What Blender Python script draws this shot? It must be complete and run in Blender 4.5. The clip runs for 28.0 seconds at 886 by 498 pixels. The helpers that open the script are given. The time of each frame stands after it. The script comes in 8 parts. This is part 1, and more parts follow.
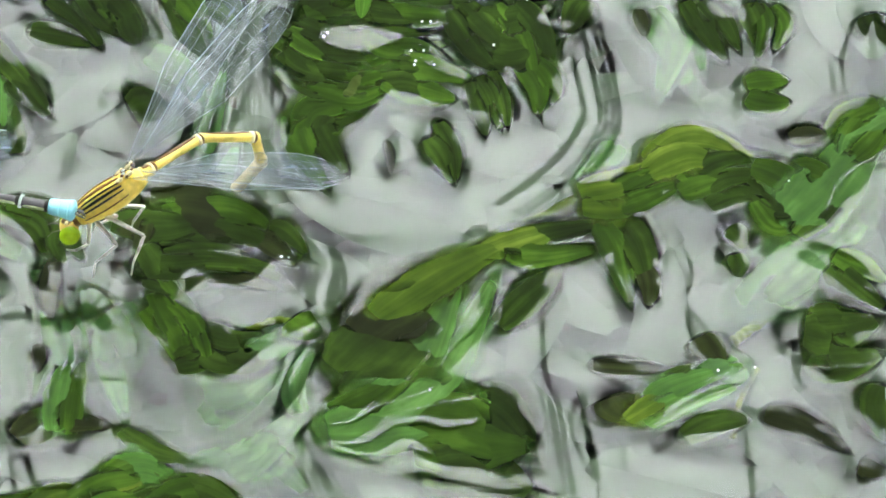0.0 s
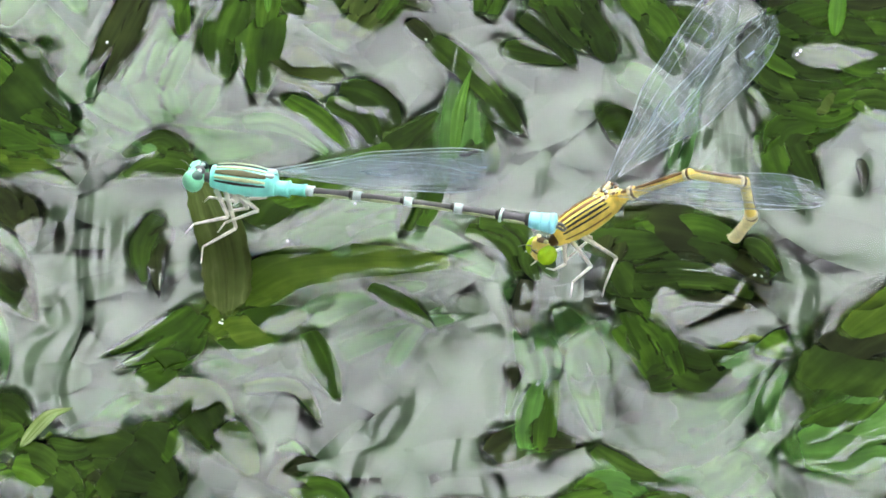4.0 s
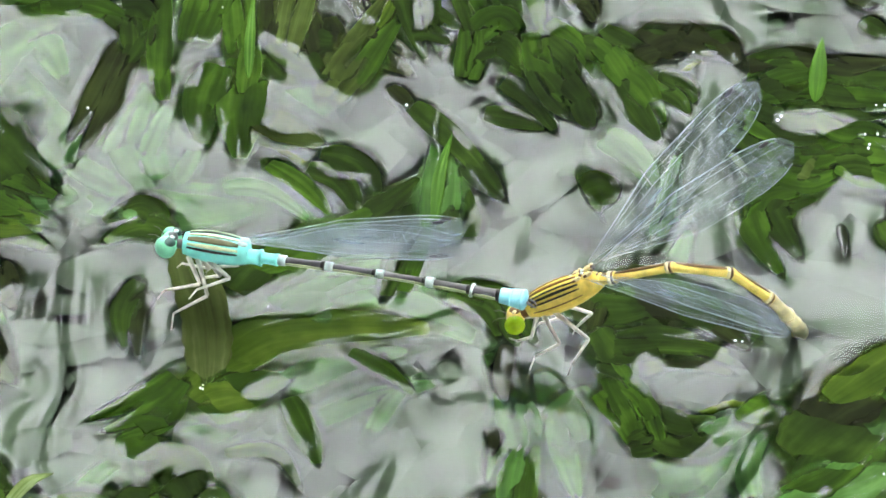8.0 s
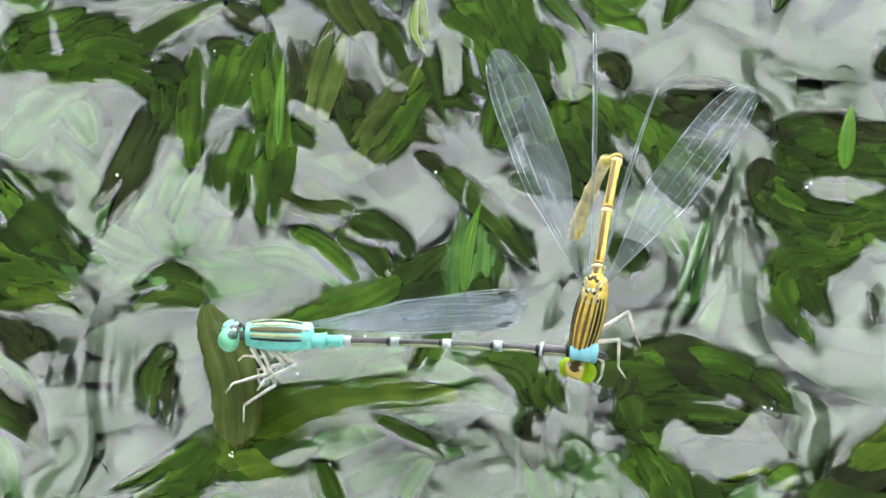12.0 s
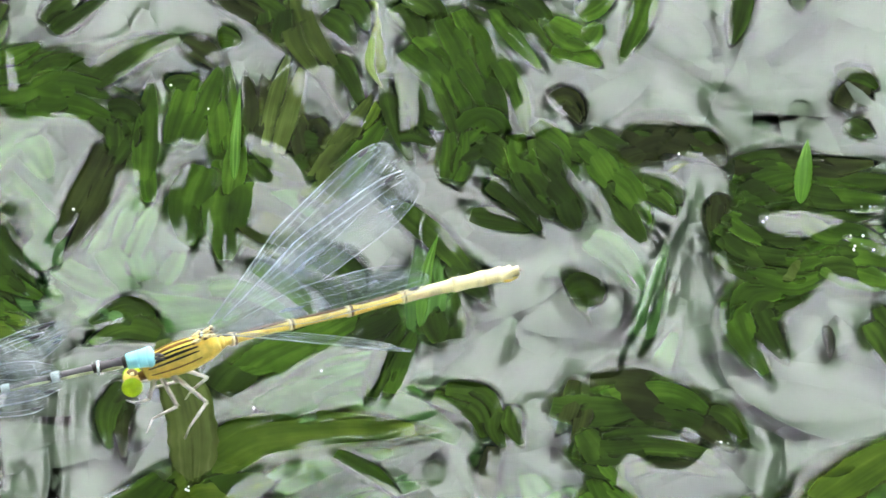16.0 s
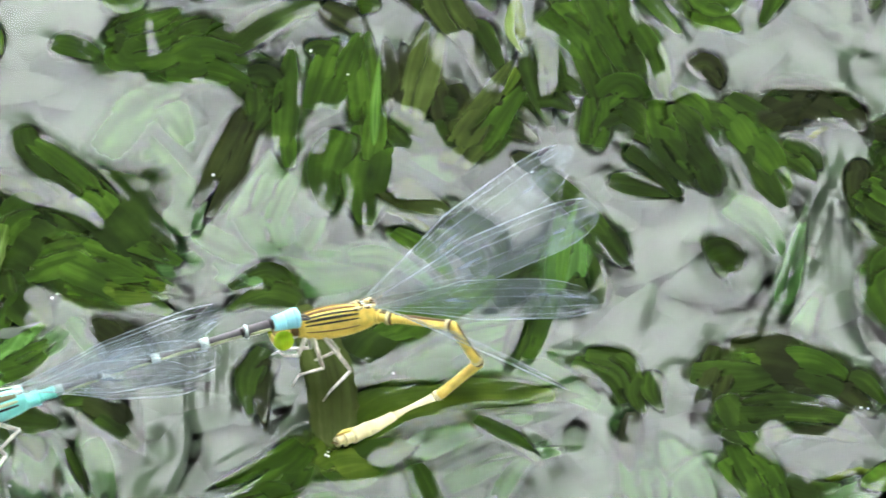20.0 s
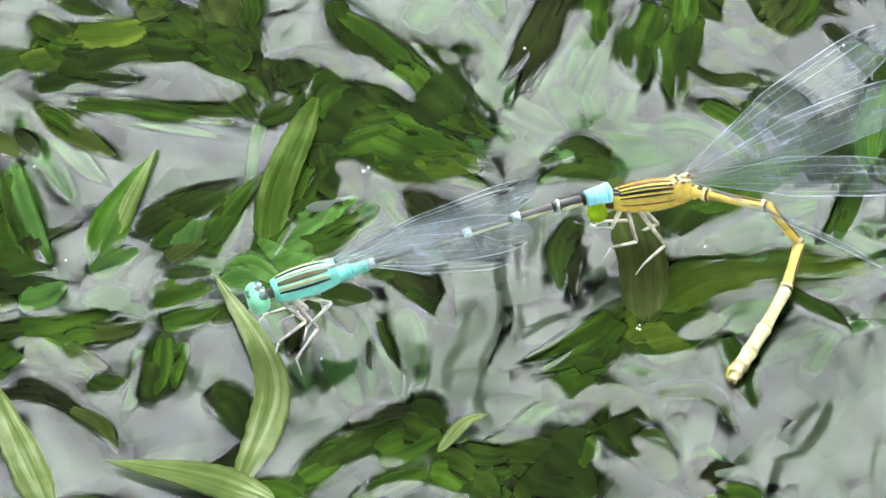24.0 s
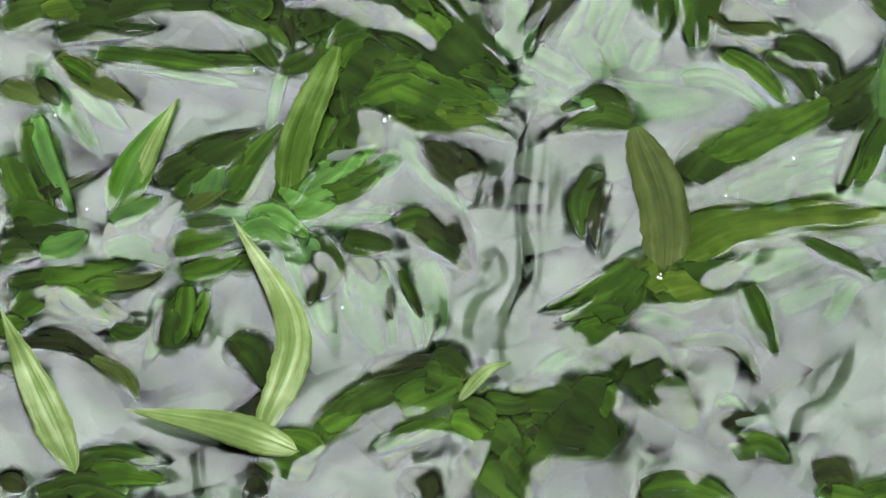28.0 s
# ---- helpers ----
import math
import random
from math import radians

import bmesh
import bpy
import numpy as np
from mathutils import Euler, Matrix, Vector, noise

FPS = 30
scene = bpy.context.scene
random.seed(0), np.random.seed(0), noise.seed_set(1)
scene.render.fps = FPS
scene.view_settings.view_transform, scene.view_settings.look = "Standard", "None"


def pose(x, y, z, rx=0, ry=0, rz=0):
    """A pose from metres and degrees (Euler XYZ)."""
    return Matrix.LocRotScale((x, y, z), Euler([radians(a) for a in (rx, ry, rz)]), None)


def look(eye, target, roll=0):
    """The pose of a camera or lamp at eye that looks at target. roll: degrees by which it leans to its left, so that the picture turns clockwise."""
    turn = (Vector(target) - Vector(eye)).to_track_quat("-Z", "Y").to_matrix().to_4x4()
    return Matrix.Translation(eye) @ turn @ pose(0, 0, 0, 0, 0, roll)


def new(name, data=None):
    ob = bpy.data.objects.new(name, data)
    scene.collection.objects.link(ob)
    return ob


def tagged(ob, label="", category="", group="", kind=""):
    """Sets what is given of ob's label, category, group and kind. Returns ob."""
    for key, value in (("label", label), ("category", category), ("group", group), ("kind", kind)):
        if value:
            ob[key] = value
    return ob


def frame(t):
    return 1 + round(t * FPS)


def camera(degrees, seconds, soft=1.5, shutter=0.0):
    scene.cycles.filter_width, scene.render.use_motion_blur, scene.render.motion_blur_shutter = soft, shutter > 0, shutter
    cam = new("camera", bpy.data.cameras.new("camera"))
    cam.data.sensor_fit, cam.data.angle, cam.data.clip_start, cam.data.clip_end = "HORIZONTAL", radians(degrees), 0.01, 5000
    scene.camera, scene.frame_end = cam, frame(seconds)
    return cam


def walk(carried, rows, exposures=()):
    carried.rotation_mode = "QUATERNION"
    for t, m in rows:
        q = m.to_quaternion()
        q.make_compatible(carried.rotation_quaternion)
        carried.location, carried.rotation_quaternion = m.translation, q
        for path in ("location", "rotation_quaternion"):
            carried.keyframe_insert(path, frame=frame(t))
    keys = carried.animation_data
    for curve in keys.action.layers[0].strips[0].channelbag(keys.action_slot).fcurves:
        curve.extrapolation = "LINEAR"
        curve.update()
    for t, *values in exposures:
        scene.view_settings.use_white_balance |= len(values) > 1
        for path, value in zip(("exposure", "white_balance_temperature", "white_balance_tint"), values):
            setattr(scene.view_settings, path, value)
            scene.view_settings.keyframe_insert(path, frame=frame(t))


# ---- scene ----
MM = 0.001
TILT, AWAY = radians(50), 0.6          # how steeply the camera looks down, and from how far
EYE = Vector((0, -AWAY * math.cos(TILT), AWAY * math.sin(TILT)))
cam = camera(6.7, 28.0, soft=1.6, shutter=0.5)
AIM = look(EYE, (0, 0, 0))
# seconds, degrees up, degrees to the left
TURNS = [
    (0.0, -0.501, -3.692), (0.5, -0.652, -3.528), (1.0, -0.742, -3.197), (1.5, -0.692, -2.651), (2.0, -0.675, -1.921),
    (2.5, -0.771, -0.936), (3.0, -0.743, -0.451), (3.5, -0.548, -0.159), (5.5, -0.006, -0.077), (6.0, 0.145, -0.099),
    (6.5, 0.250, -0.156), (7.0, 0.268, -0.280), (7.5, 0.215, -0.274), (8.0, 0.133, -0.258), (8.5, 0.100, -0.211),
    (9.0, 0.031, -0.101), (9.5, -0.009, -0.043), (10.0, 0.000, 0.000), (10.5, 0.074, 0.038), (11.0, 0.210, -0.003),
    (11.5, 0.439, -0.020), (12.0, 0.642, -0.037), (12.5, 0.845, -0.068), (14.5, 1.049, -0.011), (15.0, 0.983, -0.128),
    (15.5, 0.925, -0.248), (16.0, 0.902, -0.367), (16.5, 0.791, -0.346), (17.0, 0.619, -0.309), (17.5, 0.521, -0.303),
    (18.0, 0.477, -0.282), (18.5, 0.499, -0.204), (19.0, 0.565, -0.054), (19.5, 0.635, 0.264), (20.0, 0.641, 0.691),
    (20.5, 0.541, 1.329), (21.0, 0.502, 2.024), (21.5, 0.381, 2.468), (22.0, 0.096, 2.819), (22.5, -0.163, 3.010),
    (24.5, -0.370, 3.047), (25.0, -0.442, 3.014), (25.5, -0.438, 2.945), (26.0, -0.440, 3.039), (26.5, -0.541, 3.168),
    (27.0, -0.644, 3.153), (27.5, -0.696, 3.175), (28.0, -0.705, 3.206),
]
walk(cam, [(t, AIM @ Euler((radians(u), radians(v), 0)).to_matrix().to_4x4()) for t, u, v in TURNS],
     exposures=[(0, 4.48), (28, 4.48)])

# ---- sky: bright overcast, seen through a gap left in the added trees round the pond ----
world = bpy.data.worlds.new("overcast_sky")
scene.world = world
world.use_nodes = True
wn, wl = world.node_tree.nodes, world.node_tree.links
sky = wn.new("ShaderNodeTexSky")
sky.sky_type, sky.sun_disc = "NISHITA", False
sky.sun_elevation, sky.sun_rotation = radians(62), radians(150)
haze = wn.new("ShaderNodeMixRGB")
haze.inputs[0].default_value = 0.94
haze.inputs[2].default_value = (8.95, 9.5, 9.2, 1)
wl.new(sky.outputs[0], haze.inputs[1])
cloud, shade, spots = wn.new("ShaderNodeTexNoise"), wn.new("ShaderNodeValToRGB"), wn.new("ShaderNodeMixRGB")
cloud.inputs["Scale"].default_value, cloud.inputs["Detail"].default_value = 9, 5
for e, (p, v) in zip(shade.color_ramp.elements, ((0.36, 0.78), (0.62, 1.06))):
    e.position, e.color = p, (v, v, v * 1.01, 1)
spots.blend_type, spots.inputs[0].default_value = "MULTIPLY", 1.0
wl.new(wn.new("ShaderNodeTexCoord").outputs["Generated"], cloud.inputs[0])
wl.new(cloud.outputs["Fac"], shade.inputs[0])
wl.new(haze.outputs[0], spots.inputs[1])
wl.new(shade.outputs[0], spots.inputs[2])
wl.new(spots.outputs[0], wn["Background"].inputs[0])
wn["Background"].inputs[1].default_value = 0.1
sun = new("sun", bpy.data.lights.new("sun", "SUN"))
sun.data.energy, sun.data.angle, sun.data.color = 0.6, radians(12), (1.0, 0.97, 0.92)
sun.matrix_world = look((0.8, -1.4, 3.0), (0, 0, 0))

# ---- materials ----
def nodes_of(name):
    m = bpy.data.materials.new(name)
    m.use_nodes = True
    return m, m.node_tree.nodes, m.node_tree.links, m.node_tree.nodes["Principled BSDF"]


def grain(n, l, scale, detail=4, coords="Object", stretch=(1, 1, 1)):
    """A noise texture of so many features a metre."""
    tc, mp, tx = n.new("ShaderNodeTexCoord"), n.new("ShaderNodeMapping"), n.new("ShaderNodeTexNoise")
    mp.inputs["Scale"].default_value = stretch
    tx.inputs["Scale"].default_value, tx.inputs["Detail"].default_value = scale, detail
    l.new(tc.outputs[coords], mp.inputs[0])
    l.new(mp.outputs[0], tx.inputs[0])
    return tx.outputs["Fac"]


def ramp(n, l, fac, *stops):
    r = n.new("ShaderNodeValToRGB")
    while len(r.color_ramp.elements) < len(stops):
        r.color_ramp.elements.new(0.5)
    for e, (p, c) in zip(r.color_ramp.elements, stops):
        e.position, e.color = p, (*c, 1)
    l.new(fac, r.inputs[0])
    return r.outputs[0]


def blend(n, l, a, b, fac, way="MIX"):
    m = n.new("ShaderNodeMixRGB")
    m.blend_type = way
    for i, v in ((0, fac), (1, a), (2, b)):
        if hasattr(v, "is_linked"):
            l.new(v, m.inputs[i])
        else:
            m.inputs[i].default_value = v if i == 0 else (*v, 1)
    return m.outputs[0]


def leaf_material(name, dark, mid, light, rough=0.45, thin=0.2, gloss=0.015, frayed=0):
    """Long streaks along the blade over slow changes of colour that run on from blade to blade."""
    m, n, l, p = nodes_of(name)
    veins = grain(n, l, 1.0, 3, "UV", (0.8, 5, 1))
    fibre = grain(n, l, 1.0, 2, "UV", (1.2, 20, 1))
    place = n.new("ShaderNodeNewGeometry").outputs["Position"]
    def drift(scale, detail):
        tx = n.new("ShaderNodeTexNoise")
        tx.inputs["Scale"].default_value, tx.inputs["Detail"].default_value = scale, detail
        l.new(place, tx.inputs[0])
        return tx.outputs["Fac"]
    slow, blotch = drift(95, 2), drift(330, 3)
    f = blend(n, l, blend(n, l, veins, slow, 0.52), blotch, 0.22)
    c = ramp(n, l, f, (0.35, dark), (0.5, mid), (0.63, light))
    c = blend(n, l, c, ramp(n, l, fibre, (0.3, (0.8, 0.82, 0.76)), (0.7, (1.14, 1.12, 1.08))), 0.6, "MULTIPLY")
    own = n.new("ShaderNodeObjectInfo")
    c = blend(n, l, c, ramp(n, l, own.outputs["Random"], (0.0, (0.78, 0.8, 0.76)), (1.0, (1.16, 1.14, 1.1))), 1.0, "MULTIPLY")
    l.new(c, p.inputs["Base Color"])
    p.inputs["Roughness"].default_value = rough
    p.inputs["Specular IOR Level"].default_value = gloss
    bump = n.new("ShaderNodeBump")
    bump.inputs["Strength"].default_value, bump.inputs["Distance"].default_value = 0.25, 0.00012
    l.new(veins, bump.inputs["Height"])
    l.new(bump.outputs[0], p.inputs["Normal"])
    tr, mix = n.new("ShaderNodeBsdfTranslucent"), n.new("ShaderNodeMixShader")
    l.new(c, tr.inputs[0])
    mix.inputs[0].default_value = thin
    l.new(p.outputs[0], mix.inputs[1])
    l.new(tr.outputs[0], mix.inputs[2])
    l.new(mix.outputs[0], n["Material Output"].inputs[0])
    if frayed:
        # a blade thins out under water to a clear, torn rim
        at, xyz, clear = n.new("ShaderNodeUVMap"), n.new("ShaderNodeSeparateXYZ"), n.new("ShaderNodeMixShader")
        at.uv_map = "rim"
        l.new(at.outputs[0], xyz.inputs[0])
        def tri(k, gain):
            v = n.new("ShaderNodeMath")
            v.operation = "PINGPONG"
            v.inputs[1].default_value = 0.5
            l.new(xyz.outputs[k], v.inputs[0])
            g = n.new("ShaderNodeMath")
            g.operation, g.use_clamp = "MULTIPLY", True
            g.inputs[1].default_value = gain
            l.new(v.outputs[0], g.inputs[0])
            return g.outputs[0]
        a = blend(n, l, tri("X", 5.0 if frayed == 1 else 9.0), tri("Y", 4.0 if frayed == 1 else 4.4), 1.0, "MULTIPLY")
        if frayed == 1:
            a = blend(n, l, a, ramp(n, l, veins, (0.25, (0.85, 0.85, 0.85)), (0.6, (1, 1, 1))), 1.0, "MULTIPLY")
        l.new(a, clear.inputs[0])
        see = n.new("ShaderNodeBsdfTransparent")
        l.new(see.outputs[0], clear.inputs[1])
        l.new(mix.outputs[0], clear.inputs[2])
        l.new(clear.outputs[0], n["Material Output"].inputs[0])
    return m


LEAF = {
    "g": leaf_material("leaf_green", (0.009, 0.019, 0.003), (0.025, 0.055, 0.005), (0.066, 0.135, 0.014), frayed=2),
    "d": leaf_material("leaf_dark_green", (0.006, 0.010, 0.002), (0.015, 0.030, 0.004), (0.040, 0.078, 0.010), frayed=2),
    "n": leaf_material("leaf_bright_green", (0.026, 0.075, 0.006), (0.06, 0.15, 0.012), (0.14, 0.28, 0.045), gloss=0.06),
    "w": leaf_material("leaf_wet_green", (0.015, 0.044, 0.005), (0.042, 0.115, 0.012), (0.12, 0.25, 0.06), frayed=2, gloss=0.05),
    "o": leaf_material("leaf_olive", (0.018, 0.024, 0.006), (0.040, 0.060, 0.012), (0.09, 0.125, 0.035), frayed=2),
    "y": leaf_material("leaf_yellow_green", (0.018, 0.038, 0.004), (0.048, 0.084, 0.008), (0.125, 0.175, 0.024), frayed=2),
    # near-black: besides brown blades, it paints the dark gaps and shadowed holes
    "k": leaf_material("leaf_brown_and_dark_gap", (0.005, 0.006, 0.002), (0.013, 0.017, 0.005), (0.030, 0.042, 0.010), frayed=2),
    "p": leaf_material("leaf_pale_green", (0.024, 0.054, 0.017), (0.056, 0.120, 0.040), (0.105, 0.200, 0.072), frayed=1),
    "t": leaf_material("leaf_olive_upright", (0.026, 0.036, 0.010), (0.062, 0.082, 0.024), (0.13, 0.155, 0.06)),
    "v": leaf_material("leaf_green_upright", (0.014, 0.030, 0.004), (0.045, 0.085, 0.012), (0.15, 0.22, 0.07)),
    # bleached blades; narrow ones also paint highlights on the nodes
    "b": leaf_material("leaf_bleached_and_highlight", (0.07, 0.11, 0.028), (0.16, 0.22, 0.075), (0.42, 0.48, 0.30)),
}
STEM = leaf_material("stem_yellow_green", (0.04, 0.065, 0.008), (0.09, 0.13, 0.015), (0.2, 0.26, 0.05), 0.3, 0.1)
RIB = leaf_material("leaf_midrib", (0.06, 0.13, 0.03), (0.12, 0.21, 0.06), (0.22, 0.32, 0.12), 0.35, 0.1)


def water_material():
    m, n, l, p = nodes_of("pond_water")
    n.remove(p)
    fr, tr, gl, mix = (n.new("ShaderNode" + k) for k in ("Fresnel", "BsdfTransparent", "BsdfGlossy", "MixShader"))
    fr.inputs["IOR"].default_value = 1.355
    tr.inputs[0].default_value = (0.93, 0.96, 0.9, 1)
    gl.inputs["Roughness"].default_value = 0.015
    for a, b in ((fr.outputs[0], 0), (tr.outputs[0], 1), (gl.outputs[0], 2)):
        l.new(a, mix.inputs[b])
    l.new(mix.outputs[0], n["Material Output"].inputs[0])
    return m


def plain_material(name, a, b, scale, rough, metal=0.0, bump=0.0):
    m, n, l, p = nodes_of(name)
    g = grain(n, l, scale, 5)
    l.new(ramp(n, l, g, (0.32, a), (0.68, b)), p.inputs["Base Color"])
    p.inputs["Roughness"].default_value, p.inputs["Metallic"].default_value = rough, metal
    if bump:
        bp = n.new("ShaderNodeBump")
        bp.inputs["Distance"].default_value = bump
        l.new(g, bp.inputs["Height"])
        l.new(bp.outputs[0], p.inputs["Normal"])
    return m


WATER = water_material()
GLINT = plain_material("water_drop", (0.75, 0.8, 0.78), (0.9, 0.93, 0.92), 400, 0.08)
MUD = plain_material("pond_mud", (0.010, 0.012, 0.006), (0.03, 0.032, 0.016), 90, 0.9)
BARK = plain_material("bark", (0.03, 0.026, 0.02), (0.08, 0.07, 0.055), 30, 0.9, bump=0.01)
CANOPY = plain_material("tree_foliage", (0.012, 0.026, 0.008), (0.035, 0.06, 0.016), 3, 0.7)
WEED = plain_material("deep_weed", (0.004, 0.012, 0.003), (0.016, 0.044, 0.010), 240, 0.6)

# ---- building helpers ----
def part(name, bm, material, parent=None, label=""):
    me = bpy.data.meshes.new(name)
    bmesh.ops.recalc_face_normals(bm, faces=bm.faces)
    bm.to_mesh(me)
    bm.free()
    for f in me.polygons:
        f.use_smooth = True
    for m in material if isinstance(material, (list, tuple)) else [material]:
        me.materials.append(m)
    ob = new(name, me)
    if parent:
        ob.parent = parent
    return tagged(ob, label)


def arc(points, n):
    """n + 1 points along a smooth curve through the given ones."""
    p = [Vector(q) for q in points]
    p = [2 * p[0] - p[1], *p, 2 * p[-1] - p[-2]]
    out = []
    for i in range(n + 1):
        s = i / n * (len(p) - 3)
        k = min(int(s), len(p) - 4)
        t, (a, b, c, d) = s - k, p[k:k + 4]
        out.append(0.5 * (2 * b + (c - a) * t + (2 * a - 5 * b + 4 * c - d) * t * t + (3 * b - a - 3 * c + d) * t ** 3))
    return out


def tube(points, radii, sides=8, bm=None, flat=1.0, up=Vector((0, 0, 1))):
    """A closed tube along points; flat squeezes it upwards."""
    bm = bm or bmesh.new()
    rings = []
    for i, p in enumerate(points):
        d = (points[min(i + 1, len(points) - 1)] - points[max(i - 1, 0)]).normalized()
        a = d.cross(up)
        a = a.normalized() if a.length > 1e-6 else d.orthogonal().normalized()
        b = a.cross(d)
        r = radii[i] if isinstance(radii, (list, tuple)) else radii
        rings.append([bm.verts.new(p + r * (math.cos(w) * a + flat * math.sin(w) * b))
                      for w in (math.tau * k / sides for k in range(sides))])
    for u, v in zip(rings, rings[1:]):
        for k in range(sides):
            bm.faces.new((u[k], u[(k + 1) % sides], v[(k + 1) % sides], v[k]))
    bm.faces.new(rings[0][::-1])
    bm.faces.new(rings[-1])
    return bm


def ball(x, y, z, rx, ry, rz, bm=None, detail=3, turn=(0, 0, 0)):
    bm = bm or bmesh.new()
    m = Matrix.LocRotScale((x, y, z), Euler([radians(a) for a in turn]), (rx, ry, rz))
    bmesh.ops.create_icosphere(bm, subdivisions=detail, radius=1, matrix=m)
    return bm


# ---- the pond: weed, and the water that it dents ----
SPRIGS, SWELLS, GROOVES, FILMS, CREASES, RIDGES = {}, [], [], [], [], []
RISE = {"p": (-0.1, -0.05, -0.7), "d": (0.02, 0.1, -0.05), "k": (0.0, 0.08, -0.05), "b": (0.1, 1.1, 0.9), "n": (0.1, 0.7, 0.7)}
LOOKS = {"a": "sprig of broad green pondweed just breaking the surface", "b": "large dark pondweed leaves lying at the surface",
         "c": "whorl of olive pondweed with a yellow-green node", "d": "pondweed sprig with a pointed upright leaf",
         "e": "tuft of olive pondweed reaching out of the water", "f": "thin dark pondweed leaves among ripples",
         "g": "dense dark pondweed tangle with ragged leaf edges", "h": "sprig of dark curved pondweed under the damselfly",
         "i": "arched yellow-green pondweed stem with drooping leaves", "j": "fan of glossy bright green pondweed leaves",
         "k": "small half-sunken pale pondweed sprig", "l": "pale broad pondweed leaves under a water film",
         "m": "large pondweed whorl with bleached curling leaves", "n": "dark pondweed shoot with serrated leaves and yellow nodes"}


def sprig(key, x, y):
    if key not in SPRIGS:
        ob = SPRIGS[key] = new("pondweed_sprig")
        ob.location = (x * MM, y * MM, -2 * MM)
        tagged(ob, LOOKS[key], "pondweed", "pondweed sprigs")
    return SPRIGS[key]


def leaf(key, base, mid, tip, width, kind):
    """One blade along base, mid, tip (mm on the water), arched across, with its midrib."""
    rnd = random.Random(int(base[0] * 131 + tip[1] * 977 + width * 53))
    home = sprig(key, *base)
    o = home.location
    z0, z1, z2 = RISE.get(kind, (-0.2, 0.8, 0.7) if kind.isupper() else (0.05, 0.12, -0.05))
    bare = kind in "pbn" or kind.isupper()
    spine = arc([(*base, z0), (*mid, z1), (*tip, z2)], 24)
    long = sum((b - a).length for a, b in zip(spine, spine[1:]))
    if not bare:
        SWELLS.append(([Vector(p[:2]) for p in spine[::3]], [width * 0.415 * r for r in (0.5, 0.78, 0.95, 1, 0.98, 0.88, 0.70, 0.42, 0.06)]))
        width *= 2.0
    elif kind == "p":
        width *= 1.2
    bm = bmesh.new()
    uv, rim = bm.loops.layers.uv.new("uv"), bm.loops.layers.uv.new("rim")
    across, fold = 12 if width > 3 or bare else 8, rnd.uniform(0.10, 0.22) * (0.12 if not bare or kind == "p" else 0.8)
    wave, ph = rnd.uniform(0.01, 0.03), rnd.uniform(0, 6)
    seeds = rnd.uniform(0, 100)
    grid = {}
    for i, p in enumerate(spine):
        s = i / 24
        d = (spine[min(i + 1, 24)] - spine[max(i - 1, 0)])
        side = Vector((-d.y, d.x, 0)).normalized()
        q = max(0, (s - 0.3) / 0.7)
        end = 1 - 0.75 * q ** 5 if kind.isupper() else 1 - q ** 1.7 if bare else 1 - q ** 2.0
        w = width * 0.5 * max(0.03, (1 - (1 - min(1, s * 2.3)) ** 2.2) ** 0.6 * end)
        for k in range(across + 1):
            v = k / across * 2 - 1
            rag = 1 + 0.10 * noise.noise((s * 9 + seeds, v * 2, 0)) + 0.05 * math.sin(s * 70) * abs(v)
            q = p + side * (v * w * rag)
            q.z += -fold * w * v * v * (1.25 - 0.5 * s) + wave * w * math.sin(s * 9 + ph + v * 2) + (0.10 * noise.noise((q.x * 0.35, q.y * 0.35, seeds)) + 0.08 * noise.noise((s * 2.4 + seeds, v * 2.6, 1)) + 0.03 * noise.noise((s * 5 + seeds, v * 7, 4))) * (0.8 if bare else 0.5)
            for under in (0, 1):
                grid[i, k, under] = bm.verts.new((q - Vector((0, 0, 0.07 * under))) * MM - o)
    def face(keys, uvs):
        f = bm.faces.new([grid[q] for q in keys])
        for loop, c, q in zip(f.loops, uvs, keys):
            loop[uv].uv, loop[rim].uv = c, (q[0] / 24, q[1] / across)
    for i in range(24):
        for k in range(across):
            box = [(i, k), (i + 1, k), (i + 1, k + 1), (i, k + 1)]
            uvs = [(seeds + a / 24 * long * 0.1, seeds + b / across) for a, b in box]
            face([(a, b, 0) for a, b in box], uvs)
            face([(a, b, 1) for a, b in box[::-1]], uvs[::-1])
        for k, turn in ((0, 1), (across, -1)):
            q = [(i, k, 0), (i, k, 1), (i + 1, k, 1), (i + 1, k, 0)][::turn]
            face(q, [(0, 0)] * 4)
    for i, turn in ((0, -1), (24, 1)):
        for k in range(across):
            face([(i, k, 0), (i, k, 1), (i, k + 1, 1), (i, k + 1, 0)][::turn], [(0, 0)] * 4)
    ob = part("leaf", bm, LEAF[kind.lower()], home)
    if width > 1.8 and kind != "p":
        rib = [(p - Vector((0, 0, 0.06))) * MM - o for p in spine[0:23]]
        part("midrib", tube(rib, [0.11 * MM * (1 - 0.8 * i / 22) for i in range(23)], 5), RIB if kind in "npb" else LEAF[kind.lower()], ob)


def stem(key, points, width):
    home = sprig(key, *points[0])
    o = home.location
    line = arc([(*p, -1.0) for p in points], 24)
    rads = [width * 0.34 * MM * (1 + 0.16 * math.cos(i * 1.57) + 0.10 * noise.noise((i * 0.9, width, 3))) for i in range(25)]
    part("stem", tube([p * MM - o for p in line], rads, 10), STEM, home, "yellow-green jointed stem")


def groove(points, radius, slope):
    line = [Vector((*p, 0)) for p in points]
    line = arc(line, 6 * (len(line) - 1)) if len(line) > 2 else line
    GROOVES.append(([Vector(p[:2]) for p in line], radius * 0.6, slope))


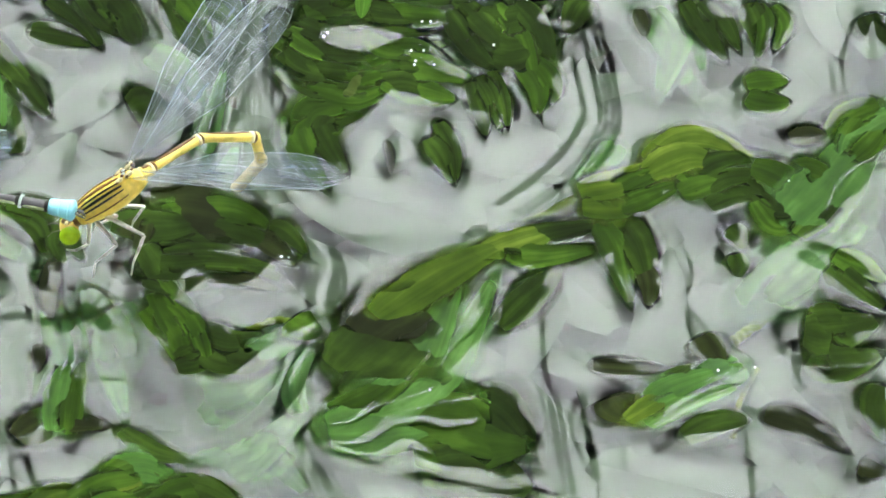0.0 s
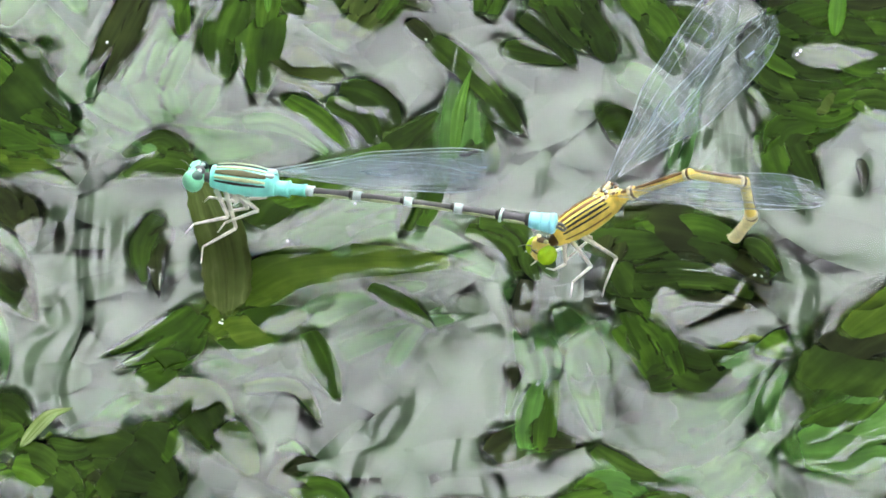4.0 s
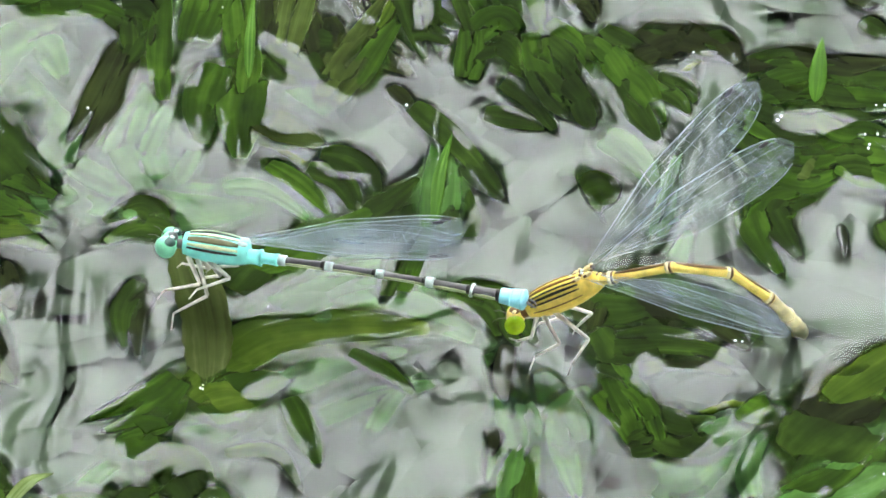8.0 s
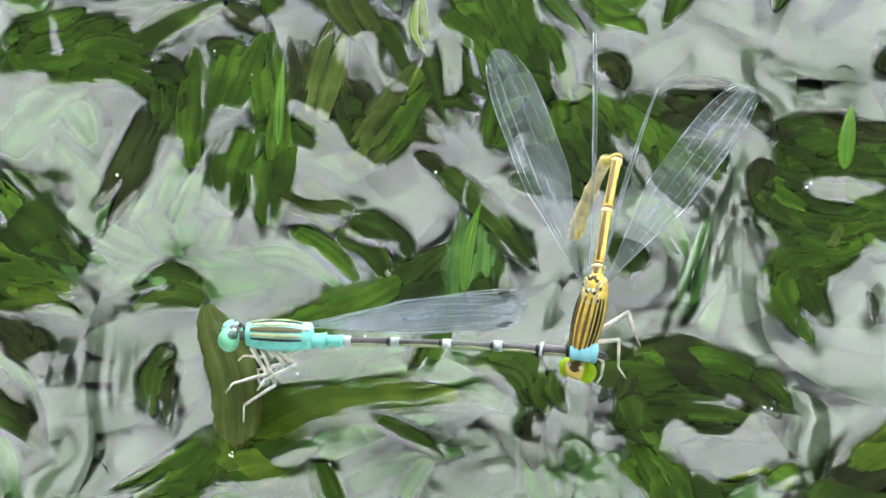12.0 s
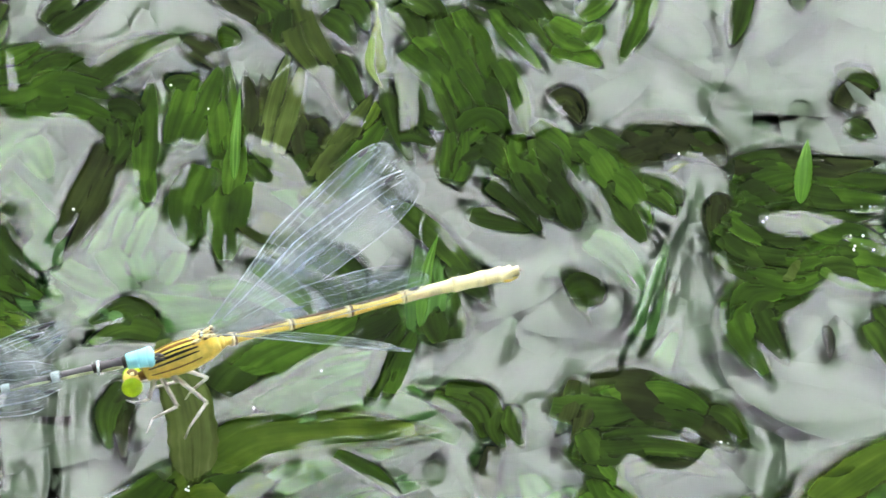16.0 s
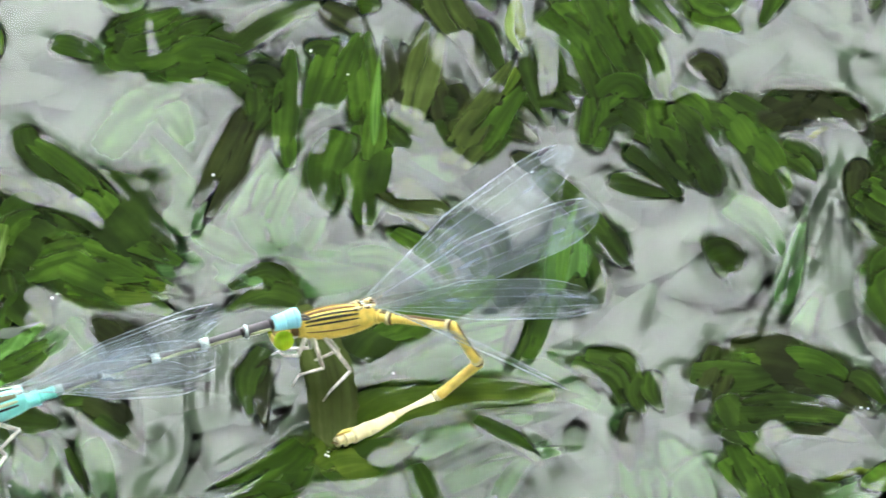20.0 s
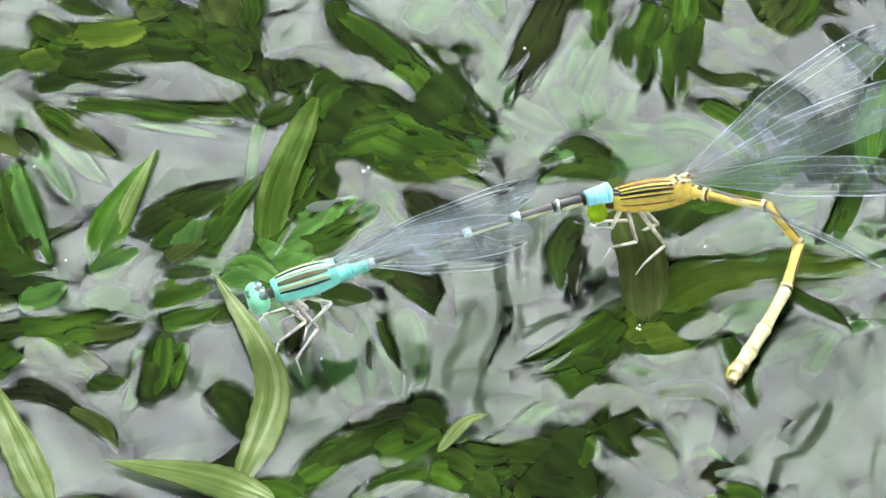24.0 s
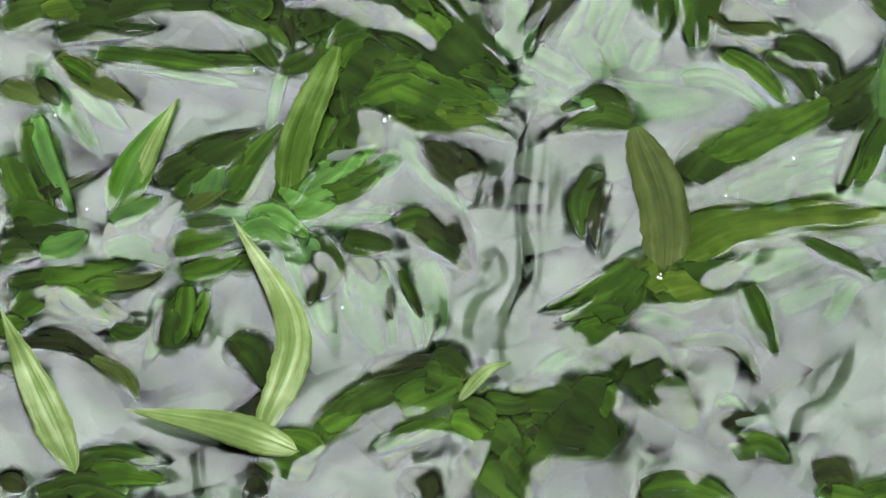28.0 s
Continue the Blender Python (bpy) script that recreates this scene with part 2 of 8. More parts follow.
def film(points, half):
    """A skin of water that lies over the blades along a line."""
    FILMS.append(([Vector(p[:2]) for p in arc([(*p, 0) for p in points], 8)], half))


def crease(points, wide):
    """A narrow step in the surface."""
    line = arc([(*p, 0) for p in points], 7 * (len(points) - 1))
    CREASES.append(([Vector(p[:2]) for p in line], wide))


def ridges(points, half, pitch):
    """A bundle of narrow parallel ridges along a line."""
    line = arc([(*p, 0) for p in points], 7 * (len(points) - 1))
    RIDGES.append(([Vector(p[:2]) for p in line], half, pitch))


def bubble(x, y, r):
    """A dome of water film on the surface."""
    bm = bmesh.new()
    bmesh.ops.create_uvsphere(bm, u_segments=28, v_segments=16, radius=r * MM)
    bmesh.ops.delete(bm, geom=[v for v in bm.verts if v.co.z < -0.15 * r * MM], context="VERTS")
    ob = part("air_bubble", bm, WATER)
    ob.location = (x * MM, y * MM, 0.24 * MM)
    tagged(ob, "clear air bubble floating on the pond water", "bubble", "bubbles on the water")


# A whitish bead whose pale colour stands for a sparkle on the weed.
def drop(x, y, r):
    ob = part("water_drop", ball(0, 0, 0, r * MM, r * 1.2 * MM, r * 0.7 * MM, None, 2), GLINT)
    ob.location = (x * MM, y * MM, 0.26 * MM)
    tagged(ob, "tiny whitish bead on pondweed standing for a glint", "drop", "drops on the weed")


def side(line, gx, gy):
    """The signed distance from a broken line, and how near its ends (0 to 1) it is met."""
    best, sign, along = np.full(gx.shape, 1e9), np.zeros(gx.shape), np.zeros(gx.shape)
    n = len(line) - 1
    for k, (a, b) in enumerate(zip(line, line[1:])):
        dx, dy = b.x - a.x, b.y - a.y
        s = np.clip(((gx - a.x) * dx + (gy - a.y) * dy) / max(dx * dx + dy * dy, 1e-9), 0, 1)
        d = np.hypot(gx - a.x - s * dx, gy - a.y - s * dy)
        m = d < best
        best[m] = d[m]
        sign[m] = np.sign(dx * (gy - a.y) - dy * (gx - a.x))[m]
        along[m] = ((k + s) / n)[m]
    return best * sign, np.clip(np.minimum(along, 1 - along) * 8, 0, 1)


def near(line, gx, gy, wide=None):
    """The distance of each grid point from a broken line, less the line's half width there."""
    best = np.full(gx.shape, 1e9)
    for k, (a, b) in enumerate(zip(line, line[1:])):
        dx, dy = b.x - a.x, b.y - a.y
        s = np.clip(((gx - a.x) * dx + (gy - a.y) * dy) / max(dx * dx + dy * dy, 1e-9), 0, 1)
        d = np.hypot(gx - a.x - s * dx, gy - a.y - s * dy)
        best = np.minimum(best, d - (wide[k] * (1 - s) + wide[k + 1] * s) if wide else d)
    return best


def ripple(gx, gy, seed, lo, hi, count):
    """Smooth random waves, lo to hi radians a mm, about 1 high."""
    rnd = np.random.RandomState(seed)
    z = np.zeros(gx.shape)
    for _ in range(count):
        k, a = rnd.uniform(lo, hi), rnd.uniform(0, math.tau)
        z += np.sin(k * (gx * math.cos(a) + gy * math.sin(a)) + rnd.uniform(0, 7) + 0.9 * np.sin(0.31 * k * (gy * math.cos(a) - gx * math.sin(a))))
    return z / math.sqrt(count)


def streaks(line, half, gx, gy):
    """Fingers of water that run in along a blade from its edges, about so many mm deep."""
    rnd = random.Random(int(line[0].x * 57 + line[-1].y * 83))
    way = (line[-1] - line[0]).normalized()
    u = (gx - line[0].x) * way.x + (gy - line[0].y) * way.y
    c = (gy - line[0].y) * way.x - (gx - line[0].x) * way.y
    n = np.zeros(gx.shape)
    for k in (2.2, 3.2, 4.6, 6.2):
        k *= rnd.uniform(0.8, 1.2)
        n += np.sin(k * c + rnd.uniform(0.5, 1.1) * np.sin(u * rnd.uniform(0.35, 0.8) + rnd.uniform(0, 6)) + rnd.uniform(0, 6)) * (0.6 + 0.4 * np.sin(u * rnd.uniform(0.5, 1.1) + rnd.uniform(0, 6)))
    n = n * 0.5 * min(0.8, max(0, (half - 0.3) * 0.75)) * rnd.uniform(0.5, 1.5)
    if rnd.random() < 0.6:      # torn film that reaches in over the blade's outer end
        long = (line[-1] - line[0]).length
        k, turn, start = rnd.uniform(4.5, 8.0), rnd.uniform(0, 6), rnd.uniform(0.35, 0.65)
        comb = np.sin(k * c + turn + 0.8 * np.sin(1.1 * u + turn)) + 0.7 * np.sin(k * 0.43 * c - 2 * turn + 0.5 * np.sin(0.6 * u))
        n = n + np.clip(comb - 0.1, 0, 2) * rnd.uniform(0.7, 1.5) * np.clip((u / long - start) * 3, 0, 1)
    return n


def water_heights(xs, ys):
    """The surface sinks round every blade that lies in it, and stands proud between them."""
    gx, gy = np.meshgrid(xs, ys)
    wx = gx + 0.6 * ripple(gx, gy, 1, 0.5, 1.3, 9) + 0.07 * ripple(gx, gy, 3, 2.0, 4.5, 12)
    wy = gy + 0.6 * ripple(gx, gy, 2, 0.5, 1.3, 9) + 0.07 * ripple(gx, gy, 5, 2.0, 4.5, 12)
    free, calm, dip = np.zeros(gx.shape), np.zeros(gx.shape), np.zeros(gx.shape)
    def window(line, reach):
        i0, i1 = np.searchsorted(xs, (min(p.x for p in line) - reach, max(p.x for p in line) + reach))
        j0, j1 = np.searchsorted(ys, (min(p.y for p in line) - reach, max(p.y for p in line) + reach))
        return slice(j0, j1), slice(i0, i1)
    soft = 0.36
    for line, wide in SWELLS:
        w = window(line, max(wide) + 5)
        away = near(line, wx[w], wy[w], wide)
        calm[w] += np.exp(-near(line, gx[w], gy[w], wide) / 0.7)
        free[w] += np.exp(-(away + streaks(line, max(wide), gx[w], gy[w]) * np.exp(-np.clip(away, 0, 9) / 0.5)) / soft)
    gap = np.clip(-soft * np.log(free + 1e-9), -6, 6)
    calm = np.clip(-0.7 * np.log(calm + 1e-9), -6, 6)
    for line, half in FILMS:
        w = window(line, half + 2)
        d = near(line, wx[w], wy[w])
        gap[w] = np.maximum(gap[w], np.clip((half - d) * 1.6, -6, 1.2))
        calm[w] = np.maximum(calm[w], np.clip((half - d) * 1.2, -6, 1.5))
    fold = np.zeros(gx.shape)
    # fine steps that run along the rims of the weed for a stretch
    for at, seed, high in ((0.35, 21, 0.045), (0.75, 22, 0.050), (1.3, 23, 0.045), (2.0, 24, 0.04)):
        where = np.clip(ripple(gx, gy, seed, 0.15, 0.5, 10) * 2.0 - 0.9, 0, 1)
        level = calm - at - 0.14 * ripple(gx, gy, seed + 10, 0.2, 0.7, 10)
        fold += high * where * np.tanh(level / 0.09) * np.exp(-(level / 0.5) ** 2)
    for line, wide in CREASES:
        w = window(line, wide * 6)
        d, ends = side(line, gx[w], gy[w])
        if wide > 0.7:      # a broad step
            step = wide * 0.34 * np.tanh(d / (wide * 0.55)) * np.exp(-(d / wide / 2.4) ** 2) * ends
        else:               # a narrow furrow
            step = 0.36 * wide * np.tanh(d / (wide * 0.5)) * np.exp(-(d / (wide * 3.2)) ** 2) * ends
        fold[w] += step
    for line, half, pitch in RIDGES:
        w = window(line, half + 1)
        d, ends = side(line, gx[w], gy[w])
        rnd = random.Random(int(line[0].x * 91 + line[0].y * 37))
        d = d + 0.30 * ripple(gx[w], gy[w], 9, 0.12, 0.42, 8)
        off = -half
        way = 1
        while off < half:
            wide = rnd.uniform(0.11, 0.18)
            fold[w] += way * 0.85 * wide * np.tanh((d - off) / wide) * np.exp(-((d - off) / (pitch * 1.3)) ** 2) * np.clip(ends * rnd.uniform(0.6, 2.5), 0, 1)
            off += pitch * rnd.choice((0.42, 0.5, 1.2, 1.45))
            way = -way
    for line, r, slope in GROOVES:
        w = window(line, r * 4)
        d = near(line, gx[w], gy[w])
        dip[w] = np.maximum(dip[w], slope * r / 0.607 * np.exp(-0.5 * (d / r) ** 2))
    fade = np.clip((90 - np.abs(gx)) / 10, 0, 1) * np.clip((60 - np.abs(gy)) / 10, 0, 1)
    rest = np.clip(gap / 1.5, 0, 1)
    return fade * ((0.20 * np.tanh((gap + 0.02) / 0.55) + 0.06) - (dip + fold) * (0.15 + 0.85 * rest) + 0.022 * ripple(gx, gy, 4, 0.25, 0.9, 26))


def spread(lo, hi, step, far):
    """Fine steps from lo to hi, then ever wider ones out to far."""
    mid, out, s, v = list(np.arange(lo, hi, step)), [], step, 0.0
    while v < far:
        s *= 1.35
        v += s
        out.append(v)
    return np.array([lo - v for v in out[::-1]] + mid + [mid[-1] + v for v in out])


def sheet(name, xs, ys, z, material):
    nx, ny = len(xs), len(ys)
    gx, gy = np.meshgrid(xs, ys)
    co = np.stack([gx, gy, z], -1).reshape(-1, 3) * MM
    j, i = np.meshgrid(np.arange(ny - 1), np.arange(nx - 1), indexing="ij")
    q = (j * nx + i).ravel()
    me = bpy.data.meshes.new(name)
    me.from_pydata(co.tolist(), [], np.stack([q, q + 1, q + nx + 1, q + nx], 1).tolist())
    for f in me.polygons:
        f.use_smooth = True
    me.materials.append(material)
    return new(name, me)


# blades: sprig, base, middle and tip on the water (mm), width, look (k also fills dark gaps)
leaf("b", (-39.0, 12.2), (-32.9, 9.9), (-27.0, 6.7), 2.3, "g")
leaf("b", (-39.9, 10.6), (-33.6, 7.4), (-27.7, 4.0), 2.3, "g")
leaf("b", (-41.6, 9.6), (-34.2, 5.2), (-27.6, 1.3), 2.7, "g")
leaf("b", (-36.2, 3.9), (-32.1, 3.6), (-28.5, 3.9), 1.3, "y")
leaf("b", (-36.1, 15.5), (-34.0, 12.5), (-32.5, 9.2), 1.9, "g")
leaf("a", (-21.8, 24.3), (-23.9, 17.7), (-26.8, 10.7), 1.8, "k")
leaf("a", (-22.5, 26.1), (-25.2, 18.6), (-27.7, 12.3), 1.8, "k")
leaf("a", (-21.4, 26.8), (-22.2, 23.2), (-23.9, 19.7), 1.8, "d")
leaf("a", (-19.7, 16.7), (-20.0, 20.6), (-20.1, 25.5), 1.2, "g")
leaf("a", (-13.1, 23.3), (-13.6, 16.6), (-13.5, 10.1), 3.7, "g")
leaf("a", (-15.1, 22.3), (-16.7, 17.3), (-16.5, 11.7), 3.1, "g")
leaf("a", (-13.3, 17.3), (-12.9, 21.9), (-12.7, 26.8), 1.7, "g")
leaf("d", (-12.9, 16.1), (-9.7, 14.3), (-6.3, 12.3), 2.7, "o")
leaf("d", (-12.0, 11.3), (-8.3, 8.3), (-5.9, 4.9), 1.6, "g")
leaf("d", (-8.0, 11.9), (-4.0, 10.4), (-2.3, 5.8), 2.6, "d")
leaf("d", (-8.9, 10.6), (-5.3, 8.7), (-3.5, 3.5), 2.1, "d")
leaf("d", (-4.0, 4.4), (-1.9, 6.4), (1.3, 9.6), 2.2, "d")
leaf("d", (-3.9, 3.1), (-1.1, 4.7), (1.2, 6.9), 2.3, "d")
leaf("d", (1.7, 2.4), (1.9, 8.0), (2.3, 15.2), 1.7, "w")
leaf("d", (2.8, 2.3), (3.2, 7.9), (3.7, 13.2), 1.7, "w")
leaf("d", (3.9, 2.0), (3.0, 5.4), (2.5, 9.1), 1.9, "d")
leaf("d", (4.9, 2.3), (4.6, 5.8), (4.1, 9.6), 1.9, "d")
leaf("c", (-18.1, 3.1), (-21.3, 4.1), (-24.9, 2.2), 2.0, "d")
leaf("c", (-19.2, 4.2), (-21.4, 6.2), (-25.1, 4.3), 2.2, "d")
leaf("e", (-10.2, 26.4), (-7.2, 23.9), (-3.4, 24.2), 2.5, "d")
leaf("e", (-10.5, 24.2), (-7.8, 21.0), (-4.5, 21.9), 2.7, "d")
leaf("e", (-7.6, 16.8), (-5.0, 22.5), (-2.0, 27.6), 1.6, "o")
leaf("e", (-6.5, 16.5), (-3.7, 21.3), (-1.6, 25.6), 1.7, "o")
leaf("e", (-1.8, 19.4), (-0.4, 17.6), (0.7, 16.4), 1.3, "k")
leaf("d", (-0.7, 17.9), (3.7, 13.1), (8.3, 6.2), 2.1, "d")
leaf("d", (4.4, 11.6), (5.9, 9.2), (7.9, 6.5), 2.3, "d")
leaf("e", (4.1, 19.4), (4.5, 22.5), (4.5, 27.5), 1.4, "g")
leaf("e", (5.1, 19.0), (5.6, 22.4), (5.8, 26.8), 1.2, "g")
leaf("d", (5.5, 16.3), (8.5, 15.5), (11.6, 14.4), 2.0, "d")
leaf("e", (11.2, 25.1), (12.5, 21.5), (14.6, 18.1), 1.9, "d")
leaf("e", (9.6, 26.0), (10.9, 20.3), (13.4, 16.4), 2.0, "g")
leaf("f", (16.7, 20.3), (18.5, 16.1), (20.5, 12.5), 2.2, "d")
leaf("g", (26.8, 18.4), (31.7, 20.5), (36.9, 21.0), 2.0, "g")
leaf("g", (27.5, 17.3), (31.9, 18.8), (36.6, 19.0), 1.7, "d")
leaf("g", (24.8, 17.2), (30.1, 15.1), (36.7, 15.3), 1.8, "d")
leaf("g", (24.8, 15.5), (29.9, 13.6), (37.1, 13.5), 1.9, "d")
leaf("g", (25.4, 14.4), (29.7, 11.6), (36.0, 11.9), 2.1, "d")
leaf("g", (25.3, 12.8), (29.4, 9.7), (35.8, 9.9), 2.0, "d")
leaf("g", (28.1, 11.5), (31.9, 10.4), (36.3, 12.2), 2.1, "g")
leaf("g", (27.1, 10.3), (31.9, 8.7), (35.7, 10.5), 2.1, "g")
leaf("g", (33.2, 8.0), (29.7, 6.0), (30.7, 0.1), 2.3, "d")
leaf("g", (32.0, 8.3), (28.1, 7.0), (28.0, -0.1), 2.4, "g")
leaf("g", (26.3, 18.8), (25.8, 15.8), (25.8, 12.2), 1.3, "k")
leaf("g", (32.8, 17.3), (33.2, 20.6), (33.6, 23.8), 1.5, "n")
leaf("g", (30.3, 16.7), (30.3, 20.0), (30.3, 23.2), 0.6, "g")
leaf("c", (-34.5, 0.6), (-32.4, -1.9), (-31.0, -4.8), 1.9, "k")
leaf("c", (-35.3, -6.1), (-32.6, -8.4), (-30.4, -12.1), 1.9, "k")
leaf("c", (-20.3, -2.3), (-21.5, -5.1), (-21.1, -10.2), 1.3, "k")
leaf("c", (-21.0, -0.7), (-22.7, -4.8), (-22.2, -9.1), 1.7, "d")
leaf("c", (-15.8, -14.0), (-16.0, -5.7), (-18.4, 2.4), 3.9, "T")
leaf("c", (-17.5, -12.5), (-19.4, -16.0), (-23.1, -17.4), 1.9, "g")
leaf("c", (-17.0, -11.0), (-20.0, -14.7), (-24.6, -17.1), 1.7, "g")
leaf("c", (-17.9, -10.5), (-20.7, -13.3), (-25.9, -16.0), 1.7, "g")
leaf("c", (-21.1, -16.3), (-20.4, -17.4), (-18.3, -14.7), 4.1, "g")
leaf("c", (-18.0, -14.0), (-14.5, -10.4), (-10.2, -8.6), 3.2, "y")
leaf("c", (-16.4, -15.7), (-13.3, -13.0), (-8.5, -10.8), 3.9, "g")
leaf("c", (-16.9, -14.1), (-13.9, -13.5), (-9.9, -13.0), 3.0, "y")
leaf("c", (-9.7, -12.4), (-8.0, -17.2), (-6.8, -20.6), 2.0, "g")
leaf("c", (-5.3, -8.3), (-1.9, -10.6), (0.9, -13.6), 1.4, "g")
leaf("n", (-34.1, -20.6), (-32.2, -21.1), (-30.6, -23.0), 2.4, "d")
leaf("n", (-35.0, -21.4), (-32.8, -22.7), (-31.1, -24.5), 2.5, "d")
leaf("h", (3.3, -2.0), (7.0, -3.0), (8.7, -7.1), 1.8, "d")
leaf("h", (2.2, -2.6), (6.2, -4.4), (7.2, -7.9), 1.9, "d")
leaf("h", (14.9, -1.9), (14.8, -5.2), (13.8, -8.2), 1.3, "k")
leaf("h", (14.4, -0.3), (13.7, -4.7), (12.6, -7.2), 1.4, "k")
leaf("h", (13.5, -4.3), (21.5, -2.9), (26.1, -6.1), 2.5, "g")
leaf("h", (14.6, -6.1), (21.2, -5.0), (28.8, -8.4), 2.3, "d")
leaf("h", (15.3, -7.7), (20.9, -7.3), (26.7, -10.5), 2.0, "d")
leaf("h", (24.5, -4.3), (26.1, -5.1), (28.0, -7.8), 1.6, "d")
leaf("h", (23.6, -5.2), (25.1, -6.6), (27.1, -8.8), 2.0, "k")
leaf("h", (15.4, -8.6), (18.6, -14.1), (20.7, -19.2), 1.5, "g")
leaf("h", (15.1, -10.3), (17.2, -15.2), (19.4, -19.5), 1.7, "g")
leaf("h", (17.3, -9.5), (22.0, -9.8), (26.1, -11.2), 1.3, "k")
leaf("h", (18.3, -14.7), (22.2, -18.2), (25.8, -16.1), 2.5, "d")
leaf("h", (26.1, -13.8), (27.1, -14.7), (28.9, -15.5), 2.8, "g")
leaf("h", (7.7, -25.8), (8.0, -21.3), (9.0, -17.4), 1.9, "w")
leaf("h", (8.7, -26.3), (9.2, -21.6), (10.1, -17.3), 1.6, "g")
leaf("h", (7.9, -7.2), (7.3, -11.2), (7.6, -14.4), 1.4, "k")
leaf("h", (6.2, -16.1), (6.6, -17.5), (6.4, -19.5), 1.0, "k")
leaf("h", (9.5, -3.5), (9.2, -5.9), (10.3, -8.3), 1.5, "d")
leaf("h", (8.4, -3.8), (7.9, -6.2), (8.8, -8.7), 1.5, "d")
leaf("h", (13.1, -8.3), (17.5, -8.7), (22.8, -7.4), 2.3, "d")
leaf("h", (14.0, -9.7), (17.6, -10.4), (22.2, -9.2), 2.0, "d")
leaf("h", (11.4, -3.8), (16.3, -4.6), (20.8, -3.7), 2.9, "d")
leaf("h", (16.1, -18.0), (18.4, -16.6), (20.4, -14.8), 2.1, "d")
leaf("h", (16.7, -18.9), (19.0, -18.2), (20.8, -16.3), 1.7, "d")
leaf("a", (-35.7, 38.9), (-33.8, 37.6), (-31.8, 40.0), 2.2, "d")
leaf("a", (-35.8, 37.2), (-33.4, 35.4), (-31.9, 38.1), 2.0, "g")
leaf("a", (-29.3, 36.9), (-27.5, 38.9), (-25.1, 41.7), 1.8, "d")
leaf("a", (-28.6, 36.0), (-26.7, 37.5), (-23.1, 40.9), 1.8, "d")
leaf("a", (-35.9, 31.3), (-31.6, 33.2), (-28.7, 35.3), 1.9, "g")
leaf("a", (-34.9, 30.2), (-31.1, 31.1), (-28.0, 33.3), 2.0, "g")
leaf("a", (-35.1, 28.7), (-30.5, 29.2), (-27.7, 31.8), 2.0, "g")
leaf("a", (-30.4, 30.7), (-26.6, 32.6), (-22.0, 30.5), 2.1, "d")
leaf("a", (-30.2, 29.2), (-26.7, 30.2), (-20.3, 28.6), 2.6, "g")
leaf("a", (-31.0, 27.8), (-26.7, 28.0), (-21.5, 25.7), 2.6, "g")
leaf("a", (-25.7, 29.3), (-21.4, 33.9), (-16.6, 35.7), 2.6, "d")
leaf("a", (-18.0, 35.7), (-15.4, 33.7), (-14.0, 31.5), 2.1, "k")
leaf("a", (-14.7, 35.4), (-13.8, 35.4), (-12.4, 35.0), 2.2, "d")
leaf("a", (-20.2, 17.6), (-20.2, 25.3), (-19.9, 31.8), 1.9, "g")
leaf("a", (-18.5, 22.3), (-17.1, 29.1), (-16.0, 32.2), 1.7, "g")
leaf("a", (-17.1, 22.7), (-15.4, 28.3), (-14.0, 33.3), 2.0, "g")
leaf("a", (-14.1, 21.3), (-14.4, 27.1), (-14.9, 32.0), 1.5, "g")
leaf("a", (-13.1, 20.8), (-13.4, 27.2), (-13.7, 33.7), 1.4, "g")
leaf("a", (-13.0, 19.7), (-12.9, 24.0), (-12.6, 29.5), 0.9, "n")
leaf("e", (-12.0, 22.8), (-11.8, 27.7), (-12.3, 32.3), 1.5, "k")
leaf("e", (-11.1, 21.7), (-10.3, 27.7), (-10.9, 31.7), 1.6, "k")
leaf("a", (-23.9, 27.6), (-21.7, 27.3), (-19.8, 23.3), 2.0, "d")
leaf("a", (-25.0, 27.1), (-22.8, 25.5), (-21.1, 21.9), 2.1, "d")
leaf("e", (-10.5, 22.3), (-9.8, 28.6), (-8.3, 35.2), 1.2, "o")
leaf("e", (-9.8, 21.1), (-8.4, 28.1), (-7.2, 33.9), 1.3, "o")
leaf("e", (-8.7, 44.0), (-6.8, 35.7), (-2.5, 28.6), 1.6, "o")
leaf("e", (-8.7, 41.1), (-8.1, 34.7), (-4.1, 28.6), 1.4, "o")
leaf("e", (-6.9, 27.5), (-5.6, 23.0), (-5.5, 19.4), 1.8, "k")
leaf("e", (-8.3, 28.1), (-7.2, 22.6), (-7.1, 18.4), 1.8, "k")
leaf("e", (-6.0, 18.7), (-4.4, 23.4), (-1.0, 30.7), 2.0, "o")
leaf("e", (-4.7, 18.1), (-3.0, 22.2), (0.6, 29.2), 1.9, "g")
leaf("e", (-16.7, 43.3), (-10.1, 38.7), (-7.4, 34.7), 1.6, "d")
leaf("e", (-16.7, 41.8), (-10.9, 37.3), (-8.1, 33.2), 1.7, "k")
leaf("e", (-4.9, 39.3), (-3.1, 38.7), (-2.0, 35.7), 1.9, "d")
leaf("e", (-6.1, 38.4), (-4.4, 36.9), (-3.1, 34.1), 2.1, "d")
leaf("e", (-4.3, 24.3), (-1.7, 23.6), (0.7, 21.8), 1.9, "k")
leaf("e", (-4.7, 23.1), (-2.1, 22.0), (0.8, 19.9), 2.0, "k")
leaf("e", (1.2, 36.5), (4.9, 33.1), (7.4, 27.9), 2.4, "g")
leaf("e", (0.1, 34.9), (3.4, 31.2), (5.7, 26.4), 2.3, "g")
leaf("e", (4.8, 39.5), (7.2, 34.4), (8.0, 29.2), 1.9, "g")
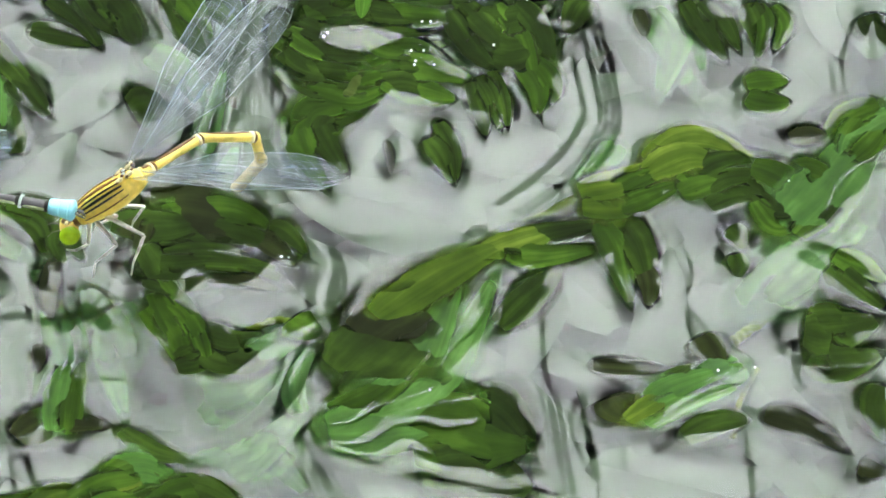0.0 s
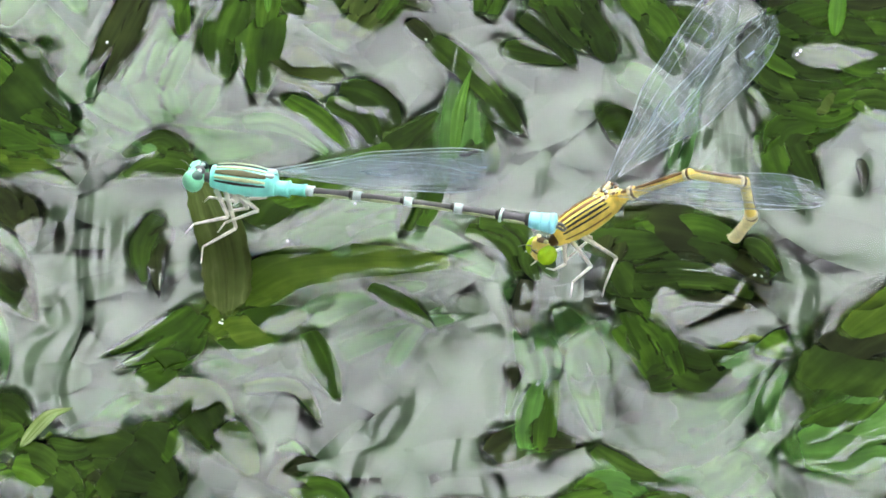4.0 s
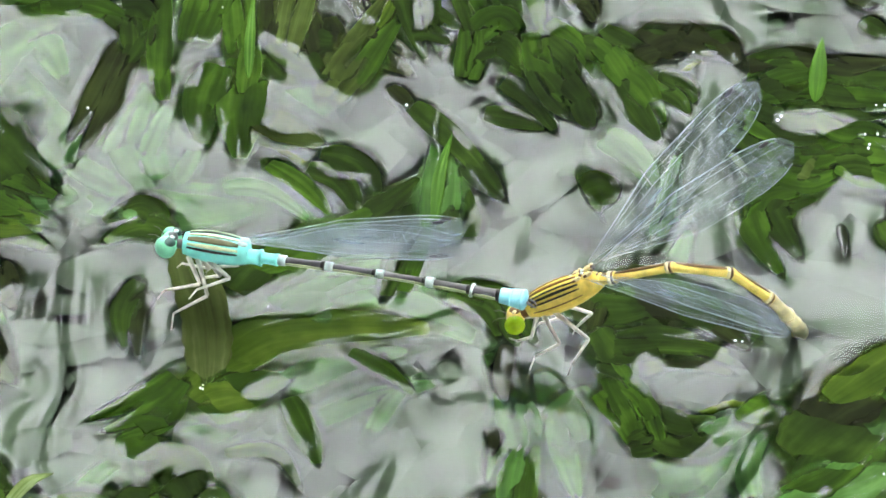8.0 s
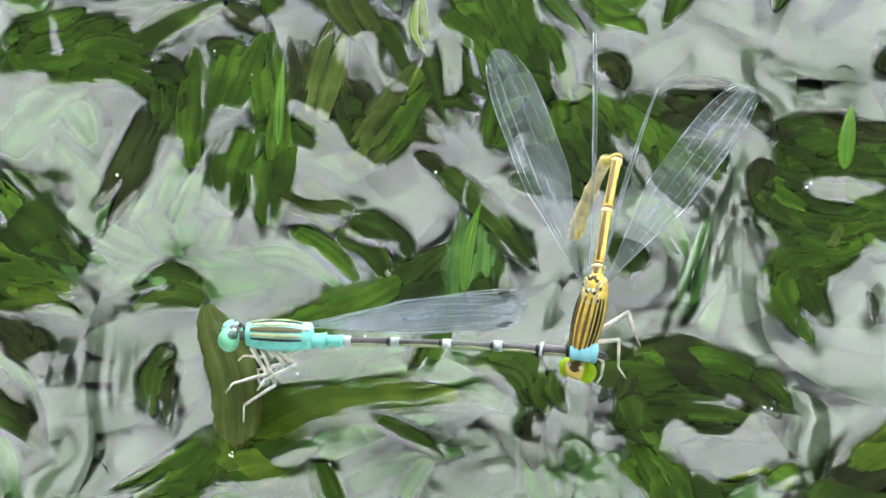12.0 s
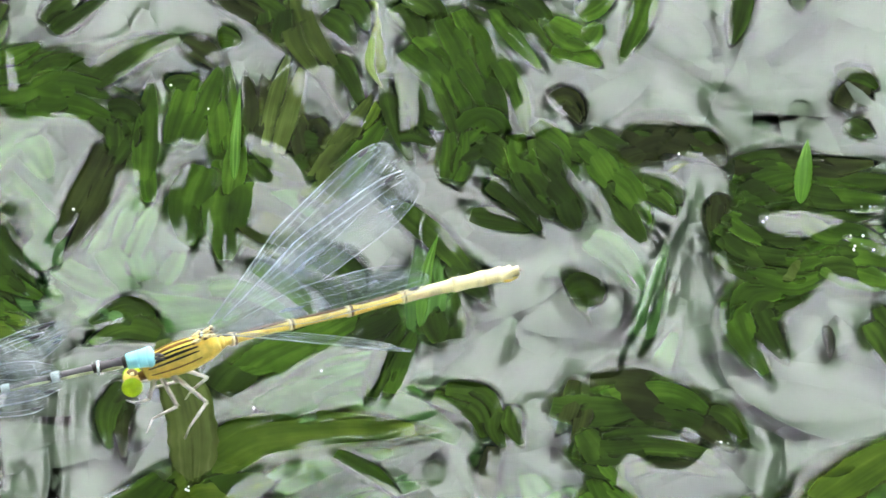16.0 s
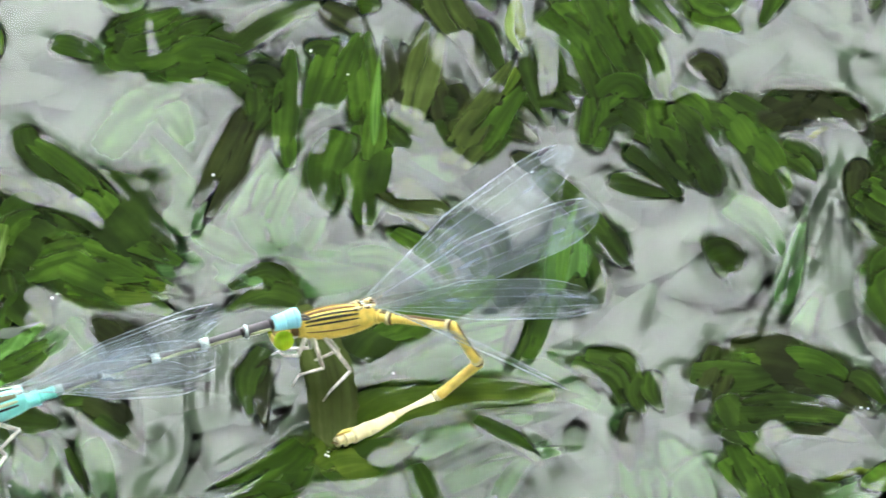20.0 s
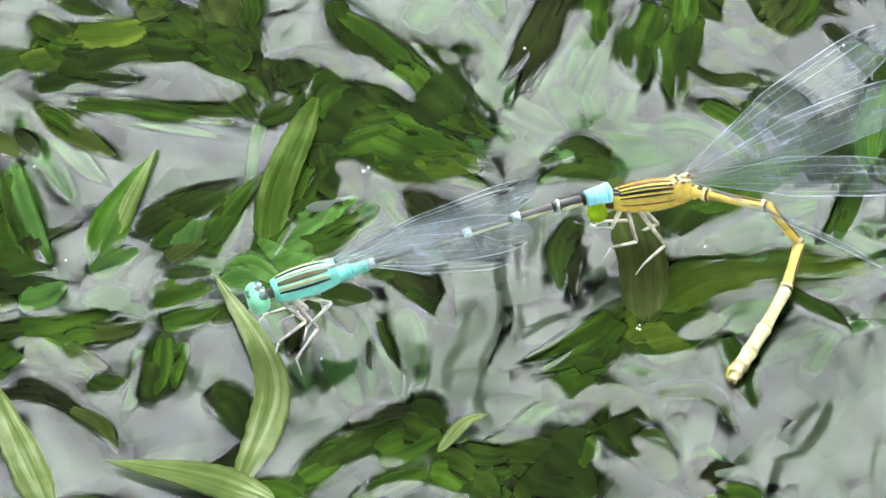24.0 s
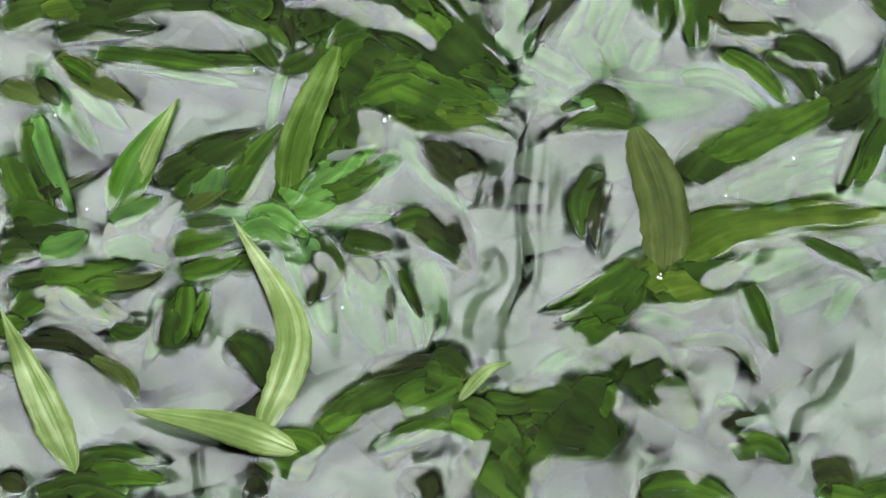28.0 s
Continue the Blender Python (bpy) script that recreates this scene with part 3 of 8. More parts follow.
leaf("e", (3.4, 38.6), (5.5, 33.5), (5.7, 28.5), 1.9, "g")
leaf("e", (9.0, 42.0), (11.8, 38.6), (13.5, 35.5), 1.8, "d")
leaf("e", (8.3, 41.0), (10.7, 37.2), (13.7, 32.8), 1.7, "d")
leaf("e", (7.2, 40.1), (9.6, 35.9), (12.5, 31.2), 1.5, "g")
leaf("e", (12.5, 34.6), (15.0, 33.9), (17.3, 32.0), 2.1, "g")
leaf("e", (4.2, 23.0), (7.4, 26.4), (10.2, 22.7), 2.6, "g")
leaf("e", (3.6, 21.4), (7.2, 23.8), (10.0, 20.0), 2.8, "d")
leaf("e", (10.4, 23.5), (13.1, 18.9), (15.7, 15.4), 2.1, "d")
leaf("e", (9.1, 23.1), (11.8, 17.4), (14.0, 15.0), 1.9, "d")
leaf("e", (15.8, 23.7), (17.3, 20.3), (19.3, 17.0), 2.3, "g")
leaf("e", (0.3, 32.9), (1.7, 27.4), (2.7, 21.6), 1.9, "d")
leaf("e", (-0.7, 32.1), (0.0, 26.8), (1.7, 20.8), 1.8, "d")
leaf("f", (17.6, 21.4), (19.7, 22.5), (21.5, 22.9), 1.7, "k")
leaf("f", (21.6, 42.2), (20.1, 37.1), (18.4, 32.4), 1.9, "g")
leaf("f", (29.1, 42.2), (28.5, 37.8), (27.5, 34.1), 1.7, "d")
leaf("f", (33.1, 42.5), (33.4, 40.3), (33.5, 38.1), 1.5, "d")
leaf("f", (13.9, 28.5), (14.6, 27.6), (15.4, 26.1), 0.9, "k")
leaf("g", (28.1, 20.7), (32.0, 21.9), (36.6, 20.7), 2.8, "k")
leaf("g", (27.0, 17.5), (29.7, 15.7), (34.1, 13.0), 2.1, "d")
leaf("g", (26.3, 16.6), (29.0, 14.0), (34.4, 11.2), 1.8, "g")
leaf("g", (25.8, 15.7), (28.3, 12.3), (32.2, 11.1), 2.1, "d")
leaf("g", (31.4, 19.0), (35.7, 17.7), (41.7, 18.3), 2.1, "d")
leaf("g", (31.1, 17.5), (35.5, 16.0), (40.6, 16.7), 1.9, "d")
leaf("g", (31.9, 16.4), (35.3, 13.8), (40.7, 15.1), 1.8, "g")
leaf("g", (34.3, 12.7), (38.3, 11.9), (42.2, 10.5), 2.5, "g")
leaf("g", (33.5, 11.1), (37.8, 9.3), (40.5, 8.7), 2.6, "g")
leaf("g", (41.6, 17.8), (44.5, 17.1), (49.2, 19.5), 3.1, "d")
leaf("g", (40.7, 15.7), (44.7, 13.5), (49.8, 16.1), 3.6, "d")
leaf("g", (45.8, 13.8), (47.8, 10.6), (47.7, 7.9), 1.8, "g")
leaf("g", (44.8, 13.6), (46.7, 10.0), (46.5, 6.6), 1.8, "g")
leaf("g", (41.2, 11.3), (42.0, 7.6), (42.4, 4.3), 1.4, "d")
leaf("g", (43.0, 12.5), (43.8, 8.8), (44.2, 5.2), 1.2, "d")
leaf("g", (37.5, 5.1), (38.8, 2.5), (39.7, -0.6), 1.7, "d")
leaf("g", (34.3, 4.6), (34.6, 2.8), (34.6, 0.8), 0.6, "k")
leaf("g", (31.1, 7.0), (29.5, 4.9), (31.1, 2.0), 2.0, "d")
leaf("g", (29.8, 7.0), (27.9, 4.9), (29.4, 2.2), 1.8, "g")
leaf("g", (31.0, 10.8), (31.9, 10.0), (33.0, 9.1), 2.1, "o")
leaf("i", (48.8, -1.1), (52.6, -0.1), (56.2, 2.4), 2.4, "y")
leaf("i", (48.8, -2.6), (53.1, -2.4), (56.0, 0.3), 2.2, "y")
leaf("i", (54.2, 1.6), (59.1, 4.8), (65.1, 1.7), 2.1, "y")
leaf("i", (54.1, 0.4), (59.0, 2.9), (64.1, -0.2), 2.5, "y")
leaf("i", (62.6, 2.2), (66.6, -0.3), (67.2, -4.7), 2.5, "g")
leaf("i", (61.1, 1.5), (64.9, -2.1), (65.7, -6.5), 2.6, "d")
leaf("i", (51.6, -1.5), (54.4, 0.3), (57.7, 2.0), 1.7, "g")
leaf("i", (52.0, -2.8), (54.9, -1.6), (58.7, 0.6), 2.0, "g")
leaf("i", (57.6, -0.3), (61.3, 2.4), (66.6, 2.8), 1.9, "d")
leaf("i", (58.8, -1.5), (61.5, 0.5), (66.9, 0.9), 1.7, "d")
leaf("i", (59.2, -2.7), (61.7, -1.3), (65.3, -1.2), 2.1, "d")
leaf("i", (54.2, -8.2), (54.6, -10.5), (54.3, -13.1), 1.7, "k")
leaf("i", (51.9, -2.5), (54.0, -6.6), (54.6, -11.9), 2.6, "d")
leaf("i", (50.7, -3.3), (52.1, -7.5), (53.1, -13.4), 2.2, "g")
leaf("i", (42.3, -6.0), (46.2, -5.6), (52.6, -3.7), 2.6, "d")
leaf("i", (42.8, -7.1), (46.4, -7.6), (53.3, -5.9), 2.1, "g")
leaf("i", (40.7, -7.4), (45.0, -5.9), (48.4, -4.1), 2.2, "y")
leaf("i", (41.6, -15.4), (45.5, -11.2), (48.1, -7.8), 2.4, "d")
leaf("i", (61.2, -4.5), (61.8, -5.3), (62.4, -7.1), 1.8, "d")
leaf("i", (61.5, -7.1), (61.8, -8.5), (61.5, -10.0), 1.6, "d")
leaf("k", (50.8, -21.5), (51.4, -22.8), (52.6, -24.0), 3.3, "k")
leaf("k", (53.0, -23.4), (55.9, -20.8), (62.5, -18.1), 2.1, "w")
leaf("k", (52.9, -24.9), (56.4, -22.3), (61.6, -20.4), 1.9, "w")
leaf("k", (54.1, -21.4), (55.8, -19.9), (57.9, -18.2), 1.6, "d")
leaf("k", (55.6, -26.1), (59.2, -24.2), (61.9, -24.0), 2.3, "d")
leaf("k", (49.0, -18.5), (52.3, -18.8), (56.5, -19.1), 1.5, "k")
leaf("k", (58.0, -15.4), (59.0, -17.1), (60.0, -18.8), 2.4, "k")
leaf("l", (63.2, 10.4), (65.4, 10.7), (67.4, 10.9), 1.9, "g")
leaf("l", (63.2, 9.1), (65.2, 8.4), (67.4, 8.6), 2.2, "g")
leaf("l", (75.7, 7.5), (72.2, 5.2), (70.3, 0.7), 2.0, "w")
leaf("l", (75.0, 8.5), (71.2, 6.7), (68.8, 1.7), 2.0, "g")
leaf("l", (66.2, 4.5), (68.6, 4.9), (70.2, 4.0), 1.7, "k")
leaf("l", (66.0, -4.2), (68.1, -1.1), (72.7, 4.1), 1.7, "d")
leaf("l", (65.9, -5.9), (69.1, -2.6), (72.6, 1.0), 1.8, "d")
leaf("l", (69.1, -7.2), (71.3, -8.5), (73.8, -10.5), 2.0, "g")
leaf("l", (68.6, -8.5), (70.3, -10.1), (73.6, -13.5), 2.5, "d")
leaf("l", (65.9, -15.1), (68.8, -15.3), (73.1, -13.6), 4.0, "d")
leaf("l", (66.2, -17.6), (68.8, -18.5), (73.1, -17.1), 3.5, "d")
leaf("l", (72.3, -20.2), (71.5, -23.0), (72.3, -26.9), 2.4, "d")
leaf("l", (62.1, -23.2), (65.6, -24.4), (69.6, -27.6), 2.2, "k")
leaf("l", (69.5, -28.6), (70.6, -28.9), (72.3, -29.3), 1.8, "k")
leaf("l", (60.7, 19.7), (62.2, 17.1), (63.5, 13.5), 1.7, "d")
leaf("l", (59.5, 19.7), (61.0, 16.1), (62.1, 12.7), 1.8, "d")
leaf("l", (66.0, 19.2), (67.1, 16.6), (65.9, 13.4), 1.4, "g")
leaf("l", (65.0, 19.5), (65.6, 16.6), (64.5, 12.4), 1.4, "g")
leaf("l", (73.8, 18.2), (74.7, 16.1), (75.7, 14.2), 2.4, "d")
leaf("l", (55.3, 18.8), (55.5, 16.9), (55.7, 15.1), 1.1, "k")
leaf("m", (-46.0, -5.7), (-45.1, 1.9), (-42.5, 10.9), 2.8, "V")
leaf("m", (-46.8, -28.6), (-44.6, -18.5), (-49.9, -7.1), 3.1, "b")
leaf("m", (-43.6, -29.8), (-49.3, -28.0), (-57.2, -26.3), 3.3, "b")
leaf("c", (-34.8, 2.5), (-33.3, -1.0), (-31.2, -4.2), 2.0, "k")
leaf("n", (-1.6, -34.2), (4.3, -32.1), (9.3, -31.4), 1.6, "g")
leaf("n", (-1.3, -35.2), (4.5, -33.7), (9.2, -33.3), 1.6, "g")
leaf("n", (11.8, -33.7), (16.1, -31.4), (23.9, -33.1), 1.9, "d")
leaf("n", (10.8, -34.9), (16.1, -33.0), (22.0, -35.0), 2.3, "g")
leaf("h", (10.7, -30.0), (14.4, -28.7), (17.8, -30.7), 2.6, "w")
leaf("n", (-3.8, -32.9), (-2.5, -32.2), (-1.2, -32.0), 2.4, "k")
leaf("n", (-28.7, -28.1), (-26.3, -29.8), (-24.5, -33.1), 2.2, "d")
leaf("n", (-29.7, -29.0), (-27.4, -31.2), (-25.4, -34.9), 2.3, "d")
leaf("n", (-18.1, -33.7), (-13.8, -33.2), (-9.4, -34.8), 3.0, "g")
leaf("m", (-59.6, -6.0), (-57.8, -0.7), (-54.9, 5.4), 3.5, "n")
leaf("m", (-58.1, -3.9), (-56.6, 0.4), (-55.0, 5.3), 1.4, "b")
leaf("e", (0.4, 40.8), (3.1, 38.6), (4.0, 35.6), 2.2, "d")
leaf("e", (-0.5, 39.4), (1.6, 37.0), (2.4, 33.8), 2.0, "d")
leaf("e", (4.3, 35.0), (6.8, 29.7), (8.8, 23.3), 1.4, "g")
leaf("e", (3.6, 34.2), (5.4, 29.0), (7.2, 23.2), 1.4, "g")
leaf("e", (2.8, 32.8), (4.2, 28.2), (5.7, 22.1), 1.3, "d")
leaf("e", (7.4, 34.8), (10.0, 29.4), (11.0, 23.2), 1.6, "g")
leaf("e", (6.2, 34.7), (8.3, 28.5), (9.1, 23.3), 1.7, "d")
leaf("e", (12.1, 37.8), (15.3, 35.2), (17.2, 37.8), 2.5, "g")
leaf("e", (7.6, 21.8), (11.0, 20.0), (13.3, 15.4), 2.2, "d")
leaf("e", (7.1, 19.9), (9.7, 18.1), (12.2, 13.4), 2.3, "d")
leaf("e", (15.3, 25.7), (17.8, 23.7), (20.4, 22.3), 1.7, "d")
leaf("e", (14.4, 24.6), (16.9, 21.8), (20.5, 19.9), 1.7, "g")
leaf("f", (12.8, 23.4), (15.5, 22.8), (17.3, 20.3), 2.4, "d")
leaf("e", (5.3, 42.4), (8.6, 40.8), (13.7, 39.7), 2.4, "g")
leaf("e", (6.1, 40.7), (8.1, 38.7), (12.9, 37.7), 2.3, "d")
leaf("f", (14.9, 37.8), (16.7, 39.0), (19.1, 42.2), 1.9, "g")
leaf("e", (-10.9, 35.2), (-10.6, 37.8), (-11.1, 41.1), 1.3, "d")
leaf("e", (-9.8, 34.2), (-9.2, 37.8), (-9.7, 42.3), 1.4, "d")
leaf("e", (-5.4, 33.2), (-4.0, 32.0), (-1.9, 25.7), 1.6, "d")
leaf("e", (-6.4, 33.0), (-5.2, 31.1), (-3.3, 24.6), 1.5, "k")
leaf("e", (-12.1, 24.8), (-9.7, 21.7), (-6.6, 20.0), 1.5, "d")
leaf("e", (-12.0, 23.3), (-10.6, 20.1), (-7.8, 19.3), 1.6, "d")
leaf("a", (-22.6, 22.5), (-22.8, 25.3), (-22.8, 28.3), 1.4, "d")
leaf("a", (-21.6, 23.0), (-21.5, 25.3), (-21.4, 27.8), 1.4, "d")
leaf("a", (-18.8, 29.7), (-17.2, 30.4), (-14.7, 29.7), 1.9, "d")
leaf("a", (-18.5, 28.4), (-17.1, 28.5), (-14.8, 28.0), 2.0, "d")
leaf("a", (-34.6, 32.7), (-33.1, 32.4), (-31.1, 30.1), 1.8, "d")
leaf("a", (-35.0, 31.4), (-33.7, 30.8), (-31.5, 28.5), 1.8, "d")
leaf("e", (0.5, 26.0), (1.9, 26.8), (4.8, 24.9), 2.2, "d")
leaf("e", (-0.5, 24.5), (1.6, 24.9), (3.7, 23.2), 1.9, "d")
leaf("g", (27.5, 18.5), (30.1, 20.6), (35.9, 19.8), 2.5, "g")
leaf("g", (27.7, 17.2), (30.1, 18.7), (35.8, 17.5), 2.5, "d")
leaf("g", (32.6, 19.7), (37.5, 19.6), (43.9, 19.7), 2.1, "d")
leaf("g", (33.3, 18.2), (37.4, 17.4), (43.0, 17.5), 2.2, "g")
leaf("g", (51.3, 19.7), (50.2, 17.8), (49.2, 15.4), 2.2, "d")
leaf("i", (57.0, 0.2), (58.6, 1.6), (61.6, 2.3), 2.0, "g")
leaf("i", (57.3, -1.3), (59.0, -0.5), (62.6, 0.9), 2.1, "g")
leaf("i", (63.6, -0.1), (65.5, -2.8), (67.9, -0.8), 1.9, "d")
leaf("i", (63.1, -1.2), (65.1, -4.5), (67.4, -2.7), 2.0, "g")
leaf("l", (66.4, -14.0), (69.0, -14.0), (72.2, -14.0), 2.9, "d")
leaf("l", (66.1, 1.1), (68.4, 1.1), (70.5, -0.7), 2.3, "g")
leaf("a", (-25.7, 8.1), (-29.8, 15.9), (-34.3, 25.6), 6.8, "p")
leaf("a", (-23.7, 8.1), (-22.0, 14.7), (-20.2, 22.6), 5.8, "p")
leaf("a", (-24.6, 6.9), (-18.2, 5.7), (-9.7, 6.9), 6.3, "p")
leaf("a", (-25.1, 8.7), (-30.0, 6.9), (-38.2, 8.7), 3.4, "p")
leaf("c", (-15.2, -14.6), (-11.3, -6.6), (0.7, -1.4), 5.4, "p")
leaf("c", (-9.9, -10.0), (-3.7, -4.3), (5.2, -1.4), 6.1, "p")
leaf("h", (17.3, -21.9), (22.6, -19.7), (28.0, -15.7), 6.7, "p")
leaf("h", (8.6, -20.2), (7.8, -14.6), (6.9, -6.6), 3.7, "p")
leaf("h", (13.4, -20.2), (11.7, -14.0), (9.6, -8.9), 5.3, "p")
leaf("j", (27.0, -25.6), (21.7, -28.4), (13.4, -31.1), 5.8, "p")
leaf("j", (27.0, -24.5), (26.3, -20.1), (29.6, -13.3), 2.9, "p")
leaf("l", (62.4, -14.5), (67.3, -7.6), (74.1, -1.8), 7.4, "p")
leaf("l", (59.1, 19.2), (57.9, 13.7), (56.2, 8.3), 3.9, "p")
leaf("l", (53.3, 5.3), (51.3, 1.8), (48.5, -0.0), 3.5, "p")
leaf("k", (62.6, -17.9), (58.5, -20.1), (52.5, -24.6), 4.9, "p")
leaf("m", (-45.7, -5.6), (-42.6, -5.0), (-37.2, -5.0), 5.3, "p")
leaf("m", (-46.6, -5.6), (-51.1, -5.6), (-55.6, -5.6), 3.5, "p")
leaf("m", (-45.7, -6.2), (-43.2, -12.5), (-41.0, -20.4), 5.1, "p")
leaf("m", (-39.8, -8.5), (-38.6, -14.8), (-37.5, -20.4), 5.1, "p")
leaf("f", (14.4, 14.7), (18.0, 11.7), (20.6, 6.9), 4.5, "p")
leaf("e", (-11.1, 22.3), (-8.3, 18.6), (-5.5, 15.6), 3.9, "p")
leaf("d", (8.1, 23.2), (9.4, 18.9), (11.7, 15.9), 3.3, "p")
leaf("a", (-34.0, 21.7), (-31.4, 24.7), (-27.8, 27.8), 5.6, "p")
film([(-17.6, 22.6), (-16.3, 23.6), (-14.9, 22.0)], 0.74)
film([(-12.4, 13.3), (-9.7, 12.8), (-7.0, 12.1)], 0.39)
film([(-8.2, 11.0), (-6.5, 9.9), (-4.2, 8.9)], 0.54)
film([(30.5, 15.0), (32.6, 14.6), (34.4, 14.7)], 0.99)
film([(-31.1, 33.5), (-31.6, 31.7), (-32.0, 29.5)], 0.64)
film([(-20.5, 32.8), (-18.6, 33.2), (-16.8, 33.2)], 0.39)
film([(-18.2, 21.7), (-17.5, 23.6), (-15.7, 23.0)], 0.99)
film([(30.6, 15.4), (32.7, 14.8), (34.7, 14.8)], 1.13)
film([(37.1, 16.5), (37.9, 16.8), (39.0, 16.6)], 0.59)
film([(36.7, 12.8), (36.9, 12.8), (37.2, 12.8)], 0.34)
film([(38.8, 18.0), (39.3, 17.9), (39.7, 18.0)], 0.39)
film([(38.6, 12.4), (39.0, 12.4), (39.5, 12.5)], 0.34)
film([(52.8, -25.1), (56.0, -22.8), (60.2, -20.6)], 0.49)
film([(-56.1, 13.3), (-55.3, 13.7), (-54.4, 12.8)], 1.13)
film([(-53.4, 12.2), (-52.1, 12.8), (-49.7, 12.1)], 1.28)
film([(-62.6, 12.3), (-60.3, 12.2), (-57.7, 12.1)], 0.44)
film([(-58.1, -0.9), (-57.1, 0.9), (-55.6, 4.3)], 0.49)
film([(-44.5, -1.4), (-44.9, -3.2), (-45.3, -4.9)], 0.54)
film([(-37.9, -30.3), (-36.7, -28.1), (-35.1, -25.9)], 0.89)
film([(-65.1, -10.7), (-63.7, -11.6), (-61.9, -10.7)], 0.44)
film([(-53.2, -7.3), (-52.3, -7.8), (-51.4, -7.5)], 0.34)
stem("n", [(-29.1, -23.0), (-31.6, -25.2), (-37.1, -30.2)], 1.3)
stem("e", [(-1.9, 40.0), (-1.2, 33.7), (-0.8, 29.3)], 1.5)
stem("i", [(30.8, -15.3), (41.9, -6.2), (48.8, -1.5), (56.7, 3.2)], 1.8)
stem("m", [(-65.5, 14.8), (-60.1, 17.2), (-56.6, 19.1)], 1.5)
stem("m", [(-47.1, -5.4), (-45.7, -5.9), (-43.4, -7.7)], 1.8)
stem("a", [(-30.0, 8.3), (-25.0, 7.7), (-20.5, 6.5)], 1.8)
stem("k", [(62.6, -18.2), (61.0, -21.6), (60.3, -24.9)], 0.7)
stem("h", [(22.8, -14.3), (25.4, -13.2), (27.2, -14.3)], 0.9)
stem("l", [(61.0, -15.4), (62.9, -13.7), (68.1, -9.1)], 1.3)
stem("g", [(31.6, 11.3), (33.0, 12.8), (35.3, 14.3)], 1.1)
stem("d", [(-13.8, 14.9), (-10.2, 13.1), (-6.5, 9.5)], 1.0)
stem("f", [(18.1, 19.8), (20.9, 20.4), (23.7, 22.8)], 0.7)
stem("b", [(-42.3, 9.4), (-38.8, 11.2), (-36.0, 9.4)], 1.0)
groove([(65.4, 10.0), (65.4, 10.0)], 2.5, 0.30)
groove([(3.1, -9.9), (3.1, -10.6)], 0.6, 0.40)
groove([(-7.9, -9.9), (-7.9, -10.0)], 0.6, 0.40)
crease([(-27.6, 0.8), (-28.0, -4.8), (-29.5, -8.9)], 0.31)
crease([(-27.3, 6.4), (-26.9, 3.4), (-27.6, 0.5)], 0.30)
crease([(-30.9, -0.1), (-30.2, -3.0), (-29.9, -6.2)], 0.28)
crease([(-30.1, -8.8), (-28.4, -11.9), (-30.9, -16.2), (-31.0, -20.7)], 0.90)
crease([(-23.2, -0.1), (-23.4, -5.3), (-22.8, -9.4)], 0.26)
crease([(-36.1, 19.0), (-33.0, 17.2), (-30.7, 15.8), (-29.3, 16.2)], 0.28)
crease([(-20.8, 9.8), (-20.7, 7.3), (-17.8, 5.8), (-14.1, 3.7)], 0.31)
crease([(-6.2, -9.4), (-3.7, -13.4), (-1.1, -15.6), (1.2, -15.5), (1.8, -14.5), (1.1, -13.3)], 0.28)
crease([(2.4, -10.8), (2.9, -9.9), (3.7, -10.8), (3.6, -11.9), (2.7, -11.9), (2.4, -10.8)], 0.26)
crease([(5.5, 5.5), (3.4, 2.2), (4.3, -0.1)], 0.26)
crease([(4.3, 5.8), (9.7, 2.2), (7.9, -0.1)], 0.26)
crease([(23.7, 22.6), (23.1, 18.4), (24.0, 15.9)], 0.31)
crease([(27.2, 1.1), (26.6, -1.9), (28.3, -4.8), (30.5, -6.2)], 0.30)
crease([(27.0, -5.3), (29.6, -7.0), (29.5, -11.7), (28.9, -15.6), (26.5, -20.7), (23.8, -24.9)], 1.08)
crease([(28.3, -5.9), (28.9, -8.8), (28.3, -11.7)], 0.28)
crease([(27.1, -9.4), (27.9, -10.8), (27.2, -12.2)], 0.28)
crease([(28.0, -15.1), (26.1, -19.0), (24.7, -23.5)], 0.30)
crease([(30.5, -6.5), (32.7, -6.6), (35.2, -5.8)], 0.24)
crease([(3.8, -18.4), (7.7, -20.1), (11.7, -19.7)], 0.24)
crease([(13.2, -19.0), (14.7, -22.4), (17.0, -25.1)], 0.26)
crease([(-0.8, -18.4), (0.7, -19.0), (2.2, -18.2)], 0.26)
crease([(12.4, 29.2), (12.1, 26.7), (13.2, 23.0)], 0.26)
crease([(13.6, 28.8), (16.1, 27.6), (17.2, 24.9)], 0.28)
crease([(14.2, 25.7), (16.5, 24.8), (20.2, 26.4)], 0.24)
crease([(23.3, 30.5), (25.8, 29.2), (28.6, 28.2), (31.9, 28.7)], 0.26)
crease([(32.7, 28.2), (33.1, 27.3), (32.6, 26.4)], 0.30)
crease([(27.8, 27.0), (31.7, 27.0), (36.2, 26.1)], 0.22)
crease([(28.5, 24.8), (32.2, 25.3), (33.0, 23.0)], 0.24)
crease([(26.6, 41.8), (26.3, 36.7), (27.1, 34.8)], 0.30)
crease([(-20.2, 40.2), (-19.7, 38.0), (-19.8, 36.1)], 0.30)
crease([(-20.6, 39.9), (-22.4, 36.1), (-24.5, 35.1)], 0.30)
crease([(-31.2, 34.7), (-28.4, 33.2), (-26.3, 32.8)], 0.28)
crease([(-35.7, 18.7), (-32.9, 16.9), (-30.6, 16.1)], 0.28)
crease([(25.1, 19.5), (25.4, 11.3), (25.1, 2.1)], 0.31)
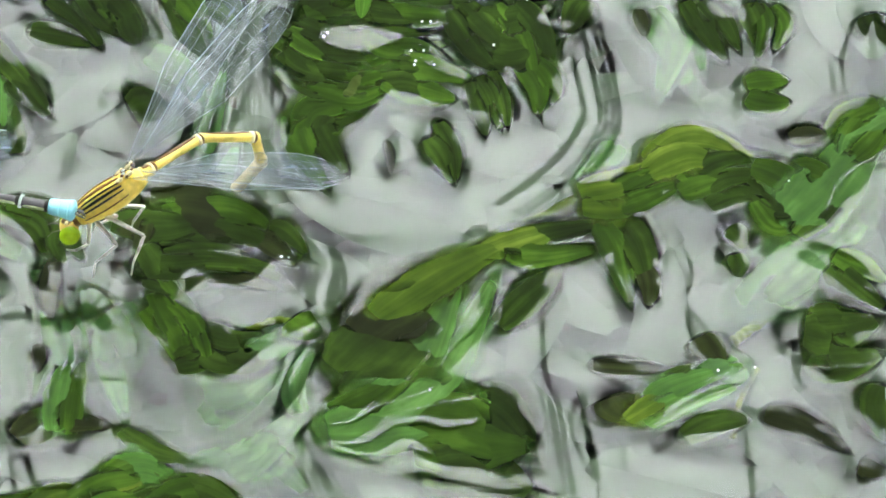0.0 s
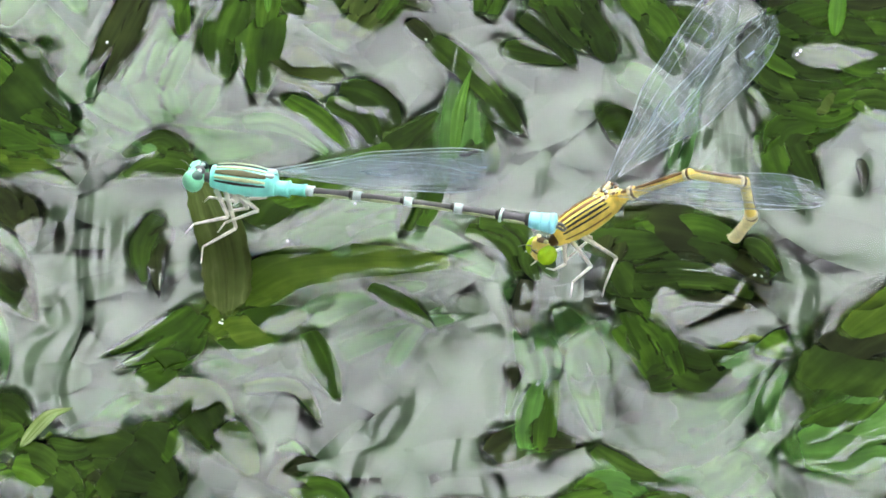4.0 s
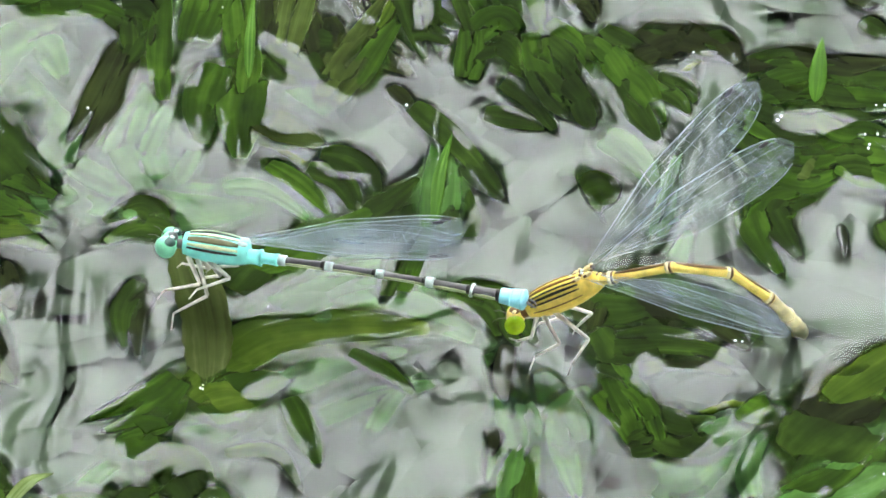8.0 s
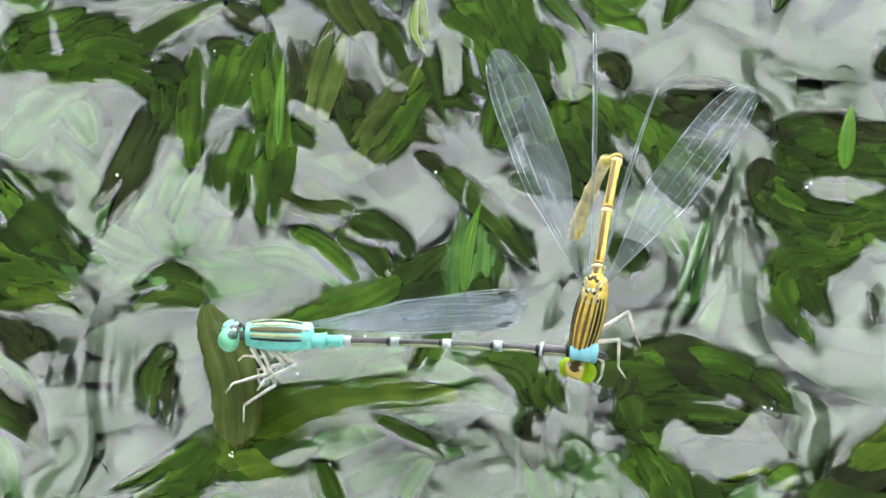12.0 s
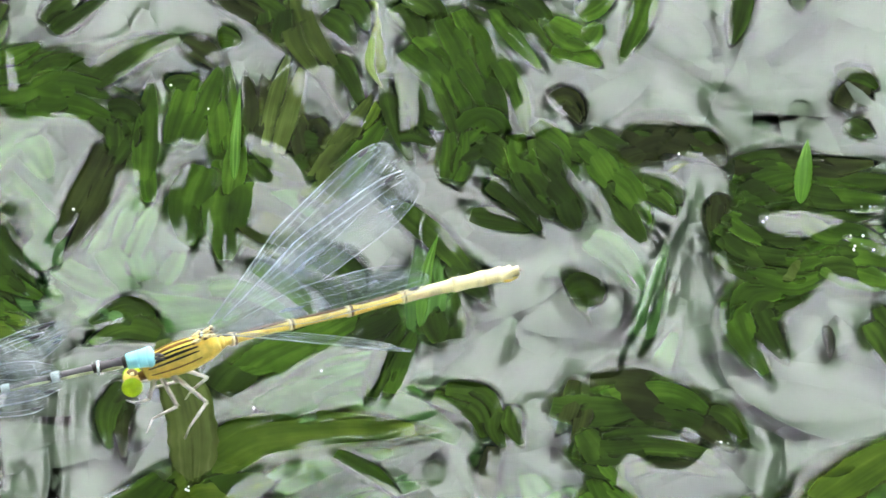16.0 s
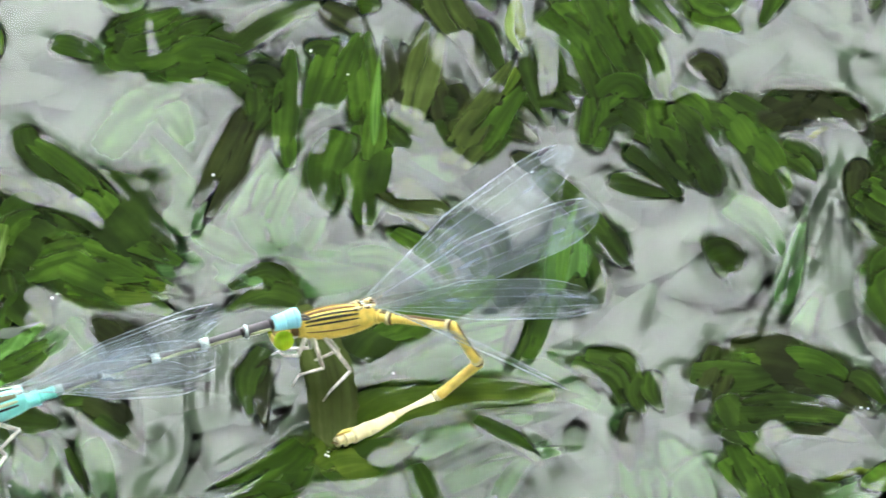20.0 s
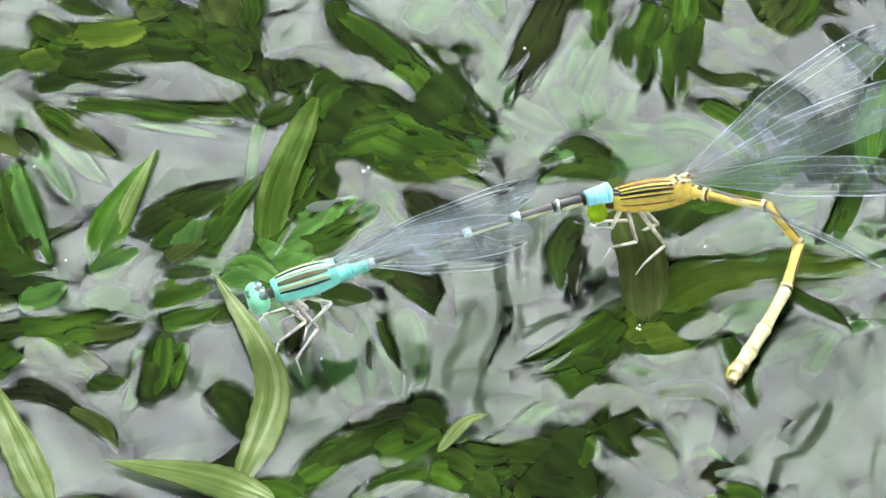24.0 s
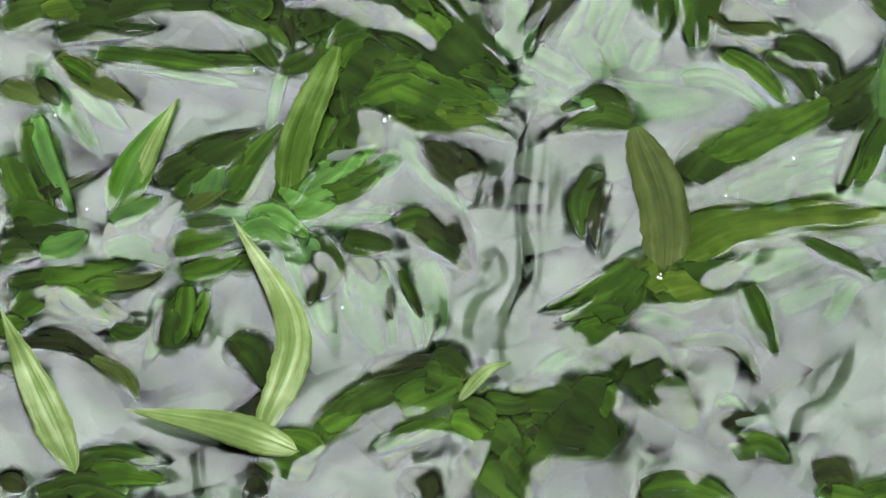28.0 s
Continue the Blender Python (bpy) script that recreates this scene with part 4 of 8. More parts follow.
crease([(25.9, 13.1), (25.9, 3.3)], 0.28)
crease([(25.4, -4.6), (31.1, -6.5), (35.6, -6.0), (40.8, -4.9)], 0.28)
crease([(30.2, -6.9), (30.6, -10.4), (29.5, -15.5), (26.2, -21.7)], 0.35)
crease([(27.8, -6.3), (28.2, -9.8), (27.1, -12.9)], 0.28)
crease([(26.9, -6.3), (27.3, -9.2), (26.8, -10.4)], 0.26)
crease([(45.9, -9.2), (45.9, -13.8), (45.9, -19.5), (46.9, -25.1), (47.0, -32.0)], 0.33)
crease([(49.1, -20.6), (47.6, -23.9), (48.3, -27.8), (49.9, -32.0)], 0.35)
crease([(51.5, -26.2), (51.7, -29.5), (53.8, -30.9), (57.0, -30.6)], 0.26)
crease([(49.3, -17.8), (54.6, -17.2), (58.7, -15.2), (65.4, -15.2), (68.2, -13.0), (70.0, -13.0)], 0.26)
crease([(53.0, 13.5), (53.2, 9.6), (56.1, 7.8), (60.2, 8.1), (63.8, 6.5)], 0.26)
crease([(70.4, 13.2), (70.8, 8.3)], 0.30)
crease([(73.3, 18.4), (71.5, 12.6), (71.7, 7.8)], 0.28)
crease([(58.0, -26.7), (59.6, -28.5), (63.3, -28.1)], 0.28)
crease([(61.2, -25.6), (61.3, -32.0)], 0.35)
crease([(65.4, -27.3), (63.6, -29.0), (65.2, -30.7), (69.3, -30.1)], 0.26)
crease([(56.4, -2.9), (57.9, -8.7), (57.2, -12.1)], 0.28)
crease([(54.6, -1.7), (56.2, -6.3), (58.0, -11.0)], 0.26)
crease([(66.8, -13.8), (65.4, -17.8), (65.9, -21.2)], 0.28)
crease([(28.0, -26.7), (29.4, -30.5), (31.1, -31.9)], 0.28)
crease([(26.5, -26.1), (27.1, -28.9), (28.1, -31.9)], 0.26)
crease([(52.0, 16.8), (52.4, 14.4), (53.6, 12.6)], 0.26)
crease([(69.2, -24.5), (72.0, -26.8)], 0.26)
crease([(-32.5, 1.5), (-31.1, -1.4)], 0.26)
crease([(-21.0, 10.4), (-20.8, 8.0), (-17.3, 6.5), (-13.2, 2.6)], 0.30)
crease([(-43.6, -13.0), (-42.3, -11.8), (-41.3, -17.5), (-41.4, -22.1)], 0.26)
crease([(-37.3, -13.0), (-36.9, -16.5)], 0.26)
crease([(-36.0, -13.5), (-34.5, -16.2)], 0.26)
crease([(-35.1, -14.7), (-32.4, -15.2), (-29.8, -11.8), (-29.7, -10.1)], 0.28)
crease([(-46.1, -24.8), (-43.6, -22.3), (-39.6, -22.9)], 0.26)
crease([(-45.4, -25.6), (-42.6, -23.7), (-39.6, -23.2)], 0.24)
crease([(-43.6, -21.2), (-40.9, -22.9), (-38.3, -21.3)], 0.28)
crease([(-55.1, 2.1), (-52.0, 2.4), (-49.6, 4.6)], 0.28)
crease([(-62.9, 3.9), (-61.8, 1.5), (-62.1, -0.9), (-63.2, -2.0)], 0.30)
crease([(-15.9, -23.4), (-14.2, -23.2), (-12.3, -23.7)], 0.26)
crease([(-4.8, -20.8), (-4.1, -23.1), (-2.4, -25.8), (2.0, -28.0)], 0.22)
crease([(-4.1, -22.0), (0.2, -21.9), (3.2, -24.2)], 0.22)
crease([(2.8, -21.9), (2.0, -27.5), (2.8, -31.3)], 0.30)
crease([(-18.9, -27.0), (-17.9, -31.1)], 0.28)
crease([(-17.1, -28.1), (-15.8, -31.1)], 0.26)
crease([(-32.0, -27.0), (-32.7, -29.8), (-34.4, -31.1)], 0.26)
crease([(12.3, -24.2), (15.7, -25.9), (18.3, -28.1)], 0.28)
crease([(-10.3, -34.1), (-6.9, -28.1), (-9.5, -23.7)], 0.35)
crease([(27.5, -27.0), (27.8, -30.3), (29.9, -33.6)], 0.28)
ridges([(-27.3, 7.1), (-26.0, 2.1), (-26.3, -4.9), (-25.8, -12.4), (-27.5, -18.6), (-25.4, -23.8)], 1.45, 1.1)
ridges([(50.7, 18.0), (52.3, 8.4), (51.1, 4.2), (47.5, -0.2), (43.1, -4.1)], 1.70, 1.21)
ridges([(-42.3, 23.4), (-38.3, 19.9), (-33.6, 16.1), (-31.2, 11.6), (-27.2, 8.6)], 1.16, 1.08)
ridges([(-30.4, 17.0), (-31.1, 14.5), (-30.2, 11.5), (-27.9, 9.7)], 0.90, 0.99)
ridges([(25.2, 13.0), (25.4, 7.6), (25.9, 1.7), (27.1, -2.4)], 1.16, 1.08)
ridges([(4.8, -27.3), (5.3, -30.3), (5.2, -33.6)], 1.25, 1.16)
ridges([(-52.1, -29.6), (-51.9, -32.7), (-51.0, -34.8)], 1.88, 1.34)
ridges([(47.1, -20.6), (47.5, -26.2), (48.1, -32.2)], 1.61, 1.25)
ridges([(25.5, 19.2), (25.6, 11.3), (25.2, 2.1)], 0.72, 0.99)
ridges([(-23.4, 0.5), (-23.3, -4.8), (-22.9, -9.4)], 0.63, 0.90)
ridges([(27.8, -6.0), (28.2, -9.8), (27.1, -12.9)], 0.81, 0.90)
leaf("m", (-49.0, 31.3), (-48.8, 27.9), (-48.4, 24.4), 2.0, "g")
leaf("m", (-50.3, 31.3), (-50.8, 27.9), (-50.2, 24.8), 2.1, "d")
leaf("m", (-56.2, 34.2), (-54.9, 31.7), (-54.2, 28.2), 1.9, "o")
leaf("m", (-45.8, 34.3), (-44.4, 31.9), (-43.6, 29.3), 1.4, "g")
leaf("m", (-46.6, 34.2), (-45.3, 31.4), (-44.9, 29.4), 1.3, "d")
leaf("m", (-40.0, 31.3), (-37.4, 30.5), (-34.8, 29.0), 2.1, "g")
leaf("m", (-34.2, 31.5), (-32.9, 29.7), (-32.0, 33.7), 3.6, "g")
leaf("m", (-30.2, 34.1), (-28.2, 30.4), (-25.3, 29.8), 7.1, "g")
leaf("m", (-58.2, 20.9), (-56.5, 22.4), (-54.9, 23.3), 1.6, "y")
leaf("m", (-57.7, 19.7), (-55.8, 20.9), (-53.9, 22.0), 1.8, "o")
leaf("m", (-51.9, 22.7), (-50.7, 19.9), (-51.0, 18.4), 2.2, "o")
leaf("m", (-48.9, 23.6), (-48.2, 20.1), (-49.3, 17.3), 1.2, "g")
leaf("m", (-49.9, 23.2), (-49.6, 20.4), (-50.5, 17.3), 1.5, "o")
leaf("m", (-58.4, 18.4), (-54.8, 18.4), (-50.2, 18.7), 2.0, "d")
leaf("m", (-58.6, 17.1), (-54.6, 16.3), (-50.1, 16.9), 2.2, "d")
leaf("m", (-55.6, 16.1), (-51.1, 17.3), (-47.7, 18.1), 2.9, "d")
leaf("m", (-48.5, 17.3), (-47.5, 14.7), (-49.4, 13.1), 1.4, "k")
leaf("m", (-49.4, 17.7), (-48.7, 15.3), (-50.5, 13.6), 1.4, "d")
leaf("b", (-45.8, 13.5), (-43.3, 15.8), (-39.6, 14.5), 1.7, "d")
leaf("b", (-46.4, 12.3), (-43.1, 14.3), (-38.9, 12.9), 1.5, "d")
leaf("b", (-43.0, 10.1), (-41.0, 13.6), (-38.6, 11.6), 2.4, "g")
leaf("b", (-42.6, 8.6), (-40.6, 11.6), (-38.0, 9.4), 2.4, "g")
leaf("b", (-41.9, 21.4), (-37.3, 17.2), (-31.7, 10.6), 1.6, "g")
leaf("b", (-41.7, 19.5), (-38.2, 15.8), (-32.7, 9.3), 1.7, "d")
leaf("b", (-34.4, 13.0), (-31.6, 10.0), (-29.0, 7.4), 1.5, "d")
leaf("b", (-34.5, 11.7), (-32.4, 8.7), (-30.1, 6.4), 1.6, "d")
leaf("n", (-30.1, -24.3), (-27.4, -25.2), (-25.0, -24.0), 1.9, "d")
leaf("n", (-29.7, -25.4), (-27.3, -27.2), (-24.6, -25.7), 2.1, "d")
leaf("n", (-29.6, -26.6), (-26.4, -29.3), (-24.2, -32.5), 3.4, "d")
leaf("n", (-30.5, -28.7), (-28.1, -31.6), (-25.0, -36.1), 3.7, "d")
leaf("n", (-24.6, -25.7), (-22.1, -27.7), (-19.0, -30.4), 6.3, "d")
leaf("n", (-3.9, -32.2), (-2.5, -31.8), (-1.0, -33.5), 2.8, "k")
leaf("n", (-1.9, -34.4), (1.8, -33.9), (5.5, -33.2), 2.5, "g")
leaf("h", (4.2, -26.3), (7.5, -24.0), (12.5, -24.5), 2.9, "k")
leaf("h", (12.1, -24.3), (15.7, -27.2), (19.8, -27.8), 1.6, "d")
leaf("h", (10.8, -29.8), (14.0, -28.1), (17.0, -29.3), 1.7, "g")
leaf("h", (10.8, -30.8), (14.0, -29.4), (16.5, -30.7), 1.9, "y")
leaf("h", (7.5, -32.9), (11.9, -30.3), (17.1, -29.6), 2.3, "g")
leaf("h", (8.6, -33.9), (12.2, -32.0), (18.9, -31.2), 1.9, "g")
leaf("h", (7.3, -35.3), (12.4, -33.8), (17.5, -33.4), 2.1, "d")
leaf("h", (13.2, -34.5), (18.2, -30.9), (22.5, -33.2), 2.7, "g")
leaf("h", (13.2, -35.8), (18.3, -33.2), (24.0, -35.3), 2.9, "d")
leaf("h", (16.1, -29.8), (20.0, -31.6), (24.9, -35.1), 2.9, "d")
leaf("h", (5.0, -33.5), (7.9, -31.3), (9.8, -30.9), 2.4, "y")
leaf("h", (18.6, -14.2), (21.3, -16.1), (24.7, -15.3), 2.2, "d")
leaf("h", (17.9, -15.6), (21.0, -18.2), (25.0, -17.6), 2.4, "d")
leaf("h", (15.4, -11.9), (17.7, -14.5), (19.7, -19.9), 1.9, "g")
leaf("h", (14.4, -12.3), (16.6, -15.4), (17.8, -19.4), 1.9, "g")
leaf("h", (18.1, -12.5), (19.2, -16.6), (19.9, -19.7), 1.2, "g")
leaf("m", (-60.8, -32.0), (-64.1, -24.6), (-67.6, -16.5), 3.1, "b")
leaf("d", (13.8, 7.3), (15.4, 7.8), (17.1, 7.3), 3.9, "d")
leaf("f", (20.5, 24.1), (21.5, 23.3), (22.8, 22.1), 3.3, "k")
leaf("f", (23.3, 23.9), (25.6, 23.3), (26.9, 21.0), 2.3, "k")
leaf("f", (10.8, 26.7), (13.9, 23.1), (15.5, 19.0), 1.6, "g")
leaf("f", (9.9, 25.6), (12.9, 22.0), (13.7, 18.7), 1.7, "d")
leaf("f", (13.6, 18.6), (14.2, 15.8), (14.9, 14.3), 1.8, "d")
leaf("f", (16.3, 21.4), (18.8, 18.9), (20.8, 14.3), 2.4, "g")
leaf("f", (19.6, 20.5), (22.2, 19.1), (23.3, 16.9), 1.6, "d")
leaf("f", (18.4, 20.0), (21.5, 17.8), (22.8, 15.7), 1.5, "d")
leaf("g", (26.0, 18.6), (26.3, 17.0), (26.3, 15.1), 1.4, "k")
leaf("g", (27.4, 16.6), (29.6, 14.8), (34.0, 13.5), 3.3, "d")
leaf("g", (26.4, 14.8), (28.7, 12.0), (33.1, 11.5), 2.8, "d")
leaf("g", (27.7, 19.1), (32.0, 20.5), (37.0, 20.7), 1.9, "g")
leaf("g", (27.3, 17.5), (32.1, 18.8), (37.3, 18.8), 2.2, "g")
leaf("g", (28.0, 16.3), (32.1, 17.1), (38.4, 17.4), 1.8, "d")
leaf("g", (32.2, 12.1), (36.6, 14.3), (40.8, 11.9), 1.7, "g")
leaf("g", (32.3, 10.9), (36.4, 12.2), (40.0, 9.8), 1.9, "d")
leaf("g", (32.3, 9.7), (36.2, 10.5), (39.5, 8.2), 2.0, "d")
leaf("g", (28.3, 7.8), (29.3, 4.5), (31.4, 0.1), 2.4, "d")
leaf("g", (26.8, 7.9), (27.6, 3.4), (29.9, -1.6), 2.3, "g")
leaf("g", (31.9, 21.9), (35.8, 21.3), (39.7, 21.9), 1.8, "k")
film([(30.5, 15.5), (32.6, 15.5), (34.9, 14.8)], 1.13)
film([(36.6, 16.5), (37.2, 16.6), (38.2, 17.2)], 0.59)
film([(36.6, 12.4), (36.9, 12.4), (37.3, 12.4)], 0.30)
film([(37.8, 13.9), (38.1, 13.9), (38.3, 13.9)], 0.30)
crease([(12.9, 4.9), (12.6, 7.6), (14.1, 9.4), (16.8, 10.0), (18.7, 7.6), (18.1, 4.6), (16.2, 2.3), (13.5, 2.2), (12.1, 5.2)], 0.28)
crease([(17.7, 9.9), (18.9, 7.0), (17.7, 3.8)], 0.28)
crease([(9.0, 0.2), (9.3, 3.5), (10.1, 6.4)], 0.31)
crease([(10.9, 5.2), (12.2, 2.9), (15.1, 1.6)], 0.31)
crease([(18.2, 23.2), (19.4, 24.9), (23.1, 25.7), (26.8, 24.6), (27.7, 22.1), (26.1, 20.1)], 0.90)
crease([(18.0, 22.7), (19.0, 20.9), (22.3, 20.1)], 0.30)
crease([(24.8, 20.9), (24.2, 16.6), (22.3, 11.8), (20.9, 7.6), (20.3, 2.9), (18.2, -0.4)], 0.90)
crease([(-42.5, 23.5), (-44.4, 21.0), (-47.5, 19.7)], 0.35)
crease([(-47.7, 18.9), (-46.9, 15.2), (-47.0, 10.9)], 0.90)
crease([(-16.4, -28.1), (-15.9, -31.9), (-14.2, -33.0), (-11.0, -31.9)], 0.26)
crease([(-5.3, -10.2), (-2.6, -14.7), (0.9, -16.5), (2.4, -14.7), (1.6, -13.1)], 0.37)
crease([(8.4, -20.6), (13.2, -20.3), (15.8, -24.3), (19.0, -26.0)], 0.31)
crease([(14.2, -14.7), (14.5, -19.2), (16.5, -22.7)], 0.28)
crease([(27.5, -27.0), (28.2, -31.4), (31.2, -33.1), (35.2, -35.0)], 0.28)
crease([(12.4, -14.1), (16.5, -17.7)], 0.30)
crease([(-51.9, -26.3), (-49.6, -24.5), (-47.2, -23.0)], 0.26)
crease([(-50.8, -26.7), (-48.5, -24.5), (-47.1, -23.5)], 0.26)
crease([(-6.0, -30.1), (-5.0, -25.9), (-2.4, -23.7), (-1.0, -19.2)], 0.9)
crease([(-5.8, -24.4), (-3.7, -20.9), (-1.5, -19.3), (1.8, -18.9)], 0.30)
crease([(-4.5, -26.5), (-1.5, -24.3), (1.5, -23.7)], 0.22)
crease([(-4.9, -28.2), (-2.3, -28.7), (1.5, -26.5)], 0.22)
crease([(-4.1, -29.8), (-1.5, -31.4), (1.5, -32.0)], 0.22)
crease([(-1.9, -25.4), (-0.2, -28.7), (-1.5, -32.0)], 0.22)
crease([(-31.4, -16.5), (-29.6, -18.2), (-30.4, -19.9)], 0.22)
crease([(-31.8, -18.7), (-30.0, -18.7), (-28.8, -17.1)], 0.22)
crease([(-19.7, -27.6), (-18.4, -29.8), (-18.3, -34.2)], 0.30)
crease([(-18.0, -28.2), (-16.2, -31.5), (-12.7, -34.2)], 0.28)
crease([(-32.3, -28.8), (-33.1, -31.5), (-33.2, -34.5)], 0.31)
crease([(-16.4, -21.0), (-14.2, -21.5), (-13.5, -22.7)], 0.26)
crease([(-13.2, -24.3), (-15.0, -23.8), (-16.8, -23.2)], 0.26)
film([(-25.2, -34.2), (-23.7, -32.3), (-22.2, -33.7)], 1.23)
film([(-42.7, -31.4), (-39.8, -28.7), (-36.8, -26.2)], 1.48)
film([(-31.7, -33.7), (-30.0, -31.5), (-29.7, -29.0)], 1.38)
film([(-37.0, -30.7), (-34.5, -29.0), (-31.0, -28.5)], 0.74)
film([(-60.2, -9.6), (-58.1, -7.8), (-55.8, -9.0)], 1.72)
film([(-63.0, -14.8), (-59.7, -16.5), (-56.7, -14.8)], 1.23)
crease([(22.6, 30.4), (26.7, 29.4), (31.8, 27.9)], 0.28)
crease([(24.9, 30.1), (25.7, 26.6), (27.5, 24.8), (27.4, 21.7)], 1.16)
crease([(32.2, 27.9), (33.5, 26.0), (35.0, 28.5), (36.5, 31.0)], 0.30)
crease([(28.0, 26.0), (31.7, 24.8), (35.3, 22.9)], 0.24)
crease([(35.9, 28.5), (38.2, 27.3), (37.6, 22.9)], 0.30)
crease([(9.2, 31.6), (8.7, 27.3), (11.9, 23.6)], 0.31)
crease([(13.8, 29.1), (16.8, 27.9), (16.9, 25.4), (13.3, 26.0), (12.4, 28.5)], 0.28)
crease([(28.7, 32.9), (30.9, 31.0), (33.7, 31.6)], 0.24)
crease([(21.7, 34.1), (23.6, 32.9), (27.3, 33.5)], 0.24)
crease([(29.3, 24.2), (32.5, 23.6), (36.3, 24.8)], 0.22)
crease([(32.7, 28.5), (31.7, 26.6), (33.5, 24.8)], 0.28)
leaf("f", (36.5, 30.2), (37.9, 30.8), (39.9, 29.6), 2.5, "d")
leaf("f", (17.8, 22.8), (20.1, 24.0), (22.4, 23.4), 2.2, "d")
leaf("f", (23.8, 23.4), (25.4, 24.0), (26.8, 22.8), 2.1, "d")
leaf("f", (13.5, 28.6), (14.4, 27.4), (15.3, 25.8), 0.9, "k")
leaf("f", (26.5, 21.2), (31.6, 21.8), (39.2, 20.6), 2.3, "d")
leaf("f", (36.8, 26.5), (38.1, 25.2), (39.4, 24.6), 1.6, "d")
leaf("d", (2.0, 4.2), (2.5, 9.2), (3.5, 13.4), 1.1, "n")
leaf("l", (70.4, 2.7), (72.1, 5.9), (74.8, 9.3), 1.7, "g")
leaf("l", (71.3, 2.0), (73.5, 4.4), (76.0, 8.7), 1.7, "g")
leaf("l", (66.0, -6.2), (69.4, -2.7), (74.6, 2.3), 1.8, "g")
leaf("g", (44.2, 21.0), (47.3, 15.9), (47.6, 8.5), 2.0, "d")
leaf("g", (43.3, 19.7), (45.7, 15.0), (47.0, 5.7), 1.6, "g")
leaf("g", (40.2, 20.4), (43.0, 16.2), (45.8, 12.3), 2.1, "d")
leaf("g", (39.3, 19.2), (41.5, 14.4), (43.8, 11.2), 2.0, "d")
leaf("g", (41.7, 11.8), (43.0, 8.8), (43.7, 4.9), 1.4, "d")
leaf("g", (38.3, 7.0), (39.6, 3.4), (39.8, -0.4), 1.4, "d")
leaf("f", (60.2, 19.7), (61.9, 17.2), (63.6, 13.1), 1.4, "d")
leaf("f", (58.8, 19.9), (60.6, 16.1), (62.5, 12.1), 1.7, "d")
leaf("f", (64.2, 19.7), (64.9, 16.6), (65.1, 13.3), 2.1, "d")
leaf("m", (-67.3, 15.0), (-64.1, 15.9), (-60.3, 17.7), 1.9, "y")
leaf("m", (-70.4, 13.8), (-67.7, 15.0), (-65.1, 16.5), 2.8, "d")
leaf("m", (-64.0, 14.4), (-60.0, 15.6), (-55.9, 17.1), 2.3, "d")
leaf("m", (-65.3, 12.8), (-60.7, 13.1), (-56.2, 13.7), 1.7, "d")
leaf("m", (-63.3, 11.0), (-56.0, 10.1), (-47.2, 8.4), 1.7, "g")
leaf("m", (-56.0, 10.4), (-51.4, 9.8), (-46.9, 10.1), 1.4, "d")
leaf("m", (-49.3, 14.4), (-47.7, 12.7), (-45.9, 10.3), 1.6, "d")
leaf("m", (-50.0, 13.5), (-48.8, 11.3), (-46.8, 8.5), 1.6, "d")
leaf("m", (-52.9, 18.3), (-49.6, 15.9), (-45.9, 14.3), 1.9, "d")
leaf("m", (-53.0, 17.0), (-50.1, 13.9), (-45.7, 12.6), 1.9, "d")
leaf("m", (-47.2, 16.1), (-45.2, 14.3), (-44.2, 11.3), 2.3, "d")
leaf("b", (-44.4, 16.7), (-41.6, 14.9), (-38.3, 11.6), 2.3, "d")
leaf("m", (-65.8, 11.0), (-62.2, 8.0), (-57.7, 4.8), 2.0, "o")
leaf("m", (-65.1, 10.4), (-62.7, 8.6), (-60.8, 6.5), 1.1, "g")
leaf("m", (-69.5, 7.7), (-67.6, 6.6), (-65.2, 5.1), 1.8, "o")
leaf("m", (-66.8, 8.3), (-65.5, 6.6), (-64.5, 5.1), 1.2, "k")
leaf("m", (-68.9, -5.8), (-65.0, -4.0), (-60.3, -1.1), 1.1, "k")
leaf("m", (-66.6, 4.8), (-65.0, -0.3), (-62.2, -7.1), 1.4, "w")
leaf("m", (-67.3, 4.0), (-66.0, -0.8), (-64.1, -6.4), 1.5, "g")
leaf("m", (-68.5, 0.6), (-66.9, -3.5), (-63.9, -7.5), 1.9, "g")
leaf("m", (-67.9, -6.9), (-65.8, -6.0), (-62.4, -6.4), 2.4, "g")
leaf("m", (-68.4, -8.2), (-65.6, -7.9), (-61.6, -7.9), 2.4, "d")
leaf("m", (-65.5, -9.8), (-63.3, -9.3), (-61.2, -7.5), 2.3, "w")
leaf("m", (-68.6, -10.4), (-66.9, -9.8), (-64.2, -9.8), 2.3, "d")
leaf("m", (-67.9, -13.3), (-65.3, -12.7), (-61.3, -12.1), 1.3, "d")
leaf("m", (-59.9, -7.2), (-57.7, -5.5), (-55.6, -4.0), 1.9, "w")
leaf("m", (-57.0, -2.9), (-54.0, -0.8), (-50.1, 1.8), 2.5, "d")
leaf("m", (-55.1, -4.3), (-53.0, -2.3), (-50.9, 1.2), 1.6, "g")
leaf("m", (-54.1, -5.8), (-51.6, -3.5), (-49.0, -1.1), 1.6, "o")
leaf("m", (-55.7, -1.7), (-53.2, 0.6), (-47.9, 3.3), 1.3, "k")
leaf("m", (-50.8, -4.9), (-48.6, 0.0), (-46.1, 4.2), 1.5, "g")
leaf("m", (-47.0, -5.5), (-44.9, -1.7), (-43.8, 3.0), 1.9, "g")
leaf("m", (-45.5, -3.6), (-44.0, 1.7), (-41.1, 8.6), 1.8, "g")
